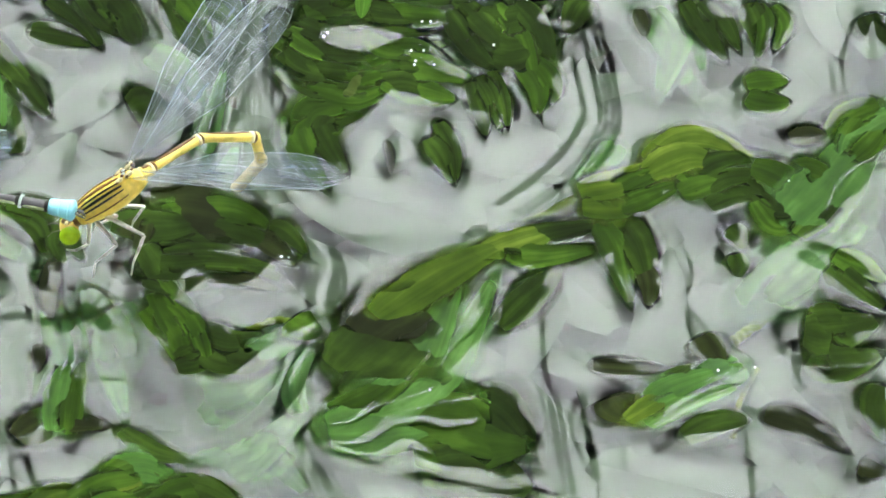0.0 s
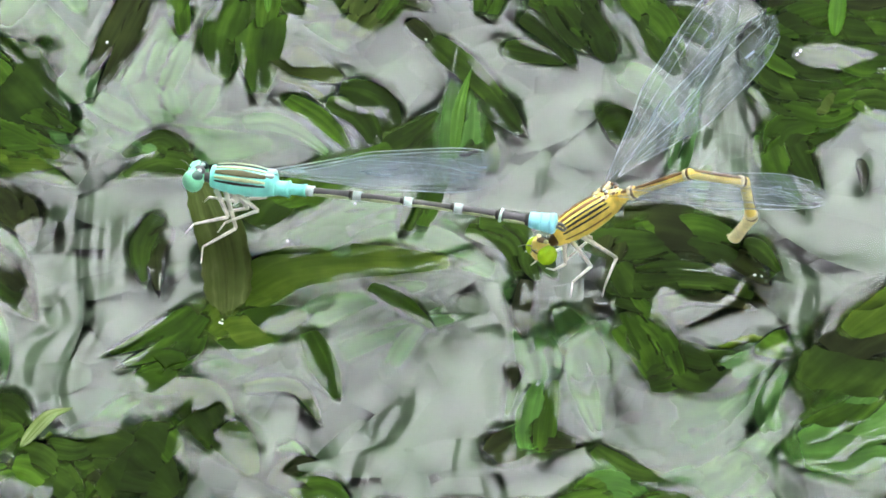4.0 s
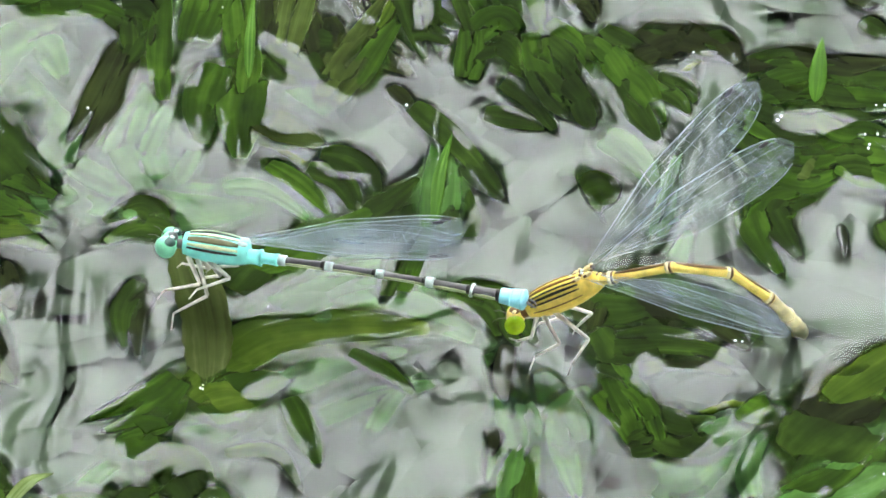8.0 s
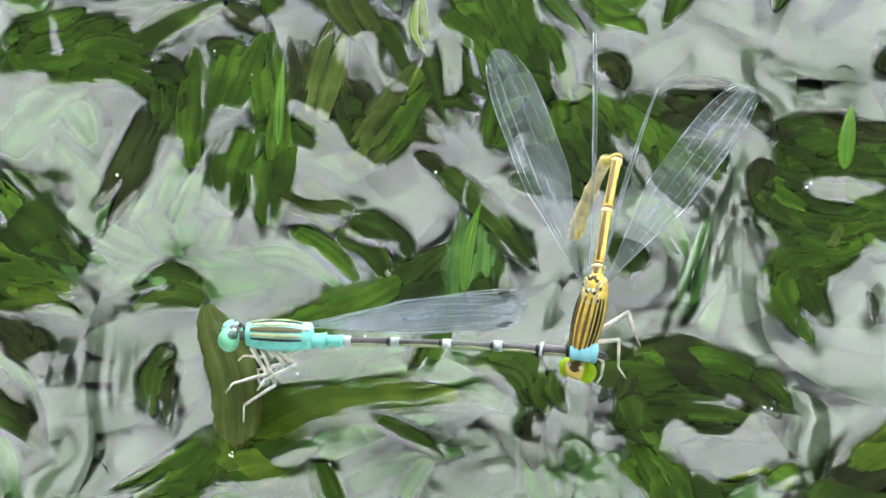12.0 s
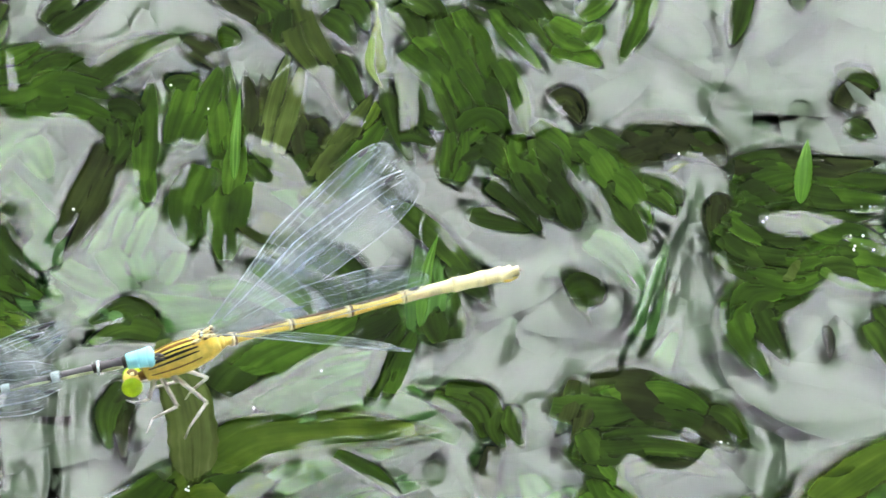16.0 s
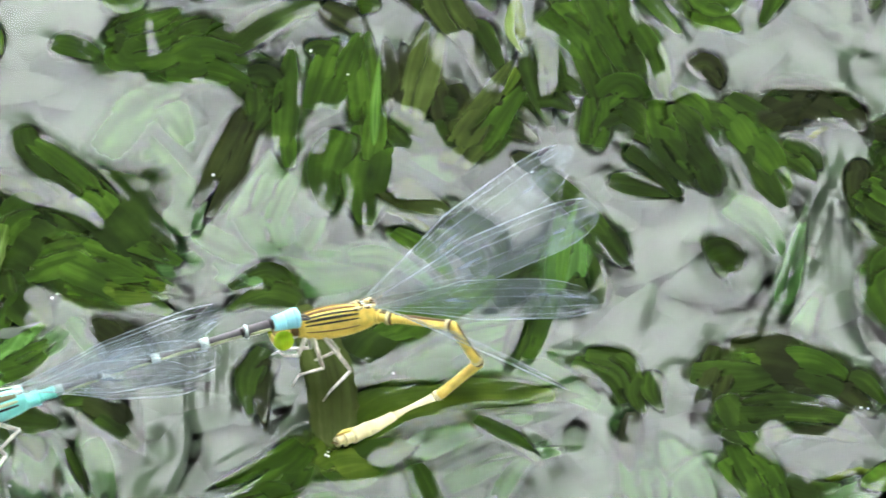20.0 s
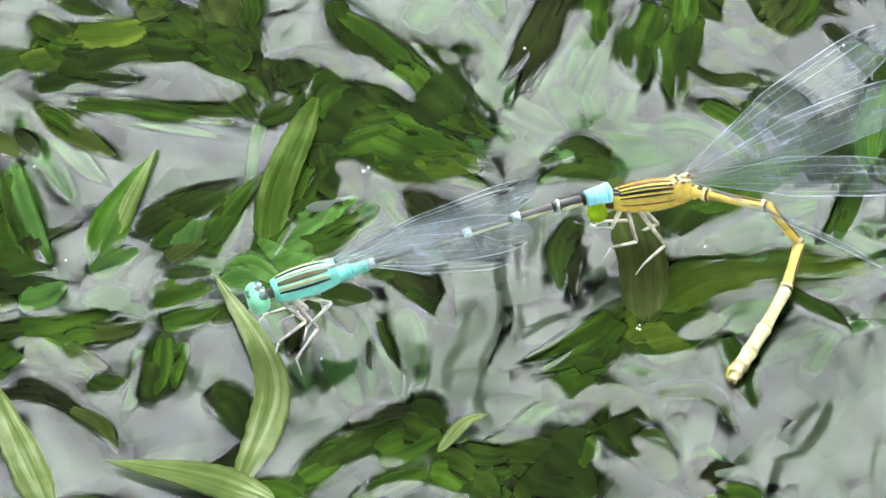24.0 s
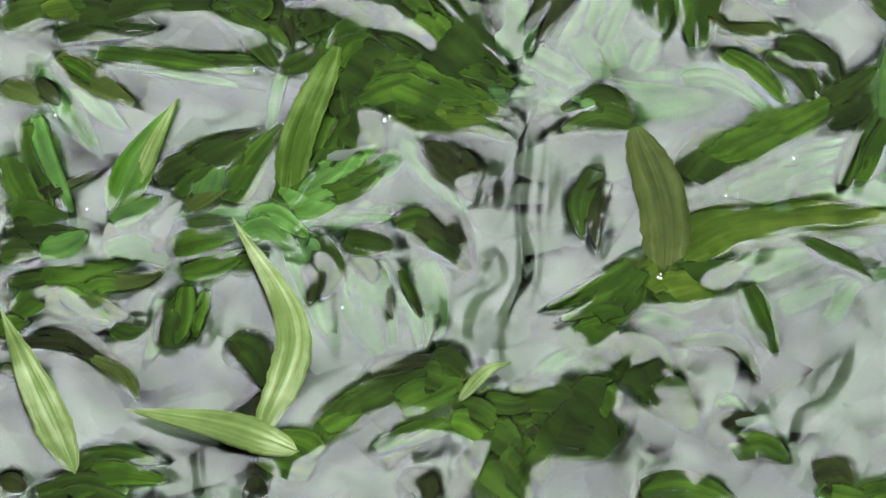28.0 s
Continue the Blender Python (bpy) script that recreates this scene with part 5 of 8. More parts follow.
leaf("m", (-45.2, -5.1), (-42.5, 0.7), (-40.2, 7.1), 1.5, "g")
leaf("m", (-45.7, -4.7), (-42.6, -1.6), (-38.1, 1.6), 2.0, "w")
leaf("m", (-45.5, -5.9), (-41.8, -3.1), (-37.1, -0.0), 1.8, "g")
leaf("m", (-44.3, -4.6), (-40.8, -3.5), (-38.2, -1.7), 2.3, "g")
leaf("m", (-47.3, 8.9), (-45.0, 10.1), (-43.8, 12.5), 1.9, "d")
leaf("m", (-42.7, 8.3), (-42.1, 4.7), (-41.1, 3.6), 1.4, "d")
leaf("b", (-42.1, 7.8), (-38.0, 10.4), (-32.9, 12.2), 1.9, "d")
leaf("b", (-41.2, 7.0), (-37.5, 8.7), (-33.7, 9.7), 1.9, "d")
leaf("b", (-41.0, 6.6), (-36.9, 9.0), (-31.7, 9.0), 1.9, "g")
leaf("b", (-41.6, 5.2), (-36.6, 7.4), (-30.8, 7.5), 2.1, "g")
leaf("b", (-38.5, 5.0), (-33.5, 6.2), (-28.8, 5.9), 2.3, "g")
leaf("b", (-38.0, 4.4), (-33.9, 4.6), (-28.3, 4.9), 1.3, "y")
leaf("b", (-37.4, 14.7), (-35.2, 13.2), (-30.3, 7.9), 1.8, "g")
leaf("b", (-39.1, 14.7), (-35.9, 11.9), (-30.2, 6.3), 1.5, "d")
leaf("b", (-40.6, 12.5), (-37.8, 10.7), (-33.7, 9.5), 2.2, "d")
leaf("b", (-37.1, 17.3), (-34.7, 14.3), (-31.9, 11.3), 1.9, "d")
leaf("m", (-48.8, -7.2), (-46.8, -6.2), (-43.4, -8.8), 1.8, "w")
leaf("m", (-49.6, -8.1), (-47.0, -7.7), (-44.3, -10.3), 1.9, "w")
leaf("m", (-54.9, -7.5), (-52.3, -6.9), (-49.2, -6.7), 1.2, "d")
leaf("m", (-55.2, -9.8), (-52.6, -8.7), (-49.1, -8.1), 2.3, "g")
leaf("m", (-54.2, -12.1), (-51.1, -11.3), (-48.1, -9.3), 2.0, "g")
leaf("m", (-50.2, -11.5), (-48.5, -11.0), (-46.8, -9.8), 1.7, "d")
leaf("m", (-53.3, -12.7), (-53.3, -16.7), (-53.8, -19.8), 1.4, "g")
leaf("m", (-51.5, -13.3), (-52.2, -16.7), (-52.3, -18.9), 0.9, "g")
leaf("m", (-60.9, -12.1), (-57.7, -13.0), (-54.7, -11.6), 1.3, "o")
leaf("m", (-61.2, -14.4), (-59.9, -13.3), (-56.4, -13.3), 1.4, "g")
leaf("m", (-66.8, -16.7), (-64.8, -14.4), (-62.2, -13.3), 2.3, "g")
leaf("m", (-63.5, -13.3), (-61.1, -15.5), (-58.3, -17.5), 1.6, "g")
leaf("m", (-59.2, -17.2), (-57.4, -18.1), (-55.9, -17.5), 1.5, "g")
leaf("m", (-68.0, -18.4), (-66.8, -17.3), (-65.0, -16.7), 1.7, "g")
leaf("m", (-67.9, -19.5), (-62.6, -19.2), (-58.9, -21.7), 1.1, "k")
leaf("m", (-60.8, -20.3), (-57.8, -22.0), (-56.2, -25.1), 1.1, "o")
leaf("m", (-50.1, -18.9), (-47.6, -20.3), (-46.3, -24.0), 2.5, "d")
leaf("m", (-44.1, -9.8), (-43.1, -12.7), (-43.6, -15.5), 1.2, "k")
leaf("m", (-41.5, -8.4), (-39.2, -9.0), (-37.0, -9.2), 2.5, "d")
leaf("m", (-40.5, -9.8), (-39.1, -11.5), (-38.6, -13.3), 1.5, "d")
leaf("m", (-37.5, -7.2), (-35.3, -6.4), (-33.1, -7.5), 1.7, "d")
leaf("m", (-36.2, -7.5), (-33.4, -9.2), (-30.4, -12.4), 1.9, "d")
leaf("m", (-36.9, -11.0), (-35.5, -14.4), (-34.7, -16.7), 0.7, "d")
leaf("m", (-37.3, -13.3), (-37.2, -15.5), (-36.9, -16.7), 0.5, "k")
leaf("m", (-60.2, -7.5), (-59.7, -7.6), (-59.1, -7.5), 1.4, "k")
leaf("m", (-56.2, -9.0), (-55.7, -9.1), (-55.2, -9.0), 1.0, "k")
leaf("m", (-57.2, -7.3), (-56.9, -7.4), (-56.5, -7.4), 0.8, "k")
leaf("c", (-35.4, 1.5), (-33.3, -0.6), (-31.5, -4.3), 2.0, "k")
leaf("m", (-67.8, -21.2), (-65.1, -22.6), (-62.9, -25.7), 1.0, "k")
leaf("m", (-61.5, -33.3), (-59.0, -30.2), (-53.4, -30.9), 1.9, "d")
leaf("m", (-61.6, -34.7), (-58.6, -32.0), (-52.8, -32.7), 2.3, "g")
leaf("m", (-64.5, -34.2), (-60.0, -32.9), (-55.8, -33.9), 2.1, "d")
leaf("m", (-64.0, -35.3), (-59.9, -34.2), (-54.9, -35.3), 1.9, "d")
leaf("m", (-67.0, -32.8), (-65.6, -33.1), (-64.3, -33.5), 2.3, "k")
leaf("m", (-49.8, -27.6), (-47.3, -25.9), (-45.9, -23.3), 2.2, "k")
leaf("m", (-47.8, -33.2), (-46.9, -33.4), (-45.8, -34.2), 2.3, "k")
leaf("m", (-35.7, -31.4), (-33.9, -33.2), (-34.0, -34.9), 2.2, "k")
leaf("m", (-42.2, -31.8), (-44.2, -31.1), (-47.5, -30.3), 2.6, "g")
leaf("m", (-41.7, -30.4), (-43.9, -28.9), (-46.8, -28.2), 2.4, "g")
leaf("n", (-43.2, -29.5), (-39.0, -24.5), (-34.7, -21.7), 2.2, "d")
leaf("n", (-40.7, -26.7), (-37.3, -23.9), (-32.1, -21.1), 2.5, "d")
leaf("n", (-39.1, -22.3), (-35.7, -20.9), (-32.1, -20.9), 1.4, "k")
leaf("n", (-36.8, -25.6), (-33.8, -23.9), (-30.8, -22.5), 2.9, "g")
leaf("n", (-42.4, -27.8), (-39.8, -25.6), (-38.2, -23.4), 2.2, "g")
leaf("n", (-38.4, -30.0), (-35.0, -27.8), (-32.0, -26.2), 1.5, "g")
leaf("n", (-36.2, -29.5), (-33.2, -27.8), (-30.6, -26.7), 0.9, "g")
leaf("n", (-32.5, -24.6), (-29.4, -26.0), (-26.7, -29.6), 1.8, "d")
leaf("n", (-32.4, -26.5), (-30.1, -27.3), (-27.2, -31.2), 2.3, "g")
leaf("n", (-29.4, -25.0), (-27.5, -29.9), (-28.2, -35.5), 2.2, "d")
leaf("n", (-30.4, -26.5), (-29.1, -30.1), (-29.7, -36.0), 2.0, "d")
leaf("n", (-28.5, -24.5), (-24.2, -24.5), (-18.9, -26.7), 2.7, "d")
leaf("n", (-26.7, -26.1), (-23.2, -27.8), (-18.8, -28.9), 2.7, "d")
leaf("n", (-26.3, -26.7), (-25.6, -28.9), (-25.7, -31.1), 1.4, "k")
leaf("n", (-4.1, -33.2), (-1.5, -34.0), (1.5, -34.3), 1.8, "g")
leaf("d", (-13.6, -1.1), (-6.9, 2.7), (1.8, 8.8), 2.6, "g")
leaf("d", (-14.7, -0.9), (-11.8, 1.8), (-8.3, 2.2), 2.2, "d")
leaf("d", (-2.1, -4.2), (-0.5, 1.5), (1.3, 6.6), 1.5, "d")
leaf("d", (-0.7, -3.5), (0.6, 0.9), (2.5, 6.0), 1.4, "g")
leaf("d", (-5.1, 3.5), (-2.0, 6.5), (1.5, 10.0), 1.6, "d")
leaf("m", (-58.0, 21.8), (-55.7, 22.4), (-54.9, 23.6), 2.2, "g")
leaf("m", (-60.7, 27.0), (-56.7, 22.4), (-51.5, 20.8), 1.5, "d")
leaf("m", (-55.2, 21.5), (-52.3, 19.0), (-47.7, 17.5), 2.6, "d")
leaf("m", (-52.4, 20.8), (-50.0, 18.4), (-47.3, 14.4), 2.4, "d")
leaf("m", (-51.2, 23.3), (-50.1, 20.8), (-48.2, 19.6), 2.2, "o")
leaf("m", (-50.6, 28.4), (-49.4, 26.4), (-49.6, 24.3), 2.5, "d")
leaf("m", (-65.9, 16.0), (-61.3, 14.8), (-56.6, 13.2), 2.4, "d")
leaf("m", (-66.3, 20.9), (-63.8, 18.4), (-61.0, 17.2), 2.2, "d")
leaf("m", (-47.8, 16.0), (-46.8, 13.5), (-46.2, 10.5), 1.1, "k")
leaf("b", (-41.7, 22.4), (-40.4, 19.0), (-36.6, 16.5), 2.2, "d")
leaf("b", (-40.4, 18.4), (-36.6, 15.9), (-33.7, 11.1), 2.3, "d")
leaf("b", (-34.2, 12.3), (-31.9, 10.5), (-29.1, 8.7), 1.5, "d")
film([(-56.0, 14.0), (-53.0, 14.0), (-50.2, 12.8)], 1.23)
film([(-55.7, 13.3), (-52.5, 13.3), (-49.2, 11.8)], 1.08)
film([(-63.4, 12.1), (-60.7, 12.3), (-57.7, 12.0)], 0.32)
film([(-61.4, 8.8), (-55.9, 8.2), (-49.0, 7.0)], 0.64)
film([(-60.7, -9.1), (-58.5, -8.5), (-55.3, -9.1)], 1.38)
film([(-67.2, -11.4), (-64.6, -11.1), (-61.9, -11.4)], 0.49)
leaf("m", (-65.7, 12.3), (-63.0, 13.0), (-60.6, 12.0), 1.7, "d")
leaf("m", (-63.3, 18.4), (-59.2, 18.1), (-55.2, 20.2), 2.6, "y")
leaf("m", (-65.6, 23.9), (-62.6, 21.5), (-58.8, 19.6), 1.8, "d")
leaf("m", (-61.3, 15.4), (-56.8, 16.6), (-52.2, 16.0), 2.0, "d")
leaf("m", (-61.2, 28.3), (-59.2, 25.2), (-57.1, 22.1), 1.5, "d")
leaf("m", (-50.1, 19.6), (-48.2, 18.4), (-46.6, 15.3), 1.7, "d")
leaf("m", (-66.1, 17.8), (-63.2, 16.6), (-60.1, 17.8), 2.0, "g")
leaf("m", (-57.9, 19.0), (-54.2, 19.6), (-50.9, 18.4), 2.0, "d")
bubble(3.1, -10.9, 0.99)
bubble(-12.9, -21.7, 0.63)
bubble(-8.1, -10.6, 0.45)
bubble(33.1, 27.2, 0.99)
bubble(-7.9, -10.3, 0.58)
bubble(34.4, 1.1, 0.40)
drop(-61.6, -5.7, 0.07)
drop(-38.0, 3.9, 0.09)
drop(-5.8, -0.5, 0.11)
drop(-11.1, -4.3, 0.07)
drop(-16.3, -12.6, 0.10)
drop(-49.1, 8.7, 0.07)
drop(-40.9, -15.7, 0.09)
drop(-38.4, 3.5, 0.11)
drop(-64.8, 4.0, 0.07)
drop(-14.2, -6.9, 0.10)
drop(25.7, -7.8, 0.07)
drop(36.7, 13.7, 0.09)
drop(36.9, 12.2, 0.11)
drop(38.5, 12.2, 0.07)
drop(29.7, 15.2, 0.10)
drop(23.1, 22.5, 0.07)
drop(-18.3, 30.0, 0.09)
drop(37.7, 13.7, 0.11)
drop(-16.1, -12.3, 0.07)
drop(25.6, -7.8, 0.07)
drop(-16.1, -12.7, 0.09)
drop(-25.9, 16.5, 0.11)
drop(-15.2, 27.4, 0.07)
drop(-0.2, 16.8, 0.10)
drop(37.7, 16.8, 0.07)
drop(38.4, 16.8, 0.09)
drop(37.0, 12.6, 0.11)
drop(26.2, -7.9, 0.07)
drop(30.0, 15.6, 0.09)
drop(43.4, 14.3, 0.11)
drop(62.3, -19.0, 0.07)
drop(59.4, -19.3, 0.10)
drop(66.3, -0.0, 0.07)
drop(36.8, -21.2, 0.09)
drop(37.0, 12.6, 0.11)
leaf("c", (-14.4, -7.1), (-5.5, -2.5), (3.4, 0.5), 5.1, "p")
leaf("c", (-4.6, -3.6), (1.6, -4.8), (6.9, -8.2), 5.1, "p")
leaf("c", (6.1, -7.1), (7.4, -11.7), (6.4, -15.1), 2.8, "p")
leaf("h", (7.8, -16.2), (6.9, -19.6), (6.0, -22.4), 2.9, "p")
leaf("h", (20.9, -19.6), (25.4, -16.2), (29.9, -12.8), 3.8, "p")
leaf("c", (-23.0, -19.4), (-18.2, -16.6), (-12.1, -16.0), 3.5, "p")
leaf("m", (-39.7, -9.2), (-37.7, -16.0), (-37.0, -20.5), 4.2, "p")
leaf("m", (-35.3, -8.6), (-33.7, -14.9), (-33.1, -19.4), 3.2, "p")
leaf("m", (-40.0, -2.8), (-37.4, 0.1), (-35.7, 3.6), 3.0, "p")
leaf("d", (-15.3, -6.9), (-6.9, -2.8), (1.5, -0.5), 4.6, "p")
leaf("m", (-65.2, 10.8), (-61.2, 4.9), (-58.3, 2.5), 2.9, "p")
film([(-24.8, -33.4), (-23.1, -31.5), (-21.3, -33.1)], 1.48)
film([(-18.8, -29.8), (-18.3, -32.0), (-17.9, -34.2)], 0.99)
crease([(-15.3, -18.9), (-10.9, -19.2), (-8.2, -22.6), (-6.7, -27.0)], 0.28)
crease([(-18.4, -27.6), (-16.6, -29.8), (-14.5, -30.9)], 0.26)
crease([(-2.4, -19.8), (-4.1, -23.2), (-4.5, -27.6)], 0.30)
crease([(4.9, -17.4), (6.7, -16.7), (8.4, -16.3)], 0.26)
leaf("n", (-15.3, -19.1), (-10.5, -18.9), (-8.0, -23.0), 1.2, "d")
film([(-21.6, -19.9), (-17.7, -18.7), (-12.9, -18.7)], 0.74)
leaf("a", (-22.6, 11.1), (-21.6, 15.9), (-20.5, 20.2), 2.0, "p")
leaf("a", (-30.5, 25.1), (-29.1, 22.6), (-27.6, 19.6), 4.1, "p")
film([(-21.5, 11.8), (-21.2, 14.8), (-20.8, 18.4)], 0.30)
film([(-7.5, 16.6), (-5.2, 16.0), (-2.9, 16.6)], 0.99)
film([(-28.7, 24.6), (-27.2, 22.7), (-25.0, 24.6)], 1.48)
film([(-19.4, 20.9), (-17.6, 21.5), (-15.8, 22.7)], 0.74)
# three narrow pale blades that paint the highlights on stem and nodes
leaf("n", (-31.5, -24.8), (-29.5, -22.7), (-27.5, -21.6), 1.2, "b")
leaf("e", (-1.8, 35.8), (-2.0, 31.4), (-1.0, 29.2), 0.8, "b")
leaf("e", (-1.0, 29.2), (-1.9, 26.5), (-3.3, 24.3), 0.7, "y")
leaf("c", (-23.0, -19.7), (-21.3, -18.3), (-18.6, -17.1), 1.5, "p")
film([(-0.2, 34.5), (0.4, 30.1), (1.1, 26.4)], 1.38)
film([(-6.3, 32.0), (-5.3, 29.1), (-3.5, 26.4)], 0.84)
film([(-10.8, 23.3), (-9.9, 20.2), (-8.0, 17.8)], 0.99)
film([(-0.2, 21.7), (2.0, 19.6), (4.3, 17.2)], 0.99)
film([(10.4, 30.7), (12.2, 27.6), (10.8, 25.7)], 1.48)
crease([(10.1, 32.9), (13.4, 33.5), (17.1, 32.6)], 0.24)
crease([(18.4, 31.6), (20.7, 29.7), (20.2, 26.6)], 0.26)
crease([(28.5, 27.9), (32.7, 27.0), (36.4, 27.3)], 0.22)
crease([(28.9, 25.4), (33.0, 23.9), (37.1, 23.6)], 0.22)
crease([(23.1, 32.9), (24.5, 31.0), (27.2, 30.4)], 0.26)
leaf("i", (29.1, -20.4), (33.9, -15.9), (40.8, -9.1), 6.3, "d")
leaf("i", (30.3, -16.7), (36.3, -11.4), (42.7, -6.8), 4.7, "k")
leaf("i", (31.7, -14.8), (38.1, -9.6), (45.0, -5.3), 3.0, "y")
leaf("i", (29.7, -22.6), (33.8, -18.2), (38.9, -12.5), 3.4, "d")
leaf("j", (27.9, -24.6), (36.8, -21.0), (43.3, -7.5), 3.2, "w")
leaf("j", (27.3, -25.5), (35.4, -24.0), (44.5, -21.8), 5.0, "w")
leaf("j", (29.6, -26.5), (38.0, -24.3), (45.3, -28.8), 6.1, "g")
leaf("j", (34.7, -28.7), (40.4, -28.8), (45.0, -31.6), 4.4, "d")
leaf("j", (33.9, -27.1), (40.5, -26.6), (44.9, -26.6), 4.4, "g")
leaf("j", (39.4, -21.0), (42.4, -23.2), (44.8, -27.1), 4.1, "d")
film([(29.0, -24.0), (33.2, -22.6), (37.2, -21.0)], 0.35)
film([(29.1, -26.5), (34.0, -25.1), (40.0, -23.5)], 0.64)
film([(27.7, -29.8), (33.9, -28.5), (42.5, -30.5)], 1.09)
film([(27.8, -27.1), (31.3, -27.1), (36.5, -27.1)], 0.59)
leaf("l", (19.9, -30.9), (23.9, -26.5), (28.7, -20.4), 4.4, "p")
leaf("l", (17.8, -25.7), (22.7, -20.9), (28.4, -15.3), 5.0, "p")
leaf("l", (23.9, -27.1), (25.2, -28.7), (27.7, -31.6), 3.3, "p")
leaf("l", (59.7, -14.8), (66.4, -7.4), (74.2, 1.4), 5.3, "p")
leaf("l", (62.4, -13.7), (67.7, -8.5), (73.8, -3.9), 3.8, "p")
leaf("j", (64.7, -6.2), (69.6, -0.4), (75.4, 9.1), 4.9, "w")
film([(67.0, -5.6), (71.1, 0.2), (74.5, 4.4)], 0.30)
film([(66.0, -7.4), (70.3, -3.3), (74.1, -0.4)], 0.39)
leaf("l", (55.5, 20.0), (57.5, 15.1), (59.8, 8.5), 4.5, "p")
leaf("l", (58.2, 20.0), (59.8, 15.8), (60.4, 10.3), 2.4, "p")
leaf("k", (51.3, -24.6), (55.3, -21.6), (61.7, -18.2), 1.5, "y")
film([(52.9, -24.9), (55.6, -23.5), (58.8, -21.0)], 0.49)
leaf("c", (-16.8, -11.5), (-9.6, -6.6), (4.2, -6.3), 4.1, "y")
leaf("l", (-19.7, 7.1), (-22.9, 11.9), (-25.2, 19.5), 4.3, "p")
leaf("l", (-19.4, 7.7), (-20.7, 12.5), (-21.5, 20.1), 3.2, "p")
leaf("l", (-19.2, 7.7), (-17.5, 11.3), (-16.6, 15.5), 2.4, "p")
leaf("l", (-28.2, 6.5), (-20.1, 7.4), (-8.8, 8.3), 5.4, "p")
leaf("l", (-20.5, 5.4), (-23.7, 6.5), (-26.8, 4.2), 3.0, "p")
leaf("l", (-21.5, 7.1), (-26.1, 10.1), (-30.3, 15.5), 3.9, "p")
leaf("l", (-36.3, 17.3), (-32.8, 22.8), (-30.8, 30.3), 5.0, "p")
leaf("l", (-13.1, -6.3), (-5.6, -1.7), (3.4, 2.4), 5.6, "p")
leaf("l", (-11.3, -9.8), (-4.2, -6.3), (5.6, -1.7), 3.2, "p")
leaf("l", (19.5, 1.8), (20.5, 6.5), (22.1, 14.9), 2.6, "p")
leaf("l", (18.0, -6.3), (20.8, -0.5), (23.2, 6.5), 3.1, "p")
leaf("n", (-20.3, -21.6), (-17.7, -21.0), (-15.4, -26.3), 4.9, "d")
leaf("n", (-16.6, -22.7), (-14.8, -24.6), (-13.1, -28.2), 3.0, "d")
leaf("n", (-23.5, -23.2), (-21.1, -25.7), (-19.0, -30.1), 5.1, "d")
leaf("n", (-22.0, -23.5), (-20.5, -24.1), (-18.6, -27.9), 2.7, "g")
leaf("n", (-11.9, -29.3), (-10.4, -27.1), (-8.2, -26.0), 2.6, "k")
leaf("n", (-10.8, -30.1), (-8.2, -29.0), (-5.6, -30.8), 2.5, "g")
leaf("l", (-11.5, -23.5), (-10.0, -26.3), (-7.8, -29.6), 2.7, "p")
crease([(-15.3, -21.7), (-13.5, -21.6), (-9.5, -24.1)], 0.20)
leaf("l", (-23.6, -21.3), (-18.0, -17.9), (-11.0, -15.1), 5.0, "p")
leaf("l", (-27.0, -24.6), (-23.2, -20.2), (-18.8, -18.5), 2.2, "p")
leaf("l", (-13.3, -5.1), (-6.2, -0.7), (2.5, 3.1), 4.7, "p")
leaf("c", (-13.4, -2.2), (-8.5, 1.6), (-1.8, 6.0), 3.5, "g")
leaf("c", (-14.7, -3.0), (-12.0, 0.4), (-7.1, 2.5), 3.8, "d")
film([(-11.1, -2.5), (-7.1, 0.4), (-2.2, 4.0)], 0.39)
leaf("l", (-26.6, 8.4), (-21.7, 9.0), (-12.1, 6.0), 4.4, "p")
leaf("l", (-25.3, 10.5), (-23.4, 15.9), (-21.9, 20.8), 3.8, "p")
leaf("l", (-21.7, 9.9), (-20.0, 15.3), (-18.3, 20.2), 2.4, "p")
leaf("l", (-16.2, 8.1), (-11.7, 8.1), (-6.3, 4.0), 2.9, "p")
leaf("l", (-41.1, -12.9), (-39.1, -17.4), (-37.2, -20.8), 3.8, "p")
leaf("l", (-36.7, -11.7), (-34.8, -16.3), (-34.6, -20.2), 3.3, "p")
leaf("l", (-47.7, -6.0), (-41.4, -6.5), (-35.6, -5.4), 2.4, "p")
leaf("l", (-54.9, -12.9), (-55.0, -17.4), (-56.5, -21.9), 2.7, "p")
leaf("l", (-60.8, -10.6), (-57.3, -9.4), (-53.6, -11.7), 3.8, "p")
leaf("l", (-63.2, 11.8), (-56.2, 9.0), (-47.4, 7.2), 1.9, "p")
leaf("l", (-67.7, 11.2), (-63.6, 4.6), (-60.6, -0.1), 3.2, "p")
leaf("j", (27.2, -25.1), (34.6, -21.0), (40.7, -6.2), 3.6, "w")
leaf("j", (27.9, -23.7), (33.3, -21.0), (38.4, -13.6), 2.3, "g")
film([(29.7, -24.0), (33.7, -21.5), (36.9, -17.0)], 0.25)
film([(38.2, -18.2), (40.2, -13.6), (41.2, -10.2)], 0.25)
film([(31.4, -25.4), (36.7, -22.7), (39.9, -21.0)], 0.30)
film([(-16.9, -27.1), (-14.3, -26.3), (-10.8, -29.6)], 1.48)
film([(-24.6, -31.8), (-22.8, -32.9), (-21.1, -34.0)], 1.48)
film([(-28.8, -23.0), (-27.0, -23.5), (-24.4, -23.0)], 1.18)
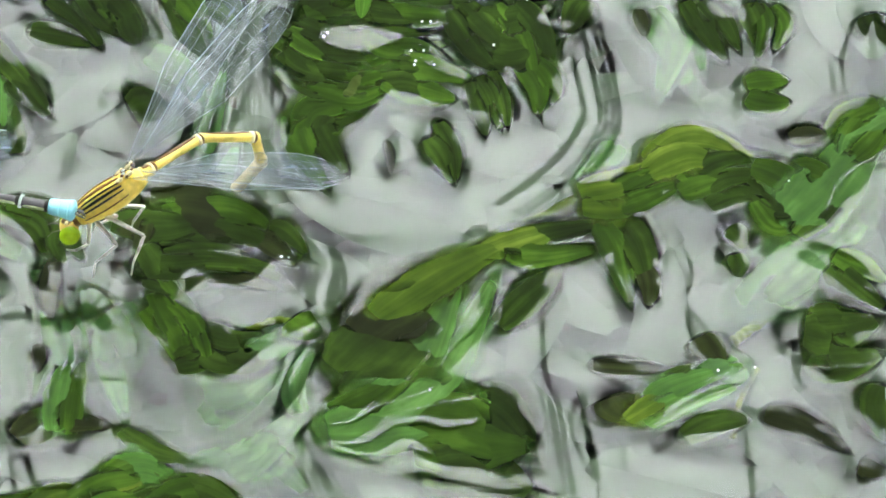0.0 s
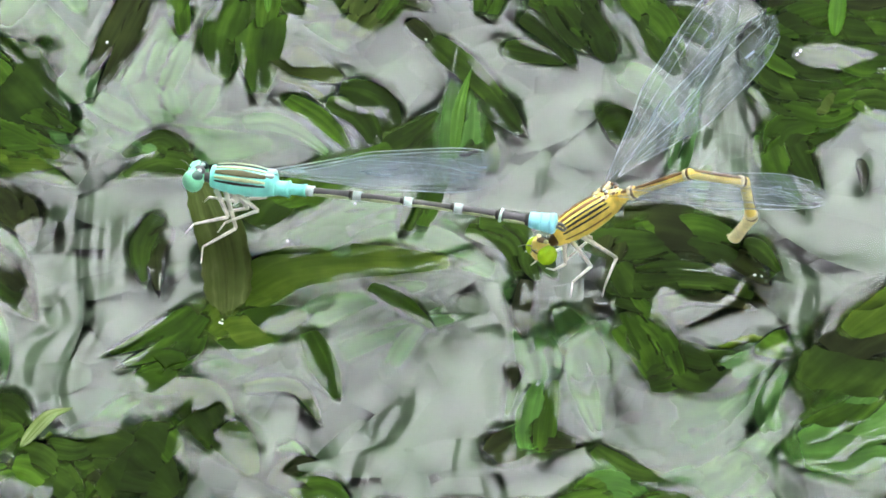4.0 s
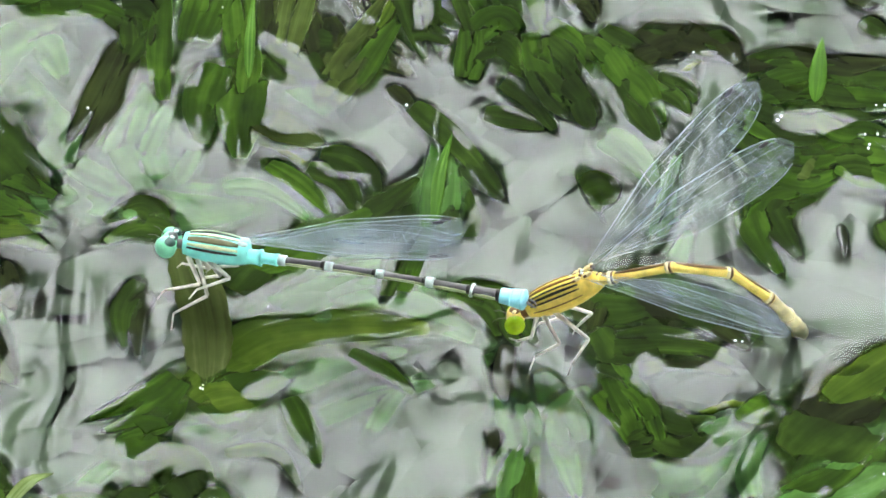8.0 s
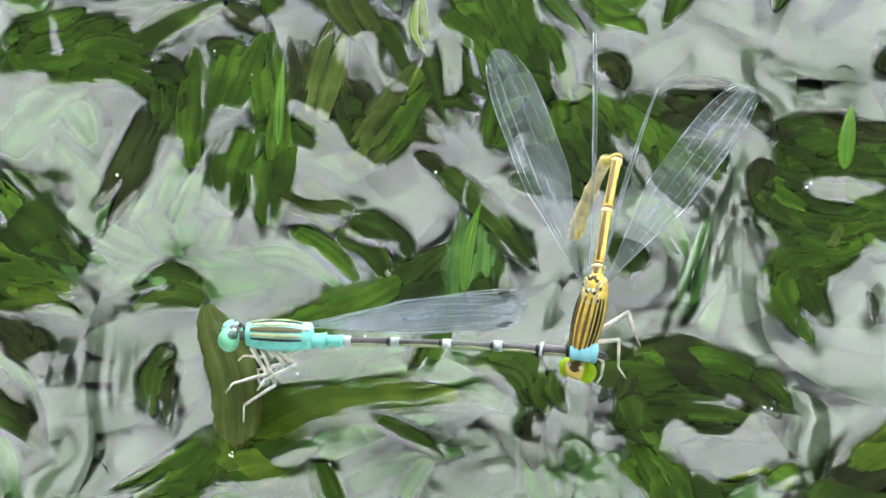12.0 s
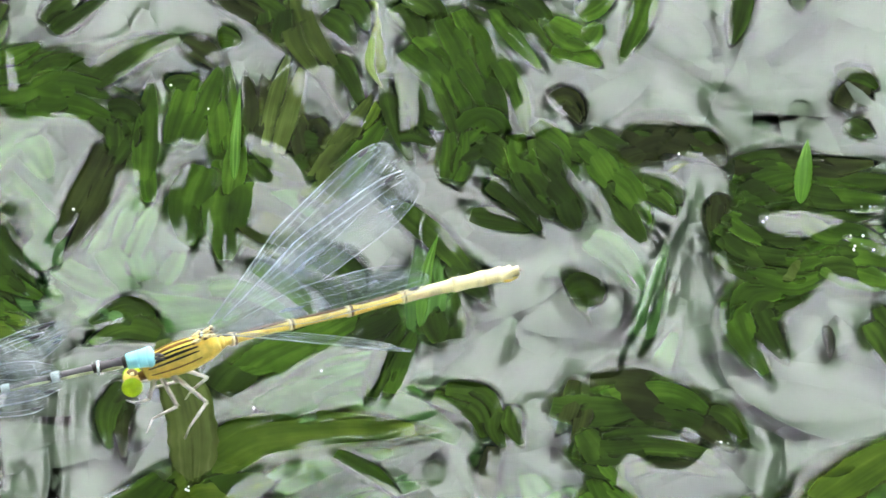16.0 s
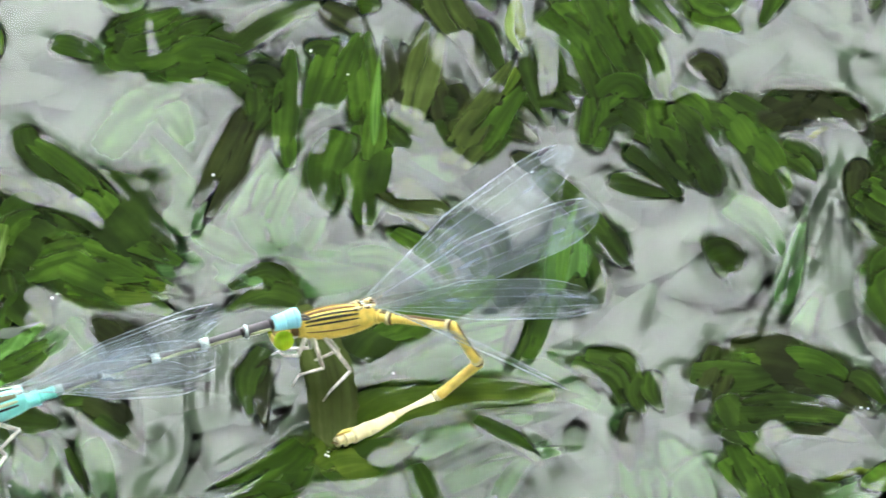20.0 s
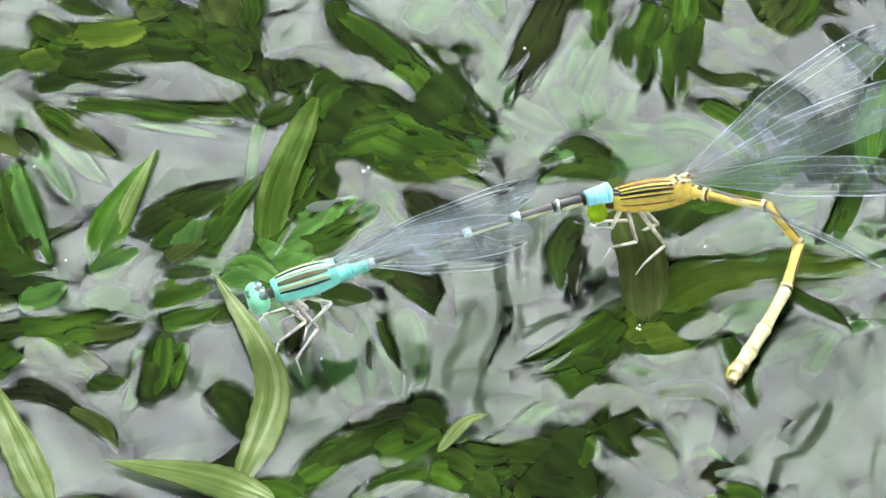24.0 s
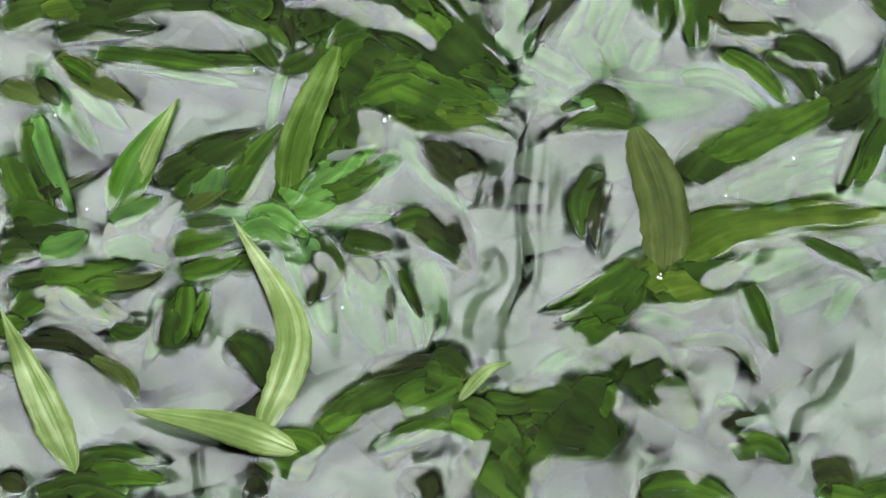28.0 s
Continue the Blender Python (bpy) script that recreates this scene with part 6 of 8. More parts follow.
film([(19.1, -10.6), (22.6, -11.4), (26.4, -10.3)], 1.87)
leaf("l", (8.5, -12.3), (9.5, -16.8), (8.4, -21.3), 2.9, "p")
leaf("l", (11.1, -13.4), (12.1, -19.1), (13.4, -24.6), 3.7, "p")
film([(11.1, -14.5), (11.7, -17.9), (12.7, -22.4)], 0.99)
film([(-8.7, -19.1), (-7.8, -21.3), (-5.2, -24.1)], 0.89)
film([(-22.7, -20.2), (-20.9, -21.3), (-18.4, -19.1)], 0.79)
film([(-16.7, -15.7), (-14.0, -16.2), (-10.5, -16.8)], 0.99)
film([(-31.9, -2.9), (-30.9, -7.5), (-31.6, -12.1)], 1.28)
film([(-1.6, 20.4), (1.1, 17.9), (2.9, 12.5)], 0.49)
film([(-11.6, 16.1), (-7.1, 14.3), (-0.7, 11.3)], 0.79)
film([(-17.3, 24.1), (-16.3, 22.2), (-17.2, 18.6)], 0.69)
film([(-22.1, 15.5), (-22.6, 17.9), (-22.2, 20.4)], 0.69)
film([(-9.4, 21.0), (-6.2, 17.9), (-2.5, 15.5)], 1.18)
film([(0.2, 34.6), (0.7, 30.9), (1.1, 25.9)], 1.09)
film([(-64.4, -14.1), (-62.0, -16.4), (-59.8, -15.2)], 0.79)
film([(-43.2, -10.7), (-41.6, -15.2), (-41.4, -20.9)], 1.18)
film([(-39.6, -11.2), (-38.1, -15.2), (-37.5, -19.7)], 0.99)
film([(-36.1, -9.5), (-34.2, -12.9), (-33.6, -18.0)], 0.89)
film([(-59.8, -9.5), (-57.6, -8.9), (-55.4, -7.2)], 1.28)
film([(-17.7, -20.8), (-13.8, -18.0), (-8.5, -18.5)], 1.28)
film([(-15.4, -24.1), (-10.2, -23.6), (-5.8, -25.2)], 1.09)
film([(-43.0, -33.0), (-39.7, -29.7), (-36.8, -26.4)], 0.89)
film([(-36.1, -31.9), (-33.6, -29.7), (-30.1, -28.6)], 1.09)
film([(-16.2, -29.1), (-14.5, -29.7), (-13.1, -32.4)], 1.18)
film([(-65.5, 8.7), (-63.5, 5.7), (-61.0, 2.1)], 0.79)
film([(-40.2, 2.1), (-37.4, 0.4), (-33.1, -6.0)], 1.09)
leaf("f", (26.3, 21.0), (32.4, 20.6), (39.5, 19.8), 3.2, "k")
leaf("f", (18.1, 22.8), (22.0, 24.5), (26.8, 21.9), 3.7, "k")
film([(22.4, 21.6), (23.3, 22.2), (24.2, 21.6)], 0.49)
leaf("f", (36.4, 27.4), (37.8, 29.6), (39.3, 30.9), 2.4, "k")
leaf("f", (12.6, 28.1), (14.2, 28.7), (15.6, 26.2), 2.0, "k")
crease([(31.5, 26.2), (32.5, 28.7), (34.1, 28.1), (34.5, 25.9), (32.8, 25.6)], 0.22)
crease([(24.2, 30.6), (27.2, 29.0), (31.8, 27.8), (35.5, 28.7)], 0.26)
crease([(9.6, 26.2), (11.4, 23.1), (15.5, 23.1)], 0.22)
crease([(27.5, 23.1), (32.5, 23.7), (38.9, 22.8)], 0.20)
crease([(27.1, 25.0), (31.7, 25.6), (39.0, 24.4)], 0.18)
crease([(22.7, 15.2), (21.2, 8.0), (18.3, 1.5), (17.8, -2.0)], 0.50)
crease([(24.6, 11.0), (25.1, 3.9), (26.4, 0.3)], 0.22)
crease([(25.5, 11.0), (26.0, 3.9), (27.2, -0.3)], 0.20)
crease([(27.6, -3.7), (30.2, -6.1), (38.1, -6.1)], 0.22)
crease([(11.2, 3.9), (12.9, 1.5), (17.4, 2.7), (18.9, 6.8), (16.7, 10.4)], 0.22)
crease([(10.3, 5.6), (8.9, 2.7), (8.4, -0.3)], 0.30)
crease([(4.0, 11.0), (6.2, 6.8), (8.0, 5.6)], 0.24)
crease([(-7.3, -9.7), (-5.5, -12.6), (-1.9, -15.7), (1.2, -15.4), (1.8, -13.1)], 0.26)
crease([(2.5, -9.7), (3.4, -11.1), (4.0, -10.0), (3.4, -9.0), (2.6, -9.7)], 0.16)
crease([(-20.1, 10.8), (-17.8, 7.2), (-12.8, 4.8), (-8.7, 3.6)], 0.24)
crease([(12.5, 6.6), (15.1, 4.2), (18.3, 6.0), (18.4, 9.0), (16.1, 10.8)], 0.22)
crease([(-36.2, 16.5), (-31.9, 11.6), (-28.7, 9.2), (-26.9, 8.6)], 0.26)
crease([(-31.2, 16.5), (-30.2, 12.8), (-28.2, 9.8)], 0.22)
leaf("m", (-46.1, -5.4), (-43.7, -3.6), (-39.2, 0.7), 4.4, "w")
leaf("m", (-46.4, -4.8), (-42.5, -1.9), (-40.0, 2.2), 3.0, "w")
leaf("m", (-41.9, 5.8), (-40.0, 2.2), (-38.1, 0.4), 3.4, "d")
leaf("m", (-54.6, -2.5), (-51.1, 0.5), (-47.7, 2.8), 2.6, "d")
leaf("m", (-53.0, -6.0), (-51.9, -2.5), (-51.4, 1.0), 1.9, "w")
leaf("m", (-50.6, -5.4), (-49.2, -1.9), (-47.1, 1.6), 2.5, "g")
leaf("m", (-43.0, 10.5), (-40.2, 8.7), (-37.8, 5.2), 5.3, "d")
leaf("m", (-37.8, 16.6), (-33.1, 11.7), (-28.3, 5.2), 7.0, "d")
leaf("m", (-38.3, 5.2), (-33.7, 4.9), (-28.3, 4.9), 2.7, "y")
leaf("m", (-40.5, 14.1), (-36.7, 9.9), (-32.9, 5.8), 5.3, "d")
leaf("m", (-43.6, -7.7), (-42.0, -11.7), (-42.8, -15.1), 2.0, "d")
leaf("m", (-36.0, -6.0), (-33.3, -7.7), (-30.9, -11.7), 2.9, "k")
leaf("m", (-32.7, 1.0), (-31.9, -1.9), (-32.5, -3.6), 2.1, "k")
leaf("m", (-66.0, -12.9), (-61.6, -12.6), (-56.8, -10.6), 2.9, "g")
leaf("m", (-65.0, -14.6), (-61.4, -15.2), (-56.8, -16.9), 2.3, "o")
leaf("m", (-54.4, -20.2), (-53.6, -16.3), (-53.1, -12.9), 2.3, "d")
leaf("m", (-49.3, -18.0), (-47.8, -20.2), (-46.3, -23.0), 2.3, "k")
leaf("m", (-65.6, -18.3), (-61.1, -19.1), (-56.4, -24.7), 1.5, "k")
film([(-62.8, 12.4), (-61.0, 12.7), (-58.0, 12.3)], 0.39)
film([(-56.0, 14.2), (-53.3, 14.2), (-49.5, 11.7)], 1.09)
film([(-46.1, 16.6), (-42.4, 16.0), (-35.8, 12.3)], 1.38)
film([(-61.7, 9.3), (-55.7, 8.1), (-49.2, 7.0)], 0.99)
film([(-66.8, 10.6), (-63.2, 5.8), (-59.8, 1.6)], 0.99)
film([(-48.7, 6.4), (-47.4, 7.2), (-46.3, 8.1)], 0.49)
film([(-60.9, -8.9), (-57.7, -9.4), (-55.2, -7.1)], 1.48)
film([(-40.0, 4.0), (-37.2, 0.4), (-33.4, -6.0)], 1.28)
leaf("l", (-38.2, 3.4), (-34.4, -1.9), (-30.6, -7.7), 2.8, "p")
leaf("l", (-46.3, -5.4), (-41.4, -6.5), (-36.1, -4.2), 2.7, "p")
leaf("l", (-45.9, 12.9), (-47.3, 5.2), (-47.3, -4.8), 1.4, "p")
crease([(-55.7, 1.6), (-52.2, 2.8), (-49.6, 5.2)], 0.20)
crease([(-54.8, 1.0), (-51.7, 1.9), (-49.1, 4.5)], 0.20)
crease([(-65.1, 5.8), (-63.0, 1.6), (-63.2, -1.9)], 0.22)
leaf("h", (14.1, -2.0), (20.3, -2.9), (27.1, -6.6), 4.6, "k")
leaf("h", (14.5, -5.7), (16.6, -9.8), (17.4, -15.5), 2.6, "d")
leaf("h", (18.0, -8.1), (22.0, -8.3), (25.9, -8.9), 1.7, "d")
film([(18.8, -11.5), (22.3, -11.5), (26.3, -10.3)], 1.18)
leaf("l", (-12.0, -13.6), (-5.8, -9.9), (2.6, -7.4), 4.2, "p")
leaf("l", (-9.3, -17.0), (-3.2, -13.4), (4.4, -10.8), 3.2, "p")
leaf("l", (-3.6, -18.2), (-1.4, -13.6), (1.3, -9.9), 2.4, "p")
film([(-12.0, -13.1), (-8.5, -11.7), (-4.9, -12.5)], 1.09)
film([(-5.8, -15.9), (-2.3, -14.8), (2.1, -12.5)], 0.99)
film([(4.8, -8.5), (7.0, -11.9), (8.3, -16.5)], 0.99)
leaf("l", (9.2, -18.7), (12.3, -14.2), (15.0, -11.0), 3.7, "p")
leaf("l", (16.4, -29.8), (20.8, -27.6), (26.1, -25.1), 3.9, "p")
film([(14.4, -21.8), (17.8, -24.8), (22.2, -25.7)], 1.18)
film([(4.4, -18.7), (6.2, -15.9), (7.1, -13.0)], 1.09)
film([(10.1, -13.6), (12.3, -17.0), (14.9, -20.9)], 1.09)
film([(21.0, -20.9), (24.6, -18.1), (28.2, -15.3)], 1.28)

# ---- water, bed and banks ----
def build_pond():
    xs, ys = spread(-72, 78, 0.105, 40000), spread(-37, 44, 0.125, 40000)
    tagged(sheet("water", xs, ys, water_heights(xs, ys), WATER), "still pond water dented by the weed, reflecting a grey sky", "water", kind="structure")
    gx, gy = spread(-200, 200, 20, 60000), spread(-200, 200, 20, 60000)
    mx, my = np.meshgrid(gx, gy)
    far = np.hypot(mx, my)
    z = np.where(far < 2500, -60 + 8 * np.sin(mx / 60) * np.cos(my / 45), -60 + (far - 2500) * 0.12)
    tagged(sheet("ground", gx, gy, z, MUD), "dark muddy pond bed and banks", "ground", kind="structure")


def deep_weed():
    rnd = random.Random(8)
    verts, faces = [], []
    for _ in range(2600):
        x, y, z = rnd.uniform(-78, 80), rnd.uniform(-42, 50), -1.2 - 11 * rnd.random() ** 2
        a, tip, w, n = rnd.uniform(0, math.tau), rnd.uniform(8, 20), rnd.uniform(1.2, 3.2), 8
        dx, dy, lift = math.cos(a), math.sin(a), rnd.uniform(-0.25, 0.1)
        b = len(verts)
        for i in range(n + 1):
            s = i / n
            h = w * max(0.06, math.sin(math.pi * min(1, s * 0.93 + 0.05)) ** 0.7)
            for v in (-1, 0, 1):
                verts.append(((x + dx * s * tip - dy * v * h) * MM, (y + dy * s * tip + dx * v * h) * MM, (z + lift * s * tip - 0.3 * h * v * v) * MM))
        for i in range(n):
            for k in (0, 1):
                q = b + i * 3 + k
                faces.append((q, q + 3, q + 4, q + 1))
    me = bpy.data.meshes.new("deep_weed")
    me.from_pydata(verts, [], faces)
    for f in me.polygons:
        f.use_smooth = True
    me.materials.append(WEED)
    tagged(new("deep_weed", me), "dark tangle of sunken pondweed below the surface", "pondweed", kind="stuff")


def crown_mesh(seed, wide, high, count, size):
    rnd = random.Random(seed)
    verts, faces = [], []
    for _ in range(count):
        while True:
            p = Vector((rnd.uniform(-1, 1), rnd.uniform(-1, 1), rnd.uniform(-1, 1)))
            if 0.25 < p.length < 1 + 0.18 * noise.noise(p * 3 + Vector((seed, 0, 0))):
                break
        c = Vector((p.x * wide, p.y * wide, p.z * high))
        m = Euler([rnd.uniform(0, 6.3) for _ in range(3)]).to_matrix()
        b, s = len(verts), size * rnd.uniform(0.6, 1.3)
        verts += [tuple(c + m @ Vector(q) * s) for q in ((-1, 0, 0), (0, -0.45, 0.08), (1.1, 0, 0), (0, 0.45, 0.08))]
        faces.append((b, b + 1, b + 2, b + 3))
    me = bpy.data.meshes.new("crown")
    me.from_pydata(verts, [], faces)
    me.materials.append(CANOPY)
    return me


def tree(x, y, tall, crown, wide, high, lean=(0, 0)):
    """A bank tree added out of view for dark reflections: tapered trunk with limbs and a leafy crown."""
    ob = tagged(new("added_bank_tree"), "dark leafy tree added out of view to darken the water's reflections", "tree", "trees round the pond")
    ground = -0.06 + max(0, (math.hypot(x, y) - 2.5) * 0.12)
    ob.location = (x, y, ground)
    top = Vector((lean[0], lean[1], tall))
    rnd = random.Random(int(x * 77 + y * 31))
    line = arc([(0, 0, -0.05), (0.08, 0.05, tall * 0.4), top * 0.8, top], 12)
    bm = tube(line, [0.13 * (1 - 0.8 * i / 12) for i in range(13)], 8)
    for i in range(6):
        p, a = line[5 + i], rnd.uniform(0, 6.3)
        q = p + Vector((math.cos(a), math.sin(a), 0.6)) * wide * 0.6
        tube(arc([p, (p + q) / 2 + Vector((0, 0, 0.1)), q], 5), [0.05 * (1 - 0.15 * k) for k in range(6)], 6, bm)
    part("trunk", bm, BARK, ob)
    c = new("crown", crown)
    c.parent, c.location, c.scale = ob, top, (wide, wide, high)


def overhang(a, b, c, thick, twigs, seed):
    """A bare bough added out of view over the pond, mirrored as thin dark lines."""
    ob = tagged(new("unseen_bough"), "bare dark bough added out of view to draw lines in the reflections", "branch", "boughs over the pond")
    ob.location = a
    o, rnd = Vector(a), random.Random(seed)
    line = arc([a, b, c], 14)
    part("bough", tube([p - o for p in line], [thick * (1 - 0.75 * i / 14) for i in range(15)], 6), BARK, ob)
    for i in range(twigs):
        p = line[rnd.randrange(3, 14)] - o
        d = Vector((rnd.uniform(-1, 1), rnd.uniform(-1, 1), rnd.uniform(-0.4, 0.8))) * rnd.uniform(0.25, 0.7)
        part("twig", tube(arc([p, p + d * 0.5 + Vector((0, 0, 0.06)), p + d], 5), [thick * 0.3 * (1 - 0.15 * k) for k in range(6)], 5), BARK, ob)


def twig_spray(a, b, count, seed):
    """A thin branch with crooked twigs that fork."""
    ob = tagged(new("hanging_branch"), "thin bare branch with fine crooked twigs over the pond", "branch", "boughs over the pond")
    ob.location = a
    o, rnd = Vector(a), random.Random(seed)
    line = arc([a, Vector(a).lerp(Vector(b), 0.5) + Vector((rnd.uniform(-0.1, 0.1), 0, rnd.uniform(-0.15, 0.15))), b], 16)
    part("branch", tube([p - o for p in line], [0.008 * (1 - 0.05 * i) for i in range(17)], 6), BARK, ob)
    for _ in range(count):
        p = line[rnd.randrange(1, 17)] - o
        d = Vector((rnd.uniform(-1, 1), rnd.uniform(-0.4, 0.4), rnd.uniform(-1, 1))).normalized() * 0.12
        pts, bm = [p], None
        for _ in range(rnd.randrange(3, 6)):
            d = (d + Vector((rnd.uniform(-0.06, 0.06), 0, rnd.uniform(-0.06, 0.06)))).normalized() * 0.12
            pts.append(pts[-1] + d)
        thick = rnd.uniform(0.0012, 0.003)
        bm = tube(arc(pts, 10), [thick * (1 - 0.07 * i) for i in range(11)], 5)
        q = pts[2]
        e = Vector((-d.z, d.y, d.x)) * rnd.choice((-1, 1)) + d
        tube(arc([q, q + e * 0.8, q + e * 1.5 + d * 0.6], 5), [thick * 0.6] * 6, 4, bm)
        part("twig", bm, BARK, ob)


def build_banks():
    crowns = [crown_mesh(s, 1, 1, 6000, 0.125) for s in (1, 2, 3)]
    # ring of unseen trees, added so that sloping water mirrors something dark
    rnd = random.Random(2)
    for i in range(24):
        a = math.tau * (i + rnd.uniform(-0.25, 0.25)) / 24
        x, y = 6.4 * math.cos(a), 6.4 * math.sin(a)
        tall = 1.2 if math.sin(a) > 0.86 else 4.2
        tree(x, y, tall * rnd.uniform(0.95, 1.05), crowns[i % 3], 1.4, 1.3 if tall < 2 else 3.6)
    # more unseen crowns, added overhead to darken what steep water mirrors
    for x, y in ((-2.6, -2.0), (0.2, -2.6), (2.7, -1.9), (-4.4, -0.6), (4.4, -0.4), (-4.6, 1.6), (4.6, 1.8), (-1.2, -1.6), (1.5, -1.7), (-4.9, 3.4), (5.0, 3.5), (0.1, -1.2)):
        tree(x, y, 4.0, crowns[int(x + 9) % 3], 1.6, 1.2, (-x * 0.2, 0.4))
    # tall bare trunks at both sides of the gap, and heavy boughs across it, added to stripe the reflections
    for k, (deg, far, thick) in enumerate(((-45, 5.0, 0.36), (-34, 5.4, 0.30), (-24.5, 4.9, 0.24), (-16.5, 5.6, 0.17),
                                           (15.5, 5.5, 0.17), (23, 5.0, 0.22), (33, 5.4, 0.30), (44, 5.0, 0.36))):
        x, y = math.sin(radians(deg)) * far, math.cos(radians(deg)) * far
        overhang((x, y, 0.1), (x * 1.02, y, 5.0), (x * 0.98, y * 1.02, 14.0), thick, 1, k)
    # fine bare twigs hanging across the gap
    for k, (x, y, z, dx, dz) in enumerate(((-2.4, 3.6, 4.2, 2.0, 0.5), (2.3, 3.9, 5.2, -1.9, 0.3), (-1.9, 3.2, 5.0, 1.8, -0.6), (1.7, 3.6, 3.5, -1.8, 0.4),
                                           (-1.6, 4.2, 6.2, 2.6, -0.7), (0.4, 4.0, 6.4, -0.7, -1.9), (-0.9, 4.4, 3.6, 0.9, 1.4))):
        twig_spray((x, y, z), (x + dx, y + 0.3, z + dz), 18, 40 + k)
    for k, (y, z, thick) in enumerate(((5.2, 3.25, 0.24), (2.1, 6.3, 0.24), (1.1, 6.2, 0.28), (0.1, 5.9, 0.3))):
        overhang((-4.8, y - 0.2, z - 0.1), (-0.4, y, z + 0.05), (5.6, y - 0.1, z - 0.05), thick, 2, 20 + k)



# ---- the two damselflies ----
def skin(name, colour, rough=0.35, dark=0.72, scale=900):
    m, n, l, p = nodes_of(name)
    a = tuple(v * dark for v in colour)
    l.new(ramp(n, l, grain(n, l, scale, 4), (0.35, a), (0.6, colour)), p.inputs["Base Color"])
    p.inputs["Roughness"].default_value, p.inputs["Specular IOR Level"].default_value = rough, 0.25
    return m


def wing_material(name, tint, cover):
    m, n, l, p = nodes_of(name)
    tr, mix, add = n.new("ShaderNodeBsdfTransparent"), n.new("ShaderNodeMixShader"), n.new("ShaderNodeMath")
    p.inputs["Base Color"].default_value = (*tint, 1)
    p.inputs["Roughness"].default_value = 0.3
    # milky streaks along the blade: the sky's sheen and glints painted as cover
    add.operation = "MULTIPLY"
    l.new(ramp(n, l, grain(n, l, 1.0, 4, "Object", (170, 900, 1)), (0.38, (0.25, 0.25, 0.25)), (0.62, (1, 1, 1)), (0.78, (2.4, 2.4, 2.4))), add.inputs[0])
    add.inputs[1].default_value = cover
    l.new(add.outputs[0], mix.inputs[0])
    l.new(tr.outputs[0], mix.inputs[1])
    l.new(p.outputs[0], mix.inputs[2])
    l.new(mix.outputs[0], n["Material Output"].inputs[0])
    return m


AQUA = skin("aqua_cuticle", (0.32, 0.95, 0.88), dark=0.86, scale=1200)
MINT = skin("mint_cuticle", (0.30, 0.80, 0.52))
SKYBLUE = skin("sky_blue_cuticle", (0.36, 0.82, 0.98), dark=0.92)
PALE = skin("whitish_cuticle", (0.72, 0.84, 0.84))
BLACK = skin("black_cuticle", (0.018, 0.016, 0.014), 0.3)
SLATE = skin("slate_cuticle", (0.12, 0.11, 0.12), 0.35)
LEMON = skin("lemon_cuticle", (0.62, 0.70, 0.42))
OCHRE = skin("ochre_cuticle", (0.95, 0.70, 0.15), dark=0.74, scale=1300)
AMBER = skin("amber_cuticle", (0.97, 0.74, 0.19))
DUSK = skin("dusky_eye_cap", (0.10, 0.17, 0.15), 0.2, 0.4, 1600)
RUST = skin("rust_cuticle", (0.22, 0.10, 0.03))
OLIVE = skin("olive_cuticle", (0.15, 0.14, 0.075))
BROWN = skin("brown_cuticle", (0.16, 0.085, 0.03))
CREAM = skin("cream_cuticle", (0.95, 0.82, 0.48))
LIME = skin("lime_eye", (0.50, 0.72, 0.02), 0.25)
IVORY = skin("ivory_leg", (0.84, 0.79, 0.72), 0.4, 0.6, 1500)
WING = wing_material("wing_membrane", (0.60, 0.68, 0.78), 0.2)
VEIN = skin("wing_vein", (0.46, 0.51, 0.55), 0.3)


def mmv(*p):
    return Vector(p) * MM


def body_tube(points, radii, flat=1.0, sides=14):
    return tube([mmv(*p) for p in points], [r * MM for r in radii], sides, None, flat)


def band(x0, x1, mid, radius, angle, width, name, material, parent, steps=10, tall=1.0):
    """A narrow strip laid along a rounded body, at an angle round it (0: on top)."""
    bm = bmesh.new()
    rows = []
    for i in range(steps + 1):
        x = x0 + (x1 - x0) * i / steps
        r, z = radius(x), mid(x)
        taper = width * (0.35 + 0.65 * math.sin(math.pi * (0.1 + 0.8 * i / steps)))
        row = []
        for k in (-1, -0.5, 0, 0.5, 1):
            w = radians(angle) + taper * k / max(r, 0.2)
            for lift in (0.05, -0.06):
                row.append(bm.verts.new(mmv(x, (r + lift) * math.sin(w), z + tall * (r + lift) * math.cos(w))))
        rows.append(row)
    for a, b in zip(rows, rows[1:]):
        for k in range(4):
            bm.faces.new((a[2 * k], a[2 * k + 2], b[2 * k + 2], b[2 * k]))
            bm.faces.new((a[2 * k + 1], b[2 * k + 1], b[2 * k + 3], a[2 * k + 3]))
        for k in (0, 8):
            bm.faces.new((a[k], a[k + 1], b[k + 1], b[k]))
    for row in (rows[0], rows[-1]):
        for k in range(4):
            bm.faces.new((row[2 * k], row[2 * k + 1], row[2 * k + 3], row[2 * k + 2]))
    return part(name, bm, material, parent)


def wing_half(s):
    """Half width of the blade, front and rear, along its length."""
    stalk = min(1, max(0, (s - 0.06) / 0.4))
    end = (1 - max(0, (s - 0.72) / 0.28) ** 2.4) ** 0.5 if s < 1 else 0
    return 0.05 + 0.62 * stalk ** 0.8 * end + 0.3 * stalk ** 2 * end, 0.05 + 1.25 * stalk ** 1.1 * end


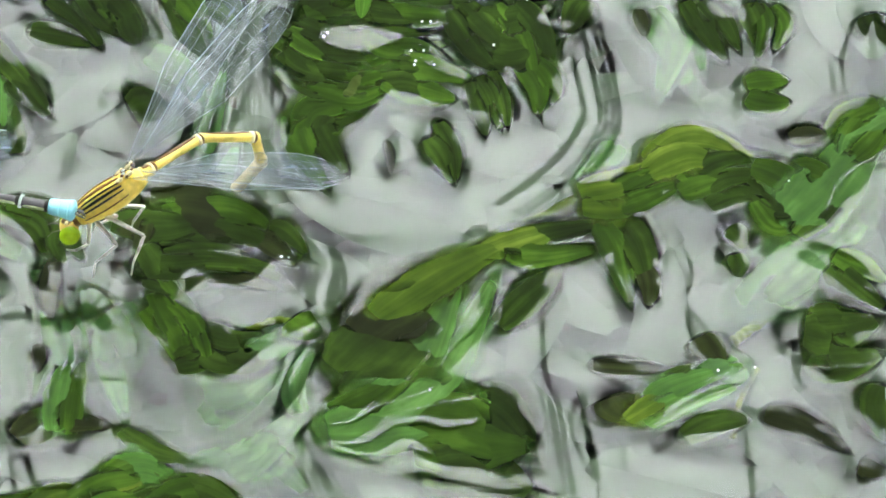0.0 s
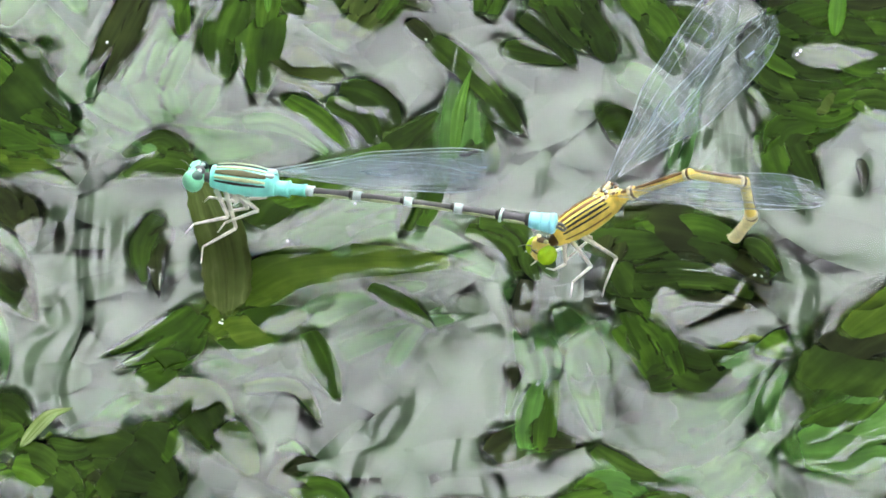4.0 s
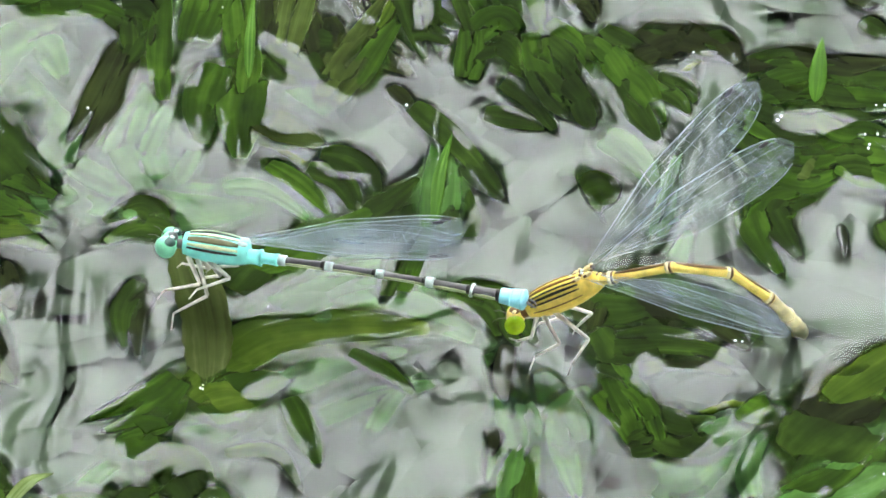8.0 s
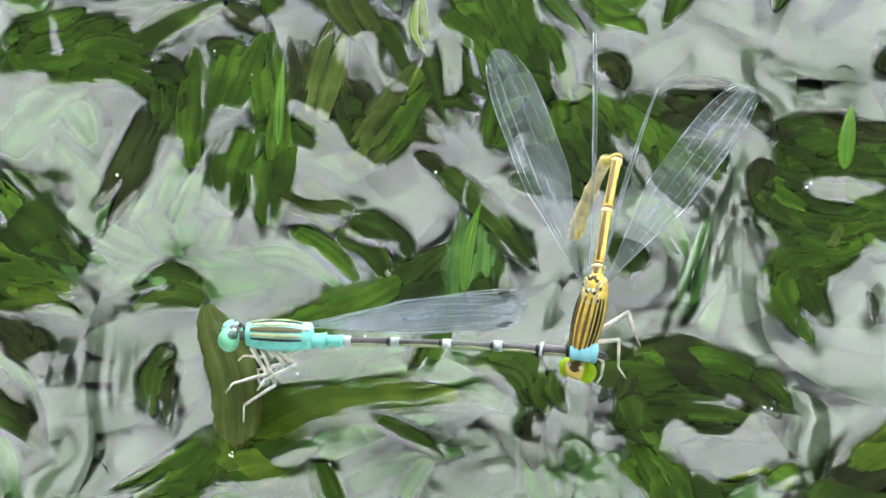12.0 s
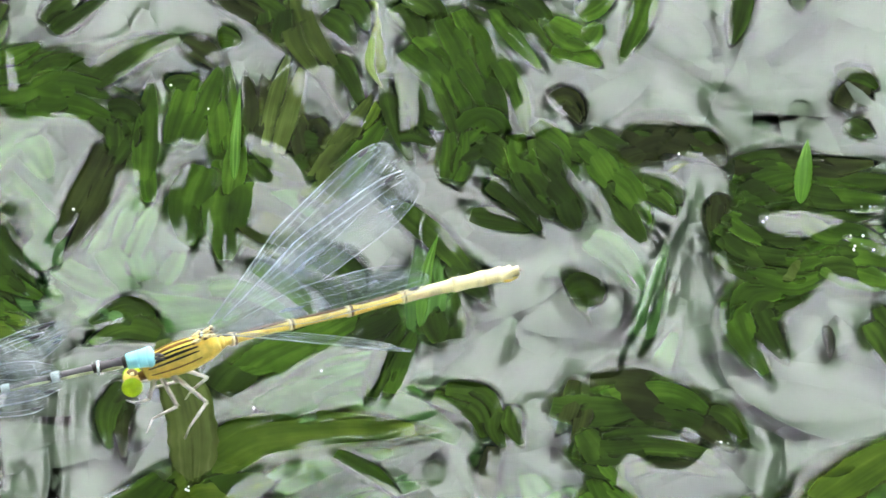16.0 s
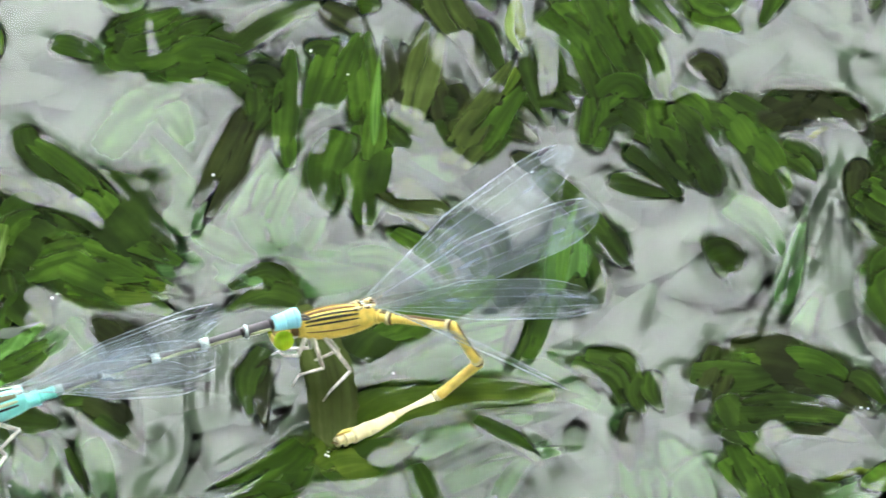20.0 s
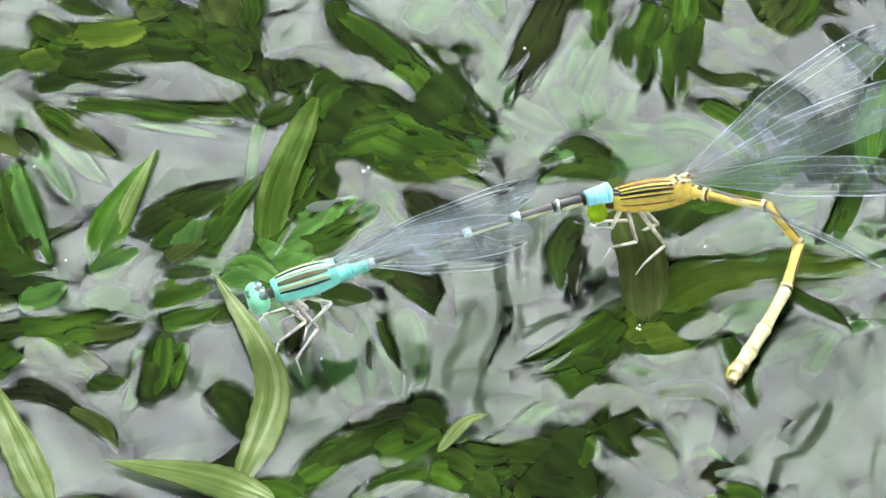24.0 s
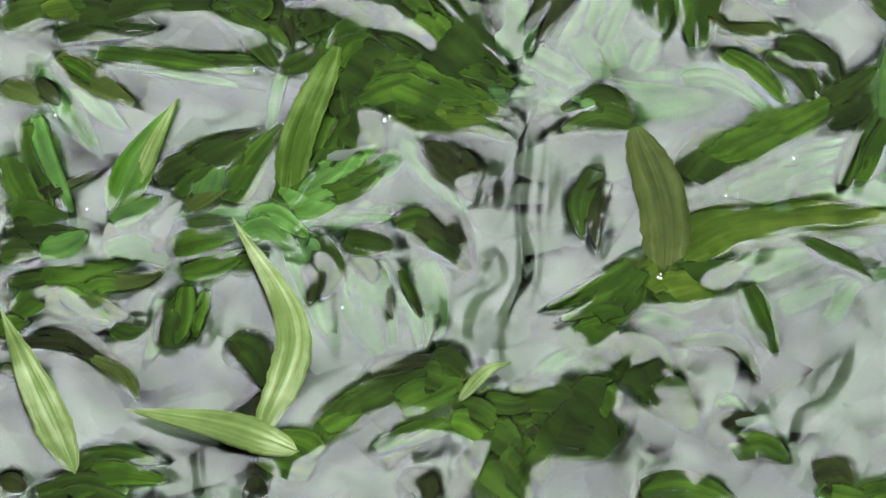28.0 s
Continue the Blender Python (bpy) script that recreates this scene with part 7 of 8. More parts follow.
def wing(parent, root, long, wide, material=None):
    """A clear blade along +X in its own space, with its veins and end spot."""
    bm, n = bmesh.new(), 30
    rows = []
    for i in range(n + 1):
        s = i / n
        f, b = wing_half(s)
        sag = 0.25 * math.sin(s * 3)
        rows.append([[bm.verts.new(mmv(s * long, v * wide, sag + 0.10 * math.sin(v * 9) + u)) for v in (f, f * 0.4, -b * 0.4, -b)] for u in (0.012, -0.012)])
    for p, q in zip(rows, rows[1:]):
        for side in (0, 1):
            for k in range(3):
                bm.faces.new((p[side][k], q[side][k], q[side][k + 1], p[side][k + 1]))
        for k in (0, 3):
            bm.faces.new((p[0][k], q[0][k], q[1][k], p[1][k]))
    ob = part("wing", bm, material or WING, parent)
    lines = bmesh.new()
    for share, thick in ((1.0, 0.028), (0.72, 0.007), (0.3, 0.007), (-0.25, 0.005), (-0.6, 0.005), (-1.0, 0.010)):
        pts = []
        for i in range(1, 20):
            s = i / 20
            f, b = wing_half(s)
            v = share * f if share > 0 else -share * -b
            pts.append(mmv(s * long, v * wide, 0.25 * math.sin(s * 3) + 0.03))
        tube(pts, [thick * MM] * len(pts), 4, lines)
    for i in range(18):
        s = 0.16 + 0.8 * i / 18
        f, b = wing_half(s)
        sag = 0.25 * math.sin(s * 3) + 0.03
        tube([mmv(s * long, f * wide, sag), mmv((s + 0.012) * long, 0, sag), mmv((s - 0.004) * long, -b * wide, sag)], [0.004 * MM] * 3, 3, lines)
    part("vein_net", lines, VEIN, ob)
    f, b = wing_half(0.9)
    part("wing_spot", ball(0.9 * long * MM, f * 0.82 * wide * MM, 0.28 * MM, 0.5 * MM, 0.16 * MM, 0.06 * MM, None, 2), SLATE, ob)
    ob.location = mmv(*root)
    return ob


def leg(parent, hip, knee, ankle, toe, material):
    bm = tube([mmv(*hip), mmv(*[(a + b) / 2 for a, b in zip(hip, knee)]), mmv(*knee)], [0.21 * MM, 0.18 * MM, 0.14 * MM], 7)
    tube([mmv(*knee), mmv(*[(a + b) / 2 for a, b in zip(knee, ankle)]), mmv(*ankle)], [0.14 * MM, 0.12 * MM, 0.09 * MM], 7, bm)
    tube([mmv(*ankle), mmv(*toe)], [0.07 * MM, 0.05 * MM], 6, bm)
    ob = part("leg", bm, material, parent)
    spines = bmesh.new()
    a, b = Vector(knee), Vector(ankle)
    for i in range(5):
        p = a.lerp(b, 0.15 + 0.16 * i)
        tube([p * MM, (p + Vector((-0.25, 0.1, -0.28))) * MM], [0.022 * MM, 0.008 * MM], 3, spines)
    part("bristles", spines, SLATE, ob)
    return ob


def damselfly_head(parent, x, z, face, eye, back, label):
    """A broad head with its two round eyes set well into it."""
    h = part("head", ball(x * MM, 0, z * MM, 0.70 * MM, 1.15 * MM, 0.82 * MM), face, parent, label)
    lime = eye is LIME
    for side in (1, -1):
        part("eye", ball((x - 0.08) * MM, side * 0.86 * MM, (z - (0.18 if lime else 0.02)) * MM, 0.82 * MM, 0.66 * MM, (0.80 if lime else 0.9) * MM), eye, h)
        if not lime:
            part("eye_cap", ball((x + 0.16) * MM, side * 0.9 * MM, (z + 0.44) * MM, 0.56 * MM, 0.5 * MM, 0.42 * MM), DUSK, h)
        part("feeler", tube([mmv(x - 0.5, side * 0.35, z + 0.4), mmv(x - 1.0, side * 0.6, z + 0.8), mmv(x - 1.5, side * 0.8, z + 0.85)], [0.05 * MM, 0.03 * MM, 0.015 * MM], 5), SLATE, h)
        part("pale_spot", ball((x + 0.36) * MM, side * 0.55 * MM, (z + 0.74) * MM, 0.2 * MM, 0.24 * MM, 0.12 * MM, None, 2), CREAM if lime else PALE, h)
    part("crown", ball((x + 0.14) * MM, 0, (z + 0.42) * MM, 0.52 * MM, 0.66 * MM, 0.44 * MM), back, h)
    part("jaw", ball((x - 0.5) * MM, 0, (z - 0.3) * MM, 0.42 * MM, 0.85 * MM, 0.5 * MM), face, h)
    part("brow", ball((x - 0.52) * MM, 0, (z + 0.16) * MM, 0.22 * MM, 0.6 * MM, 0.14 * MM, None, 2), back, h)
    part("neck", body_tube([(x + 0.5, 0, z), (x + 1.1, 0, z), (x + 1.6, 0, z + 0.05)], [0.34, 0.42, 0.7], 1, 10), back, parent)
    return h


def build_male():
    ob = tagged(new("male_damselfly"), "slender aqua-blue male damselfly with black stripes, clasping the female", "damselfly", "damselfly pair")
    damselfly_head(ob, 0.3, 0, MINT, MINT, SLATE, "mint green head with dark crown")
    rad = lambda x: 0.55 + 0.62 * max(0.0, math.sin(math.pi * min(1, max(0, (x - 1.0) / 6.2)))) ** 0.6
    mid = lambda x: 0.05 - 0.10 * (x - 3.9) / 3
    xs = [1.5 + 0.42 * i for i in range(13)]
    th = part("thorax", body_tube([(x, 0, mid(x)) for x in xs], [rad(x) for x in xs], 1.05, 18), AQUA, ob, "aqua thorax with black shoulder stripes")
    for a, w, m in ((0, 0.10, BLACK), (18, 0.13, LEMON), (-18, 0.13, LEMON), (42, 0.24, OLIVE), (-42, 0.24, OLIVE), (66, 0.14, LEMON), (-66, 0.14, LEMON), (82, 0.09, BLACK), (-82, 0.09, BLACK)):
        band(1.9, 5.9, mid, rad, a, w, "stripe", m, th, tall=1.05)
    for s in (1, -1):
        part("wing_hinge", ball(6.1 * MM, s * 0.45 * MM, 0.8 * MM, 0.5 * MM, 0.22 * MM, 0.2 * MM, None, 2), PALE, th)
    # abdomen: ten rings along a gently drooping line
    ends = [6.4, 7.6, 8.9, 12.6, 16.6, 20.5, 24.0, 26.3, 27.2, 27.9, 28.4]
    sag = lambda x: -0.35 - 0.55 * ((x - 6) / 22) ** 2 * 2 + 0.4 * (x - 6) / 22
    for i, (a, b) in enumerate(zip(ends, ends[1:])):
        thick = (0.62, 0.46, 0.31, 0.27, 0.27, 0.31, 0.40, 0.60, 0.69, 0.78)[i]
        col = (AQUA, AQUA, SLATE, SLATE, SLATE, SLATE, SLATE, SKYBLUE, SKYBLUE, SKYBLUE)[i]
        pts = [(a + (b - a) * k / 5, 0, sag(a + (b - a) * k / 5)) for k in range(6)]
        seg = part("abdomen_segment", body_tube(pts, [thick * f for f in (1.08, 0.97, 0.94, 0.95, 1.0, 1.1)] if i < 7 else [thick + 0.09 * k / 5 for k in range(6)] if i < 9 else [0.8, 0.82, 0.82, 0.78, 0.66, 0.4]), col, ob)
        if 2 <= i <= 6:
            for w in (118, -118):
                band(a + 0.3, b - 0.15, sag, lambda x: thick, w, 0.15, "belly_stripe", LEMON, seg, 5)
            part("pale_ring", body_tube([(a - 0.02, 0, sag(a)), (a + (0.62 if i < 6 else 0.18), 0, sag(a + 0.6))], [thick * 1.35] * 2), PALE, seg)
            part("dark_ring", body_tube([(b - 0.32, 0, sag(b)), (b - 0.05, 0, sag(b))], [thick * 1.18] * 2), BLACK, seg)
    for s in (1, -1):
        part("clasper", tube([mmv(28.2, s * 0.25, sag(28.2)), mmv(28.8, s * 0.35, sag(28.2) - 0.2), mmv(29.1, s * 0.15, sag(28.2) - 0.45)], [0.14 * MM, 0.12 * MM, 0.05 * MM], 6), SLATE, ob)
    wings = []
    for s in (1, -1):
        for root, long in ((5.5, 18.2), (6.4, 17.2)):
            wings.append((wing(ob, (root, s * 0.4, 0.9), long / 1.03, 1.45), s, root))
        leg(ob, (1.9, s * 0.5, -0.7), (3.1, s * 1.4, -2.5), (0.6, s * 2.4, -2.9), (0.1, s * 2.8, -3.5), IVORY)
        leg(ob, (2.7, s * 0.6, -0.8), (3.8, s * 1.8, -3.2), (1.5, s * 3.1, -4.4), (1.5, s * 3.7, -5.5), IVORY)
        leg(ob, (3.6, s * 0.6, -0.8), (5.4, s * 1.2, -1.8), (3.0, s * 2.0, -2.7), (2.5, s * 2.4, -3.4), IVORY)
    return ob, wings


SEGMENTS = (1.0, 1.2, 5.0, 5.0, 4.6, 3.9, 2.4, 1.5, 0.8, 0.6)


def build_female():
    """Origin at the wing roots, tail towards +X; returns the thing, its abdomen rings and its wings."""
    ob = tagged(new("female_damselfly"), "amber female damselfly with dark stripes and lime eyes, held by male", "damselfly", "damselfly pair")
    damselfly_head(ob, -7.0, -0.5, AMBER, LIME, BROWN, "amber head with lime green eyes")
    rad = lambda x: 0.5 + 0.72 * max(0.0, math.sin(math.pi * min(1, max(0, (x + 6.1) / 6.8)))) ** 0.6
    mid = lambda x: -0.45 - 0.04 * x
    xs = [-5.7 + 0.48 * i for i in range(14)]
    th = part("thorax", body_tube([(x, 0, mid(x)) for x in xs], [rad(x) for x in xs], 1.08, 18), OCHRE, ob, "ochre yellow thorax with black stripes")
    for a, w in ((13, 0.13), (-13, 0.13), (34, 0.07), (-34, 0.07), (50, 0.11), (-50, 0.11), (67, 0.08), (-67, 0.08), (96, 0.05), (-96, 0.05)):
        band(-5.2, -0.9, mid, rad, a, w, "stripe", RUST if abs(a) < 20 or abs(a) > 80 else BLACK, th, tall=1.08)
    for s in (1, -1):
        for x in (-0.9, 0.1):
            part("wing_hinge", ball(x * MM, s * 0.5 * MM, 0.62 * MM, 0.44 * MM, 0.22 * MM, 0.18 * MM, None, 2), CREAM, th)
            for k, (dx, dy, dz) in enumerate(((-0.45, 0.18, 0.2), (-0.15, 0.72, 0.0), (0.3, 0.62, 0.12), (0.55, 0.12, 0.1))):
                part("hinge_plate", ball((x + dx) * MM, s * dy * MM, (0.66 + dz * 0.5) * MM, 0.17 * MM, 0.13 * MM, 0.11 * MM, None, 2), (PALE, BROWN, CREAM, SLATE)[k], th)
            part("hinge_mark", ball((x + 0.4) * MM, s * 0.3 * MM, 0.72 * MM, 0.16 * MM, 0.2 * MM, 0.12 * MM, None, 2), BROWN, th)
    rings = []
    for i, long in enumerate(SEGMENTS):
        thick = (0.55, 0.45, 0.38, 0.38, 0.42, 0.50, 0.60, 0.62, 0.55, 0.38)[i]
        pts = [(long * (k / 5 * 1.04 - 0.02), 0, 0) for k in range(6)]
        seg = part("abdomen_segment", body_tube(pts, [thick * f for f in (1.06, 0.97, 0.94, 0.95, 1.0, 1.1)]), AMBER if i < 5 else CREAM, ob)
        if i < 5:
            band(0.15, long - 0.1, lambda x: 0, lambda x: thick, 0, 0.2 if i < 2 else 0.17, "back_stripe", BROWN, seg, 6)
        if 1 <= i < 5:
            part("dark_ring", body_tube([(long - 0.22, 0, 0), (long - 0.02, 0, 0)], [thick * 1.22] * 2), BROWN, seg)
            part("pale_ring", body_tube([(long - 0.52, 0, 0), (long - 0.24, 0, 0)], [thick * 1.26] * 2), CREAM, seg)
        if i == 8:
            part("egg_layer", body_tube([(-0.5, 0, -0.4), (0.6, 0, -0.62), (1.3, 0, -0.55)], [0.2, 0.2, 0.06], 1, 8), AMBER, seg)
        rings.append(seg)
    for s in (1, -1):
        part("tail_feeler", tube([mmv(0.5, s * 0.12, 0.05), mmv(0.95, s * 0.2, 0.05)], [0.1 * MM, 0.03 * MM], 5), BROWN, rings[-1])
    wings = []
    for s in (1, -1):
        for root, long in ((-0.6, 21.0), (0.5, 20.0)):
            wings.append((wing(ob, (root, s * 0.5, 0.6), long, 1.65), s, root))
        leg(ob, (-5.2, s * 0.4, -0.9), (-6.2, s * 1.5, -1.9), (-7.3, s * 1.7, -1.6), (-7.8, s * 1.6, -1.1), IVORY)
        leg(ob, (-4.7, s * 0.6, -1.0), (-4.4, s * 1.9, -3.2), (-6.5, s * 2.4, -3.1), (-7.3, s * 3.0, -3.7), IVORY)
        leg(ob, (-3.8, s * 0.7, -1.1), (-2.2, s * 1.9, -3.9), (-4.2, s * 2.7, -4.9), (-4.9, s * 3.0, -5.5), IVORY)
    return ob, rings, wings


MALE, MALE_WINGS = build_male()
FEMALE, RINGS, WINGS = build_female()

# seconds; head, wing roots, then the ends of the third, fourth and fifth ring and the tail tip (mm)
FEMALE_WAY = [
    (0.0, (8.6, -8.6, 5.4), (13.8, -7.6, 9.9), (19.2, -2.9, 9.4), (23.5, -1.2, 7.5), (24.2, 0.0, 3.1), (18.0, -1.8, -3.4)),
    (1.5, (8.0, -9.9, 6.0), (13.3, -5.7, 7.1), (19.3, -6.7, 10.9), (23.0, -5.5, 7.7), (23.1, -4.1, 3.4), (19.8, -2.0, -4.9)),
    (3.0, (8.8, -9.1, 5.8), (14.2, -4.8, 6.9), (20.2, -5.5, 10.7), (24.2, -4.4, 7.9), (24.2, -3.9, 3.4), (18.0, -1.9, -3.1)),
    (5.5, (8.6, -9.2, 5.7), (14.6, -5.9, 6.7), (20.6, -6.3, 10.6), (25.3, -5.2, 9.3), (27.3, -5.5, 5.2), (27.9, -4.6, -3.9)),
    (6.5, (8.3, -9.4, 5.7), (14.4, -7.6, 8.7), (20.2, -3.5, 9.3), (24.7, -2.2, 7.7), (27.3, -2.5, 3.9), (30.4, -4.2, -4.5)),
    (7.5, (8.2, -8.6, 4.8), (14.1, -8.0, 8.2), (20.2, -9.2, 11.7), (25.0, -8.6, 10.2), (28.2, -8.6, 6.9), (30.8, -5.3, -1.3)),
    (8.0, (8.2, -8.7, 4.9), (14.1, -8.1, 8.3), (20.4, -9.3, 11.5), (25.0, -8.5, 9.8), (28.2, -8.3, 6.4), (30.8, -5.0, -1.7)),
    (8.2, (8.7, -7.5, 5.0), (13.8, -6.6, 9.6), (18.0, -4.3, 14.8), (22.0, -1.3, 14.3), (25.1, -0.1, 11.1), (22.7, -0.8, 2.3)),
    (8.5, (8.7, -9.1, 5.4), (13.6, -7.9, 10.2), (18.4, -5.8, 15.2), (22.3, -2.9, 14.3), (23.6, -0.9, 10.5), (20.1, -0.9, 2.1)),
    (9.0, (8.6, -11.4, 6.4), (13.8, -8.4, 10.5), (18.3, -6.5, 16.1), (20.8, -2.8, 14.1), (21.3, -1.0, 10.1), (19.5, 1.7, 1.6)),
    (10.0, (9.3, -9.3, 5.6), (12.5, -6.4, 11.1), (17.1, -4.3, 16.5), (20.0, -0.8, 14.7), (20.8, 0.5, 10.5), (18.2, 0.3, 1.8)),
    (11.0, (10.7, -8.9, 5.1), (12.8, -6.2, 11.1), (15.4, -2.9, 17.0), (16.6, 1.6, 15.2), (16.2, 2.7, 10.9), (14.8, 4.2, 2.0)),
    (12.0, (10.6, -9.2, 6.2), (12.2, -5.0, 11.9), (13.2, 1.7, 13.5), (14.0, 6.5, 13.7), (13.2, 9.2, 10.3), (10.8, 8.4, 1.6)),
    (12.5, (10.7, -9.0, 6.1), (12.1, -4.6, 11.6), (12.7, 1.9, 14.0), (13.0, 6.8, 13.6), (12.2, 9.7, 10.3), (9.4, 10.2, 1.7)),
    (14.5, (10.3, -8.9, 6.2), (11.9, -2.5, 8.2), (12.6, 3.6, 11.6), (12.6, 8.6, 11.7), (10.7, 11.9, 9.3), (5.2, 13.6, 2.2)),
    (15.0, (10.4, -7.0, 4.5), (11.5, -5.2, 11.0), (12.0, 1.8, 12.6), (11.6, 6.9, 12.5), (9.2, 10.3, 10.6), (5.6, 13.1, 2.6)),
    (15.1, (11.0, -8.9, 9.9), (11.9, -2.1, 8.7), (13.8, 4.7, 9.2), (14.8, 9.5, 8.4), (13.6, 13.7, 7.0), (8.8, 6.7, 10.4)),
    (15.2, (-1.7, -14.4, 11.1), (2.6, -9.4, 9.8), (5.7, -3.7, 7.1), (7.4, -0.0, 4.3), (8.7, 2.7, 1.0), (10.0, -5.1, 5.8)),
    (15.3, (-6.4, -11.6, 9.4), (-2.0, -12.7, 14.8), (1.1, -7.5, 11.3), (3.3, -4.0, 8.6), (5.3, -1.2, 5.7), (7.2, 4.3, -1.3)),
    (15.4, (-9.5, 0.6, 8.0), (-5.7, -2.3, 13.0), (-1.3, 3.3, 11.6), (0.9, 6.5, 8.5), (2.4, 3.1, 11.1), (3.4, -5.6, 13.9)),
    (15.5, (-14.2, -2.1, 8.8), (-9.0, -2.9, 13.4), (-4.0, 1.5, 10.8), (-0.5, 4.2, 8.5), (2.6, 5.9, 5.7), (4.4, -2.0, 10.1)),
    (15.6, (-14.1, -5.3, 9.2), (-9.6, -6.9, 14.3), (-4.8, -2.2, 11.9), (-2.5, 1.1, 9.1), (0.4, 3.5, 6.6), (5.6, 8.0, 0.6)),
    (15.7, (-18.8, -5.7, 10.4), (-14.1, -0.9, 8.9), (-7.8, 1.9, 8.7), (-3.6, 4.3, 8.1), (0.4, 6.2, 7.5), (7.5, 10.9, 4.0)),
    (15.8, (-21.4, -7.5, 8.3), (-16.8, -10.1, 12.8), (-10.7, -6.5, 11.5), (-6.6, -3.8, 10.4), (-2.2, -2.4, 10.7), (6.6, -0.1, 9.5)),
    (16.0, (-20.5, -8.0, 8.8), (-14.3, -6.9, 11.6), (-7.9, -3.8, 10.4), (-3.3, -2.0, 9.9), (0.9, -0.1, 9.4), (9.8, 2.4, 9.6)),
    (16.4, (-18.7, -8.1, 8.6), (-13.3, -10.1, 12.7), (-6.6, -8.2, 11.2), (-2.0, -6.7, 10.0), (2.2, -5.3, 8.7), (11.5, -4.7, 9.3)),
    (16.6, (-19.2, -4.6, 5.8), (-13.4, -5.2, 9.6), (-5.9, -4.7, 11.9), (-1.3, -3.8, 11.0), (1.8, -2.5, 8.1), (3.7, 2.3, 0.6)),
    (16.7, (-19.8, -5.6, 7.4), (-14.0, -2.2, 6.6), (-6.4, -2.3, 8.2), (-2.0, -1.0, 7.1), (-1.4, -5.6, 8.0), (-5.0, -2.1, 0.5)),
    (17.0, (-19.9, -5.0, 6.4), (-13.9, -1.7, 5.5), (-6.7, -3.1, 6.6), (-3.9, -2.3, 2.5), (-6.3, -6.0, 3.4), (-16.3, -4.8, 1.3)),
    (19.0, (-19.7, -5.2, 6.8), (-12.8, -4.9, 9.2), (-6.0, -7.2, 10.9), (-3.8, -6.5, 6.6), (-8.0, -9.1, 5.2), (-15.4, -7.1, 0.6)),
    (20.0, (-19.7, -4.7, 6.3), (-13.1, -2.7, 6.0), (-6.4, -5.0, 7.4), (-4.4, -5.0, 2.9), (-8.2, -6.7, 0.1), (-15.7, -11.9, 1.6)),
    (21.5, (-19.7, -4.6, 6.0), (-12.7, -3.2, 6.5), (-6.0, -5.8, 7.2), (-4.7, -5.5, 2.4), (-7.6, -9.0, 2.2), (-15.9, -12.6, 1.6)),
    (22.5, (-19.7, -4.3, 5.6), (-12.7, -2.6, 5.8), (-6.1, -5.1, 6.4), (-5.0, -4.6, 1.5), (-7.8, -8.1, 1.0), (-15.2, -13.1, 2.0)),
    (23.2, (-19.7, -4.2, 5.6), (-12.7, -2.5, 5.7), (-6.2, -5.2, 6.6), (-4.4, -4.9, 1.9), (-6.6, -8.7, 1.1), (-12.7, -15.4, 1.9)),
    (23.8, (-19.7, -3.9, 5.4), (-12.7, -2.0, 5.0), (-6.2, -4.4, 5.8), (-3.9, -4.3, 1.2), (-5.1, -8.5, 0.5), (-8.8, -16.6, 2.2)),
    (24.5, (-19.5, -5.2, 7.1), (-12.6, -5.7, 9.2), (-6.2, -8.8, 11.2), (-3.4, -9.4, 7.4), (-3.8, -14.2, 7.7), (-5.2, -13.0, -1.2)),
    (24.8, (-19.6, -4.0, 5.6), (-12.7, -2.1, 5.0), (-6.3, -4.5, 6.4), (-3.3, -4.2, 2.2), (-1.8, -5.2, -2.1), (-0.7, -13.8, 0.7)),
    (24.9, (-32.4, -9.6, 8.8), (-26.9, -11.5, 12.7), (-19.9, -9.7, 12.1), (-15.1, -8.4, 11.9), (-10.7, -6.8, 11.1), (0.4, -4.0, 9.0)),
]
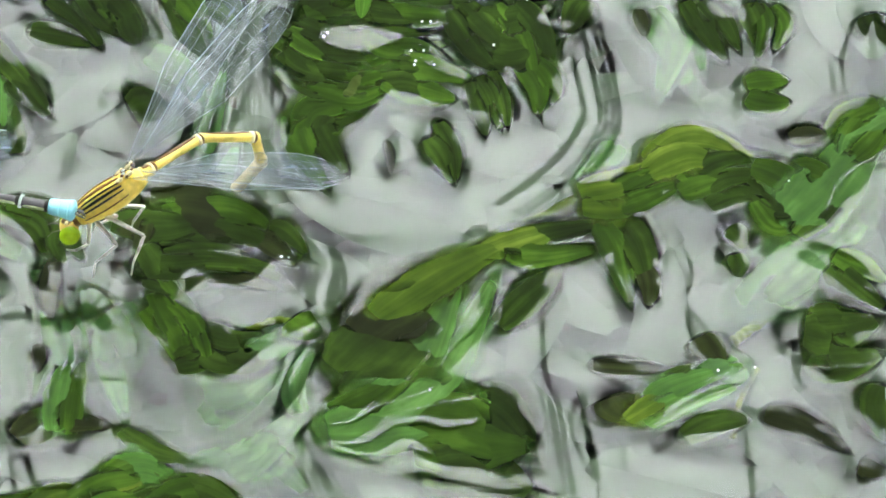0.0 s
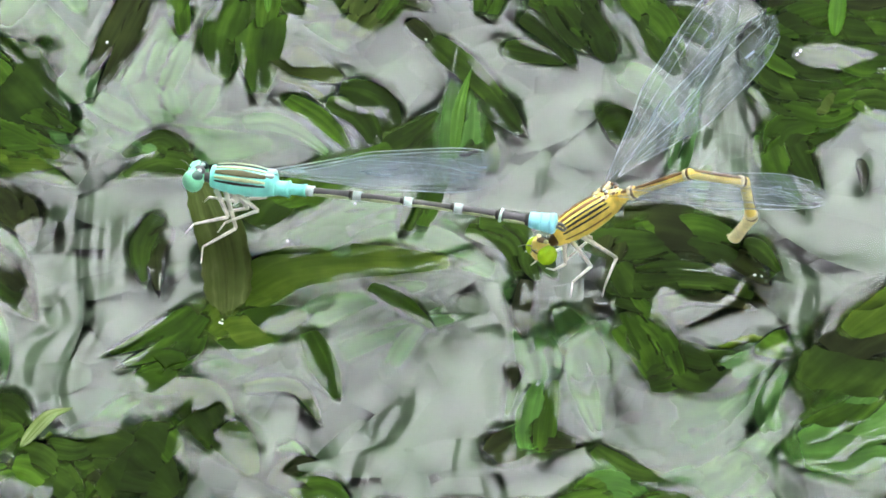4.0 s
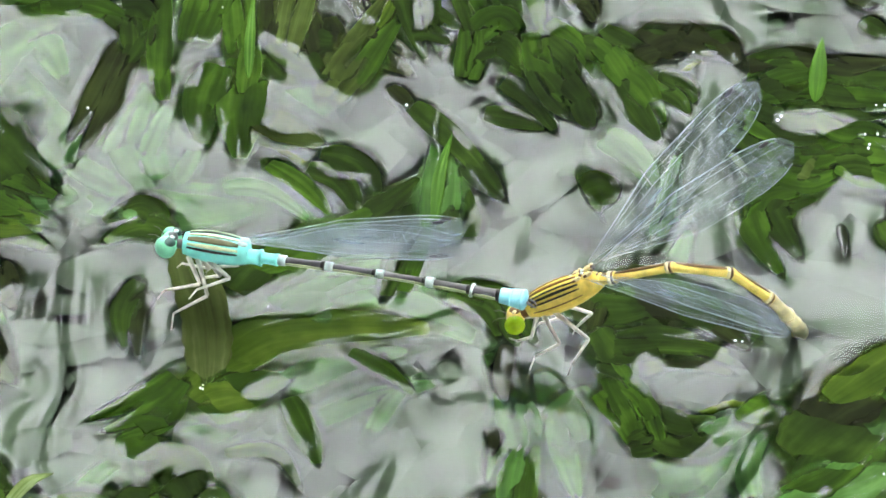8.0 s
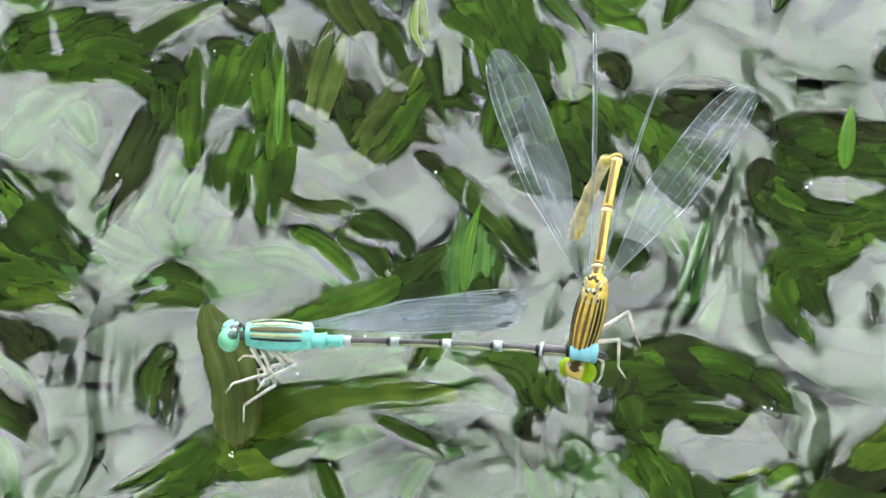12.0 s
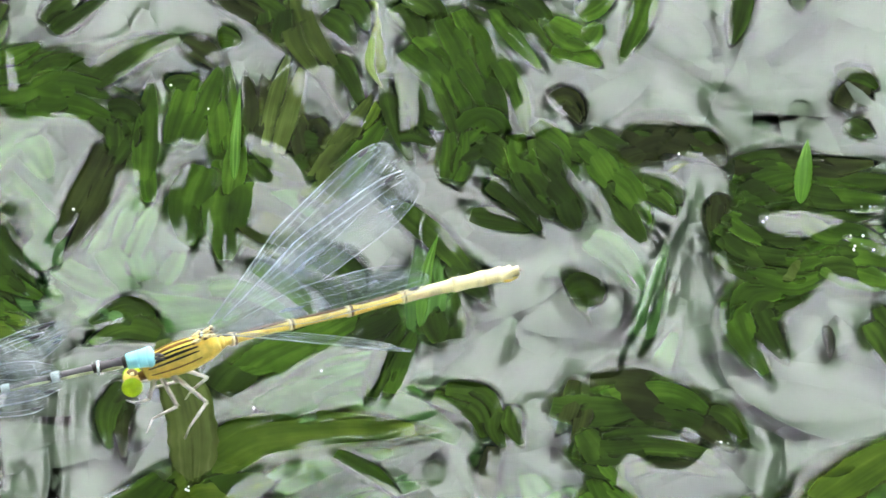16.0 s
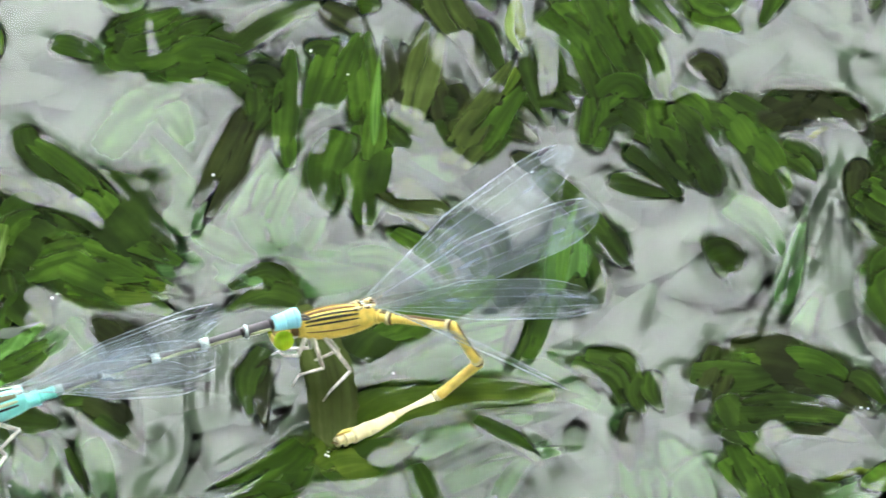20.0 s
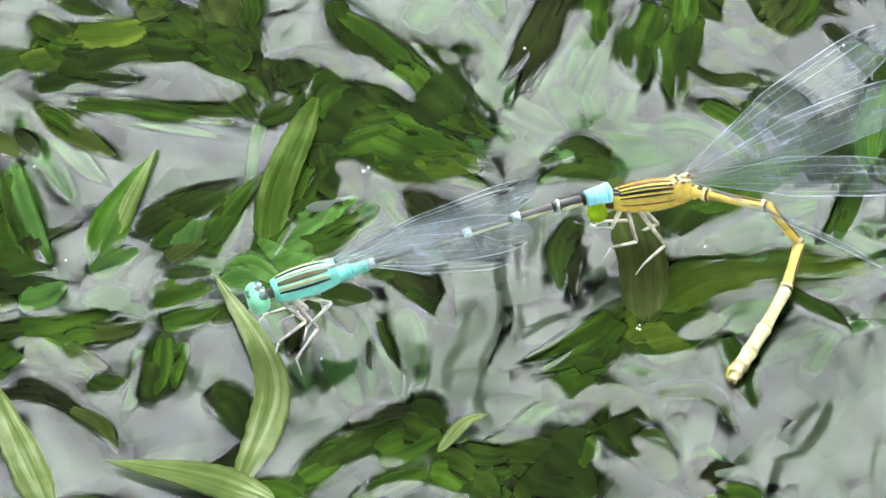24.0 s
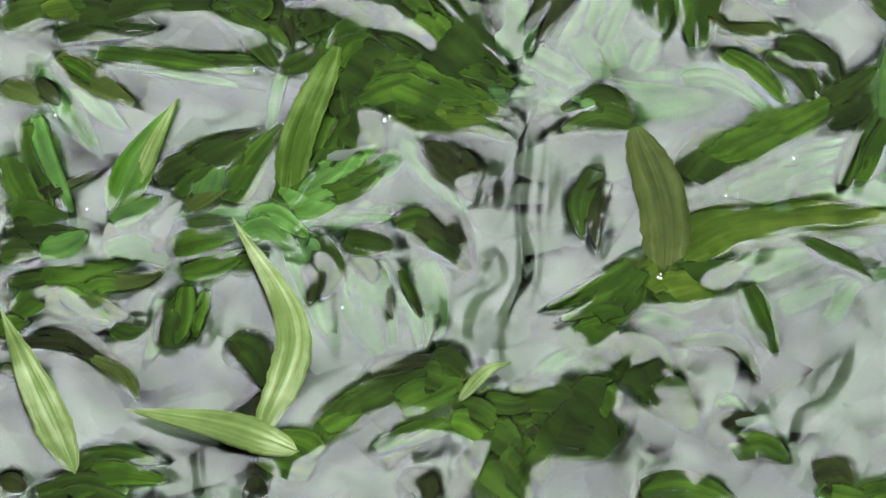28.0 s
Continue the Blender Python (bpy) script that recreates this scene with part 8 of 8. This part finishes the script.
# seconds; head and tail tip (mm)
MALE_WAY = [
    (0.0, (-18.6, -1.8, 5.5), (8.8, -8.7, 8.6)),
    (1.5, (-18.9, -2.2, 5.5), (9.2, -9.1, 8.8)),
    (3.0, (-18.4, -2.2, 5.5), (10.1, -8.2, 8.7)),
    (5.5, (-19.0, -2.2, 6.2), (9.8, -8.5, 8.5)),
    (6.5, (-19.0, -1.6, 5.5), (9.0, -9.3, 8.9)),
    (7.5, (-19.0, -1.9, 5.5), (8.8, -8.7, 7.9)),
    (8.0, (-19.0, -2.1, 5.5), (8.8, -8.8, 8.0)),
    (8.2, (-18.8, -1.9, 5.5), (8.9, -7.7, 8.2)),
    (8.5, (-18.6, -2.1, 5.5), (8.8, -9.4, 8.6)),
    (9.0, (-18.3, -2.1, 5.5), (9.0, -11.2, 9.8)),
    (10.0, (-17.7, -2.2, 5.5), (10.3, -8.7, 6.9)),
    (11.0, (-15.6, -4.0, 5.5), (11.2, -8.2, 8.5)),
    (12.0, (-16.0, -4.8, 5.5), (11.0, -7.9, 8.6)),
    (12.5, (-15.5, -5.4, 5.5), (11.1, -7.9, 8.6)),
    (14.5, (-15.0, -7.2, 6.0), (10.9, -8.0, 8.6)),
    (15.0, (-15.7, -5.1, 5.5), (10.7, -7.6, 8.6)),
    (15.1, (-17.6, -3.5, 6.3), (11.3, -6.7, 12.1)),
    (15.2, (-27.6, -7.8, 5.0), (-0.2, -12.8, 13.4)),
    (15.3, (-29.5, -12.6, 5.0), (-5.5, -11.4, 13.2)),
    (15.4, (-24.1, -21.4, 12.8), (-9.5, 1.8, 11.1)),
    (15.5, (-37.4, -18.4, 12.8), (-14.2, -1.8, 12.0)),
    (15.6, (-38.0, -18.0, 12.8), (-13.9, -4.7, 12.4)),
    (15.7, (-44.5, -9.9, 5.0), (-17.0, -4.0, 12.6)),
    (15.8, (-47.5, -11.1, 5.0), (-20.9, -7.2, 11.7)),
    (16.0, (-46.8, -11.7, 5.0), (-19.5, -7.9, 12.1)),
    (16.4, (-46.0, -13.2, 5.5), (-18.4, -8.0, 11.9)),
    (16.6, (-46.2, -13.9, 6.0), (-18.9, -4.5, 9.0)),
    (16.7, (-46.3, -14.1, 6.0), (-18.2, -4.7, 9.8)),
    (17.0, (-46.4, -14.2, 6.0), (-18.2, -4.0, 8.7)),
    (19.0, (-46.4, -14.5, 6.0), (-18.5, -5.2, 9.9)),
    (20.0, (-46.2, -14.5, 6.0), (-18.0, -4.2, 8.8)),
    (21.5, (-46.0, -14.5, 6.0), (-18.0, -4.3, 8.8)),
    (22.5, (-46.0, -14.5, 6.0), (-17.9, -3.9, 8.3)),
    (23.2, (-46.1, -14.5, 6.0), (-17.9, -3.8, 8.2)),
    (23.8, (-46.2, -14.1, 5.5), (-17.8, -3.5, 7.8)),
    (24.5, (-46.3, -14.5, 6.0), (-18.3, -5.3, 10.2)),
    (24.8, (-46.3, -14.3, 5.8), (-17.8, -3.5, 8.0)),
    (24.9, (-51.6, -23.1, 12.8), (-30.8, -8.6, 12.0)),
]


def facing(origin, tail_way):
    """A pose at origin with +X along tail_way, its back up, leaning over a little where the body lies along x."""
    x = Vector(tail_way).normalized()
    y = Vector((0, 0, 1)).cross(x).normalized()
    lean = Matrix.Rotation(radians(-24) * x.x, 3, x)
    y = lean @ y
    m = Matrix((x, y, x.cross(y))).transposed().to_4x4()
    m.translation = Vector(origin) * MM
    return m


def female_poses(nodes):
    """The pose of the whole, and those of its abdomen rings in its own space."""
    head, root, *bends = [Vector(p) for p in nodes]
    whole = facing(root, root - head)
    back = whole.inverted()
    ways = [b - a for a, b in zip([root, *bends], bends)]
    at, poses, turn = root - Vector((0, 0, 0.5)), [], whole.to_quaternion()
    for i, long in enumerate(SEGMENTS):
        k = (0, 0, 0, 1, 2, 3, 3, 3, 3, 3)[i]
        way = ways[k].normalized()
        if i in (1, 5):      # ease into the bend
            way = (way + 0.25 * ways[max(0, k - 1)].normalized()).normalized()
        turn = (turn @ Vector((1, 0, 0))).rotation_difference(way) @ turn      # bent on, never twisted
        poses.append(back @ Matrix.LocRotScale(at * MM, turn, None))
        at = at + way * long
    return whole, poses


# seconds; the ways in which the far fore, far hind, near fore and near hind wing point; how far each is turned edge-on (degrees)
WING_WAYS = [
    (0.0, (0.48, 0.34, 0.81), (0.58, 0.22, 0.78), (0.79, -0.38, 0.48), (0.72, -0.49, 0.50), (0, 10, 42, 70)),
    (3.0, (0.45, 0.23, 0.86), (0.57, 0.13, 0.81), (0.78, -0.41, 0.48), (0.72, -0.50, 0.50), (0, 10, 42, 70)),
    (6.0, (0.52, 0.41, 0.75), (0.70, 0.37, 0.61), (0.84, -0.33, 0.43), (0.77, -0.45, 0.47), (0, 0, 42, 70)),
    (8.1, (0.65, 0.32, 0.69), (0.76, 0.06, 0.65), (0.75, -0.56, 0.36), (0.70, -0.62, 0.38), (0, 10, 48, 72)),
    (8.5, (0.44, 0.42, 0.79), (0.50, 0.20, 0.84), (0.74, -0.25, 0.62), (0.76, -0.40, 0.52), (0, 60, 20, 40)),
    (9.0, (0.22, 0.47, 0.85), (0.26, 0.30, 0.92), (0.68, -0.11, 0.73), (0.76, -0.23, 0.61), (0, 80, 70, 60)),
    (10.0, (0.07, 0.39, 0.92), (0.12, 0.31, 0.94), (0.68, 0.42, 0.60), (0.84, 0.12, 0.53), (0, 70, 60, 45)),
    (11.0, (-0.11, 0.57, 0.82), (0.06, 0.74, 0.67), (0.60, 0.30, 0.74), (0.68, 0.10, 0.72), (0, 80, 30, 70)),
    (12.0, (-0.34, 0.48, 0.81), (0.02, 0.74, 0.67), (0.57, 0.38, 0.73), (0.21, 0.16, 0.96), (0, 84, 15, 84)),
    (15.0, (-0.36, 0.50, 0.79), (0.00, 0.74, 0.67), (0.55, 0.32, 0.77), (0.20, 0.19, 0.96), (0, 84, 15, 84)),
    (16.0, (0.71, 0.52, 0.47), (0.80, 0.45, 0.40), (0.85, -0.13, 0.52), (0.77, -0.45, 0.44), (0, 10, 40, 80)),
    (17.0, (0.77, 0.48, 0.43), (0.87, 0.19, 0.45), (0.84, -0.30, 0.45), (0.75, -0.61, 0.28), (0, 10, 35, 82)),
    (21.0, (0.81, 0.30, 0.50), (0.90, 0.10, 0.42), (0.90, -0.28, 0.35), (0.76, -0.61, 0.20), (0, 10, 35, 82)),
]
MALE_WING_WAYS = [
    (0.0, (1.00, 0.03, 0.04), (0.97, -0.10, 0.20), (0.99, -0.11, 0.09), (0.94, -0.25, 0.24), (35, 45, 40, 50)),
    (9.0, (1.00, 0.03, 0.04), (0.97, -0.10, 0.20), (0.99, -0.12, 0.10), (0.94, -0.25, 0.24), (35, 45, 40, 50)),
    (12.0, (0.99, 0.06, 0.07), (0.98, 0.02, 0.17), (0.99, 0.03, 0.06), (0.95, -0.16, 0.25), (35, 45, 40, 50)),
    (15.0, (0.99, 0.06, 0.07), (0.98, 0.02, 0.17), (0.99, 0.03, 0.06), (0.95, -0.16, 0.25), (35, 45, 40, 50)),
    (16.0, (0.91, 0.18, 0.36), (0.88, 0.04, 0.47), (0.91, -0.12, 0.40), (0.84, -0.30, 0.46), (45, 50, 20, 30)),
    (21.0, (0.93, 0.25, 0.24), (0.91, 0.07, 0.41), (0.92, -0.11, 0.38), (0.83, -0.32, 0.46), (45, 50, 20, 30)),
]


def beat_wings(wings, rows, ways, out, high, start):
    """Keys each wing in its damselfly's space: held as the ways say, and beaten up and down in flight."""
    flights = ((start, 15.76), (24.84, 28.0))      # on the wing from, to
    towards = Vector((0, -0.64, 0.77))
    for i, (w, s, root) in enumerate(wings):
        home, keys = mmv(root, s * out, high), []
        def blade(x, n, lean):
            x = x.normalized()
            n = Matrix.Rotation(radians(lean), 3, x) @ (n - x * n.dot(x)).normalized() * s
            return Matrix.LocRotScale(home, Matrix((x, n.cross(x), n)).transposed().to_quaternion(), None)
        for t, (whole, *_) in rows:
            if any(a <= t <= b for a, b in flights):
                continue
            k = max(j for j, r in enumerate(ways) if r[0] <= t or j == 0)
            a, b = ways[k], ways[min(k + 1, len(ways) - 1)]
            f = (t - a[0]) / (b[0] - a[0]) if b[0] > a[0] else 0
            back = whole.to_3x3().inverted()
            keys.append((t, blade(back @ Vector(a[1 + i]).lerp(Vector(b[1 + i]), f), back @ towards, a[5][i] + (b[5][i] - a[5][i]) * f)))
        for a, b in flights:
            for j in range(int((min(b, 25.2) - a) * FPS) + 1):
                up = (0.95, -0.45)[(j + i) % 2]
                keys.append((a + j / FPS, blade(Vector((0.35, s * 0.8, up)), Vector((-0.3, 0, 1)), s * 15)))
        keys.sort(key=lambda r: r[0])
        keys.append((28.0, keys[-1][1]))
        walk(w, keys)


def motions():
    rows = []
    for (t, *a), (u, *b) in zip(FEMALE_WAY, FEMALE_WAY[1:]):
        n = max(1, int((u - t) / 0.14))
        for k in range(n):
            s = k / n
            s = s if n < 3 else s * s * (3 - 2 * s)
            rows.append((t + (u - t) * k / n, female_poses([Vector(p).lerp(Vector(q), s) for p, q in zip(a, b)])))
    rows.append((FEMALE_WAY[-1][0], female_poses(FEMALE_WAY[-1][1:])))
    gone = [(25.0, (-95, 10, 40)), (25.3, (-230, 60, 120)), (26.0, (-600, 200, 300)), (28.0, (-1500, 600, 700))]
    last = rows[-1][1]
    for t, (x, y, z) in gone:
        whole = last[0].copy()
        whole.translation = mmv(x, y, z)
        rows.append((t, (whole, last[1])))
    walk(FEMALE, [(t, p[0]) for t, p in rows])
    for i, ring in enumerate(RINGS):
        walk(ring, [(t, p[1][i]) for t, p in rows])
    beat_wings(WINGS, rows, WING_WAYS, 0.5, 0.6, 14.9)
    MALE.scale = (1.03, 1.03, 1.03)
    way = []
    for t, head, tail in MALE_WAY:      # the tail end stays on the female's neck
        head, tail = Vector(head), Vector(tail)
        long = (head - tail).length
        way.append((t, facing(tail + (head - tail) / long * (0.7 * long + 8.7), tail - head)))
    off = way[-1][1].translation - last[0].translation
    for t, (x, y, z) in gone:
        whole = way[-1][1].copy()
        whole.translation = mmv(x, y, z) + off
        way.append((t, whole))
    walk(MALE, way)
    beat_wings(MALE_WINGS, [(t, (m,)) for t, m in way], MALE_WING_WAYS, 0.4, 0.9, 15.07)



build_pond()
deep_weed()
build_banks()
motions()
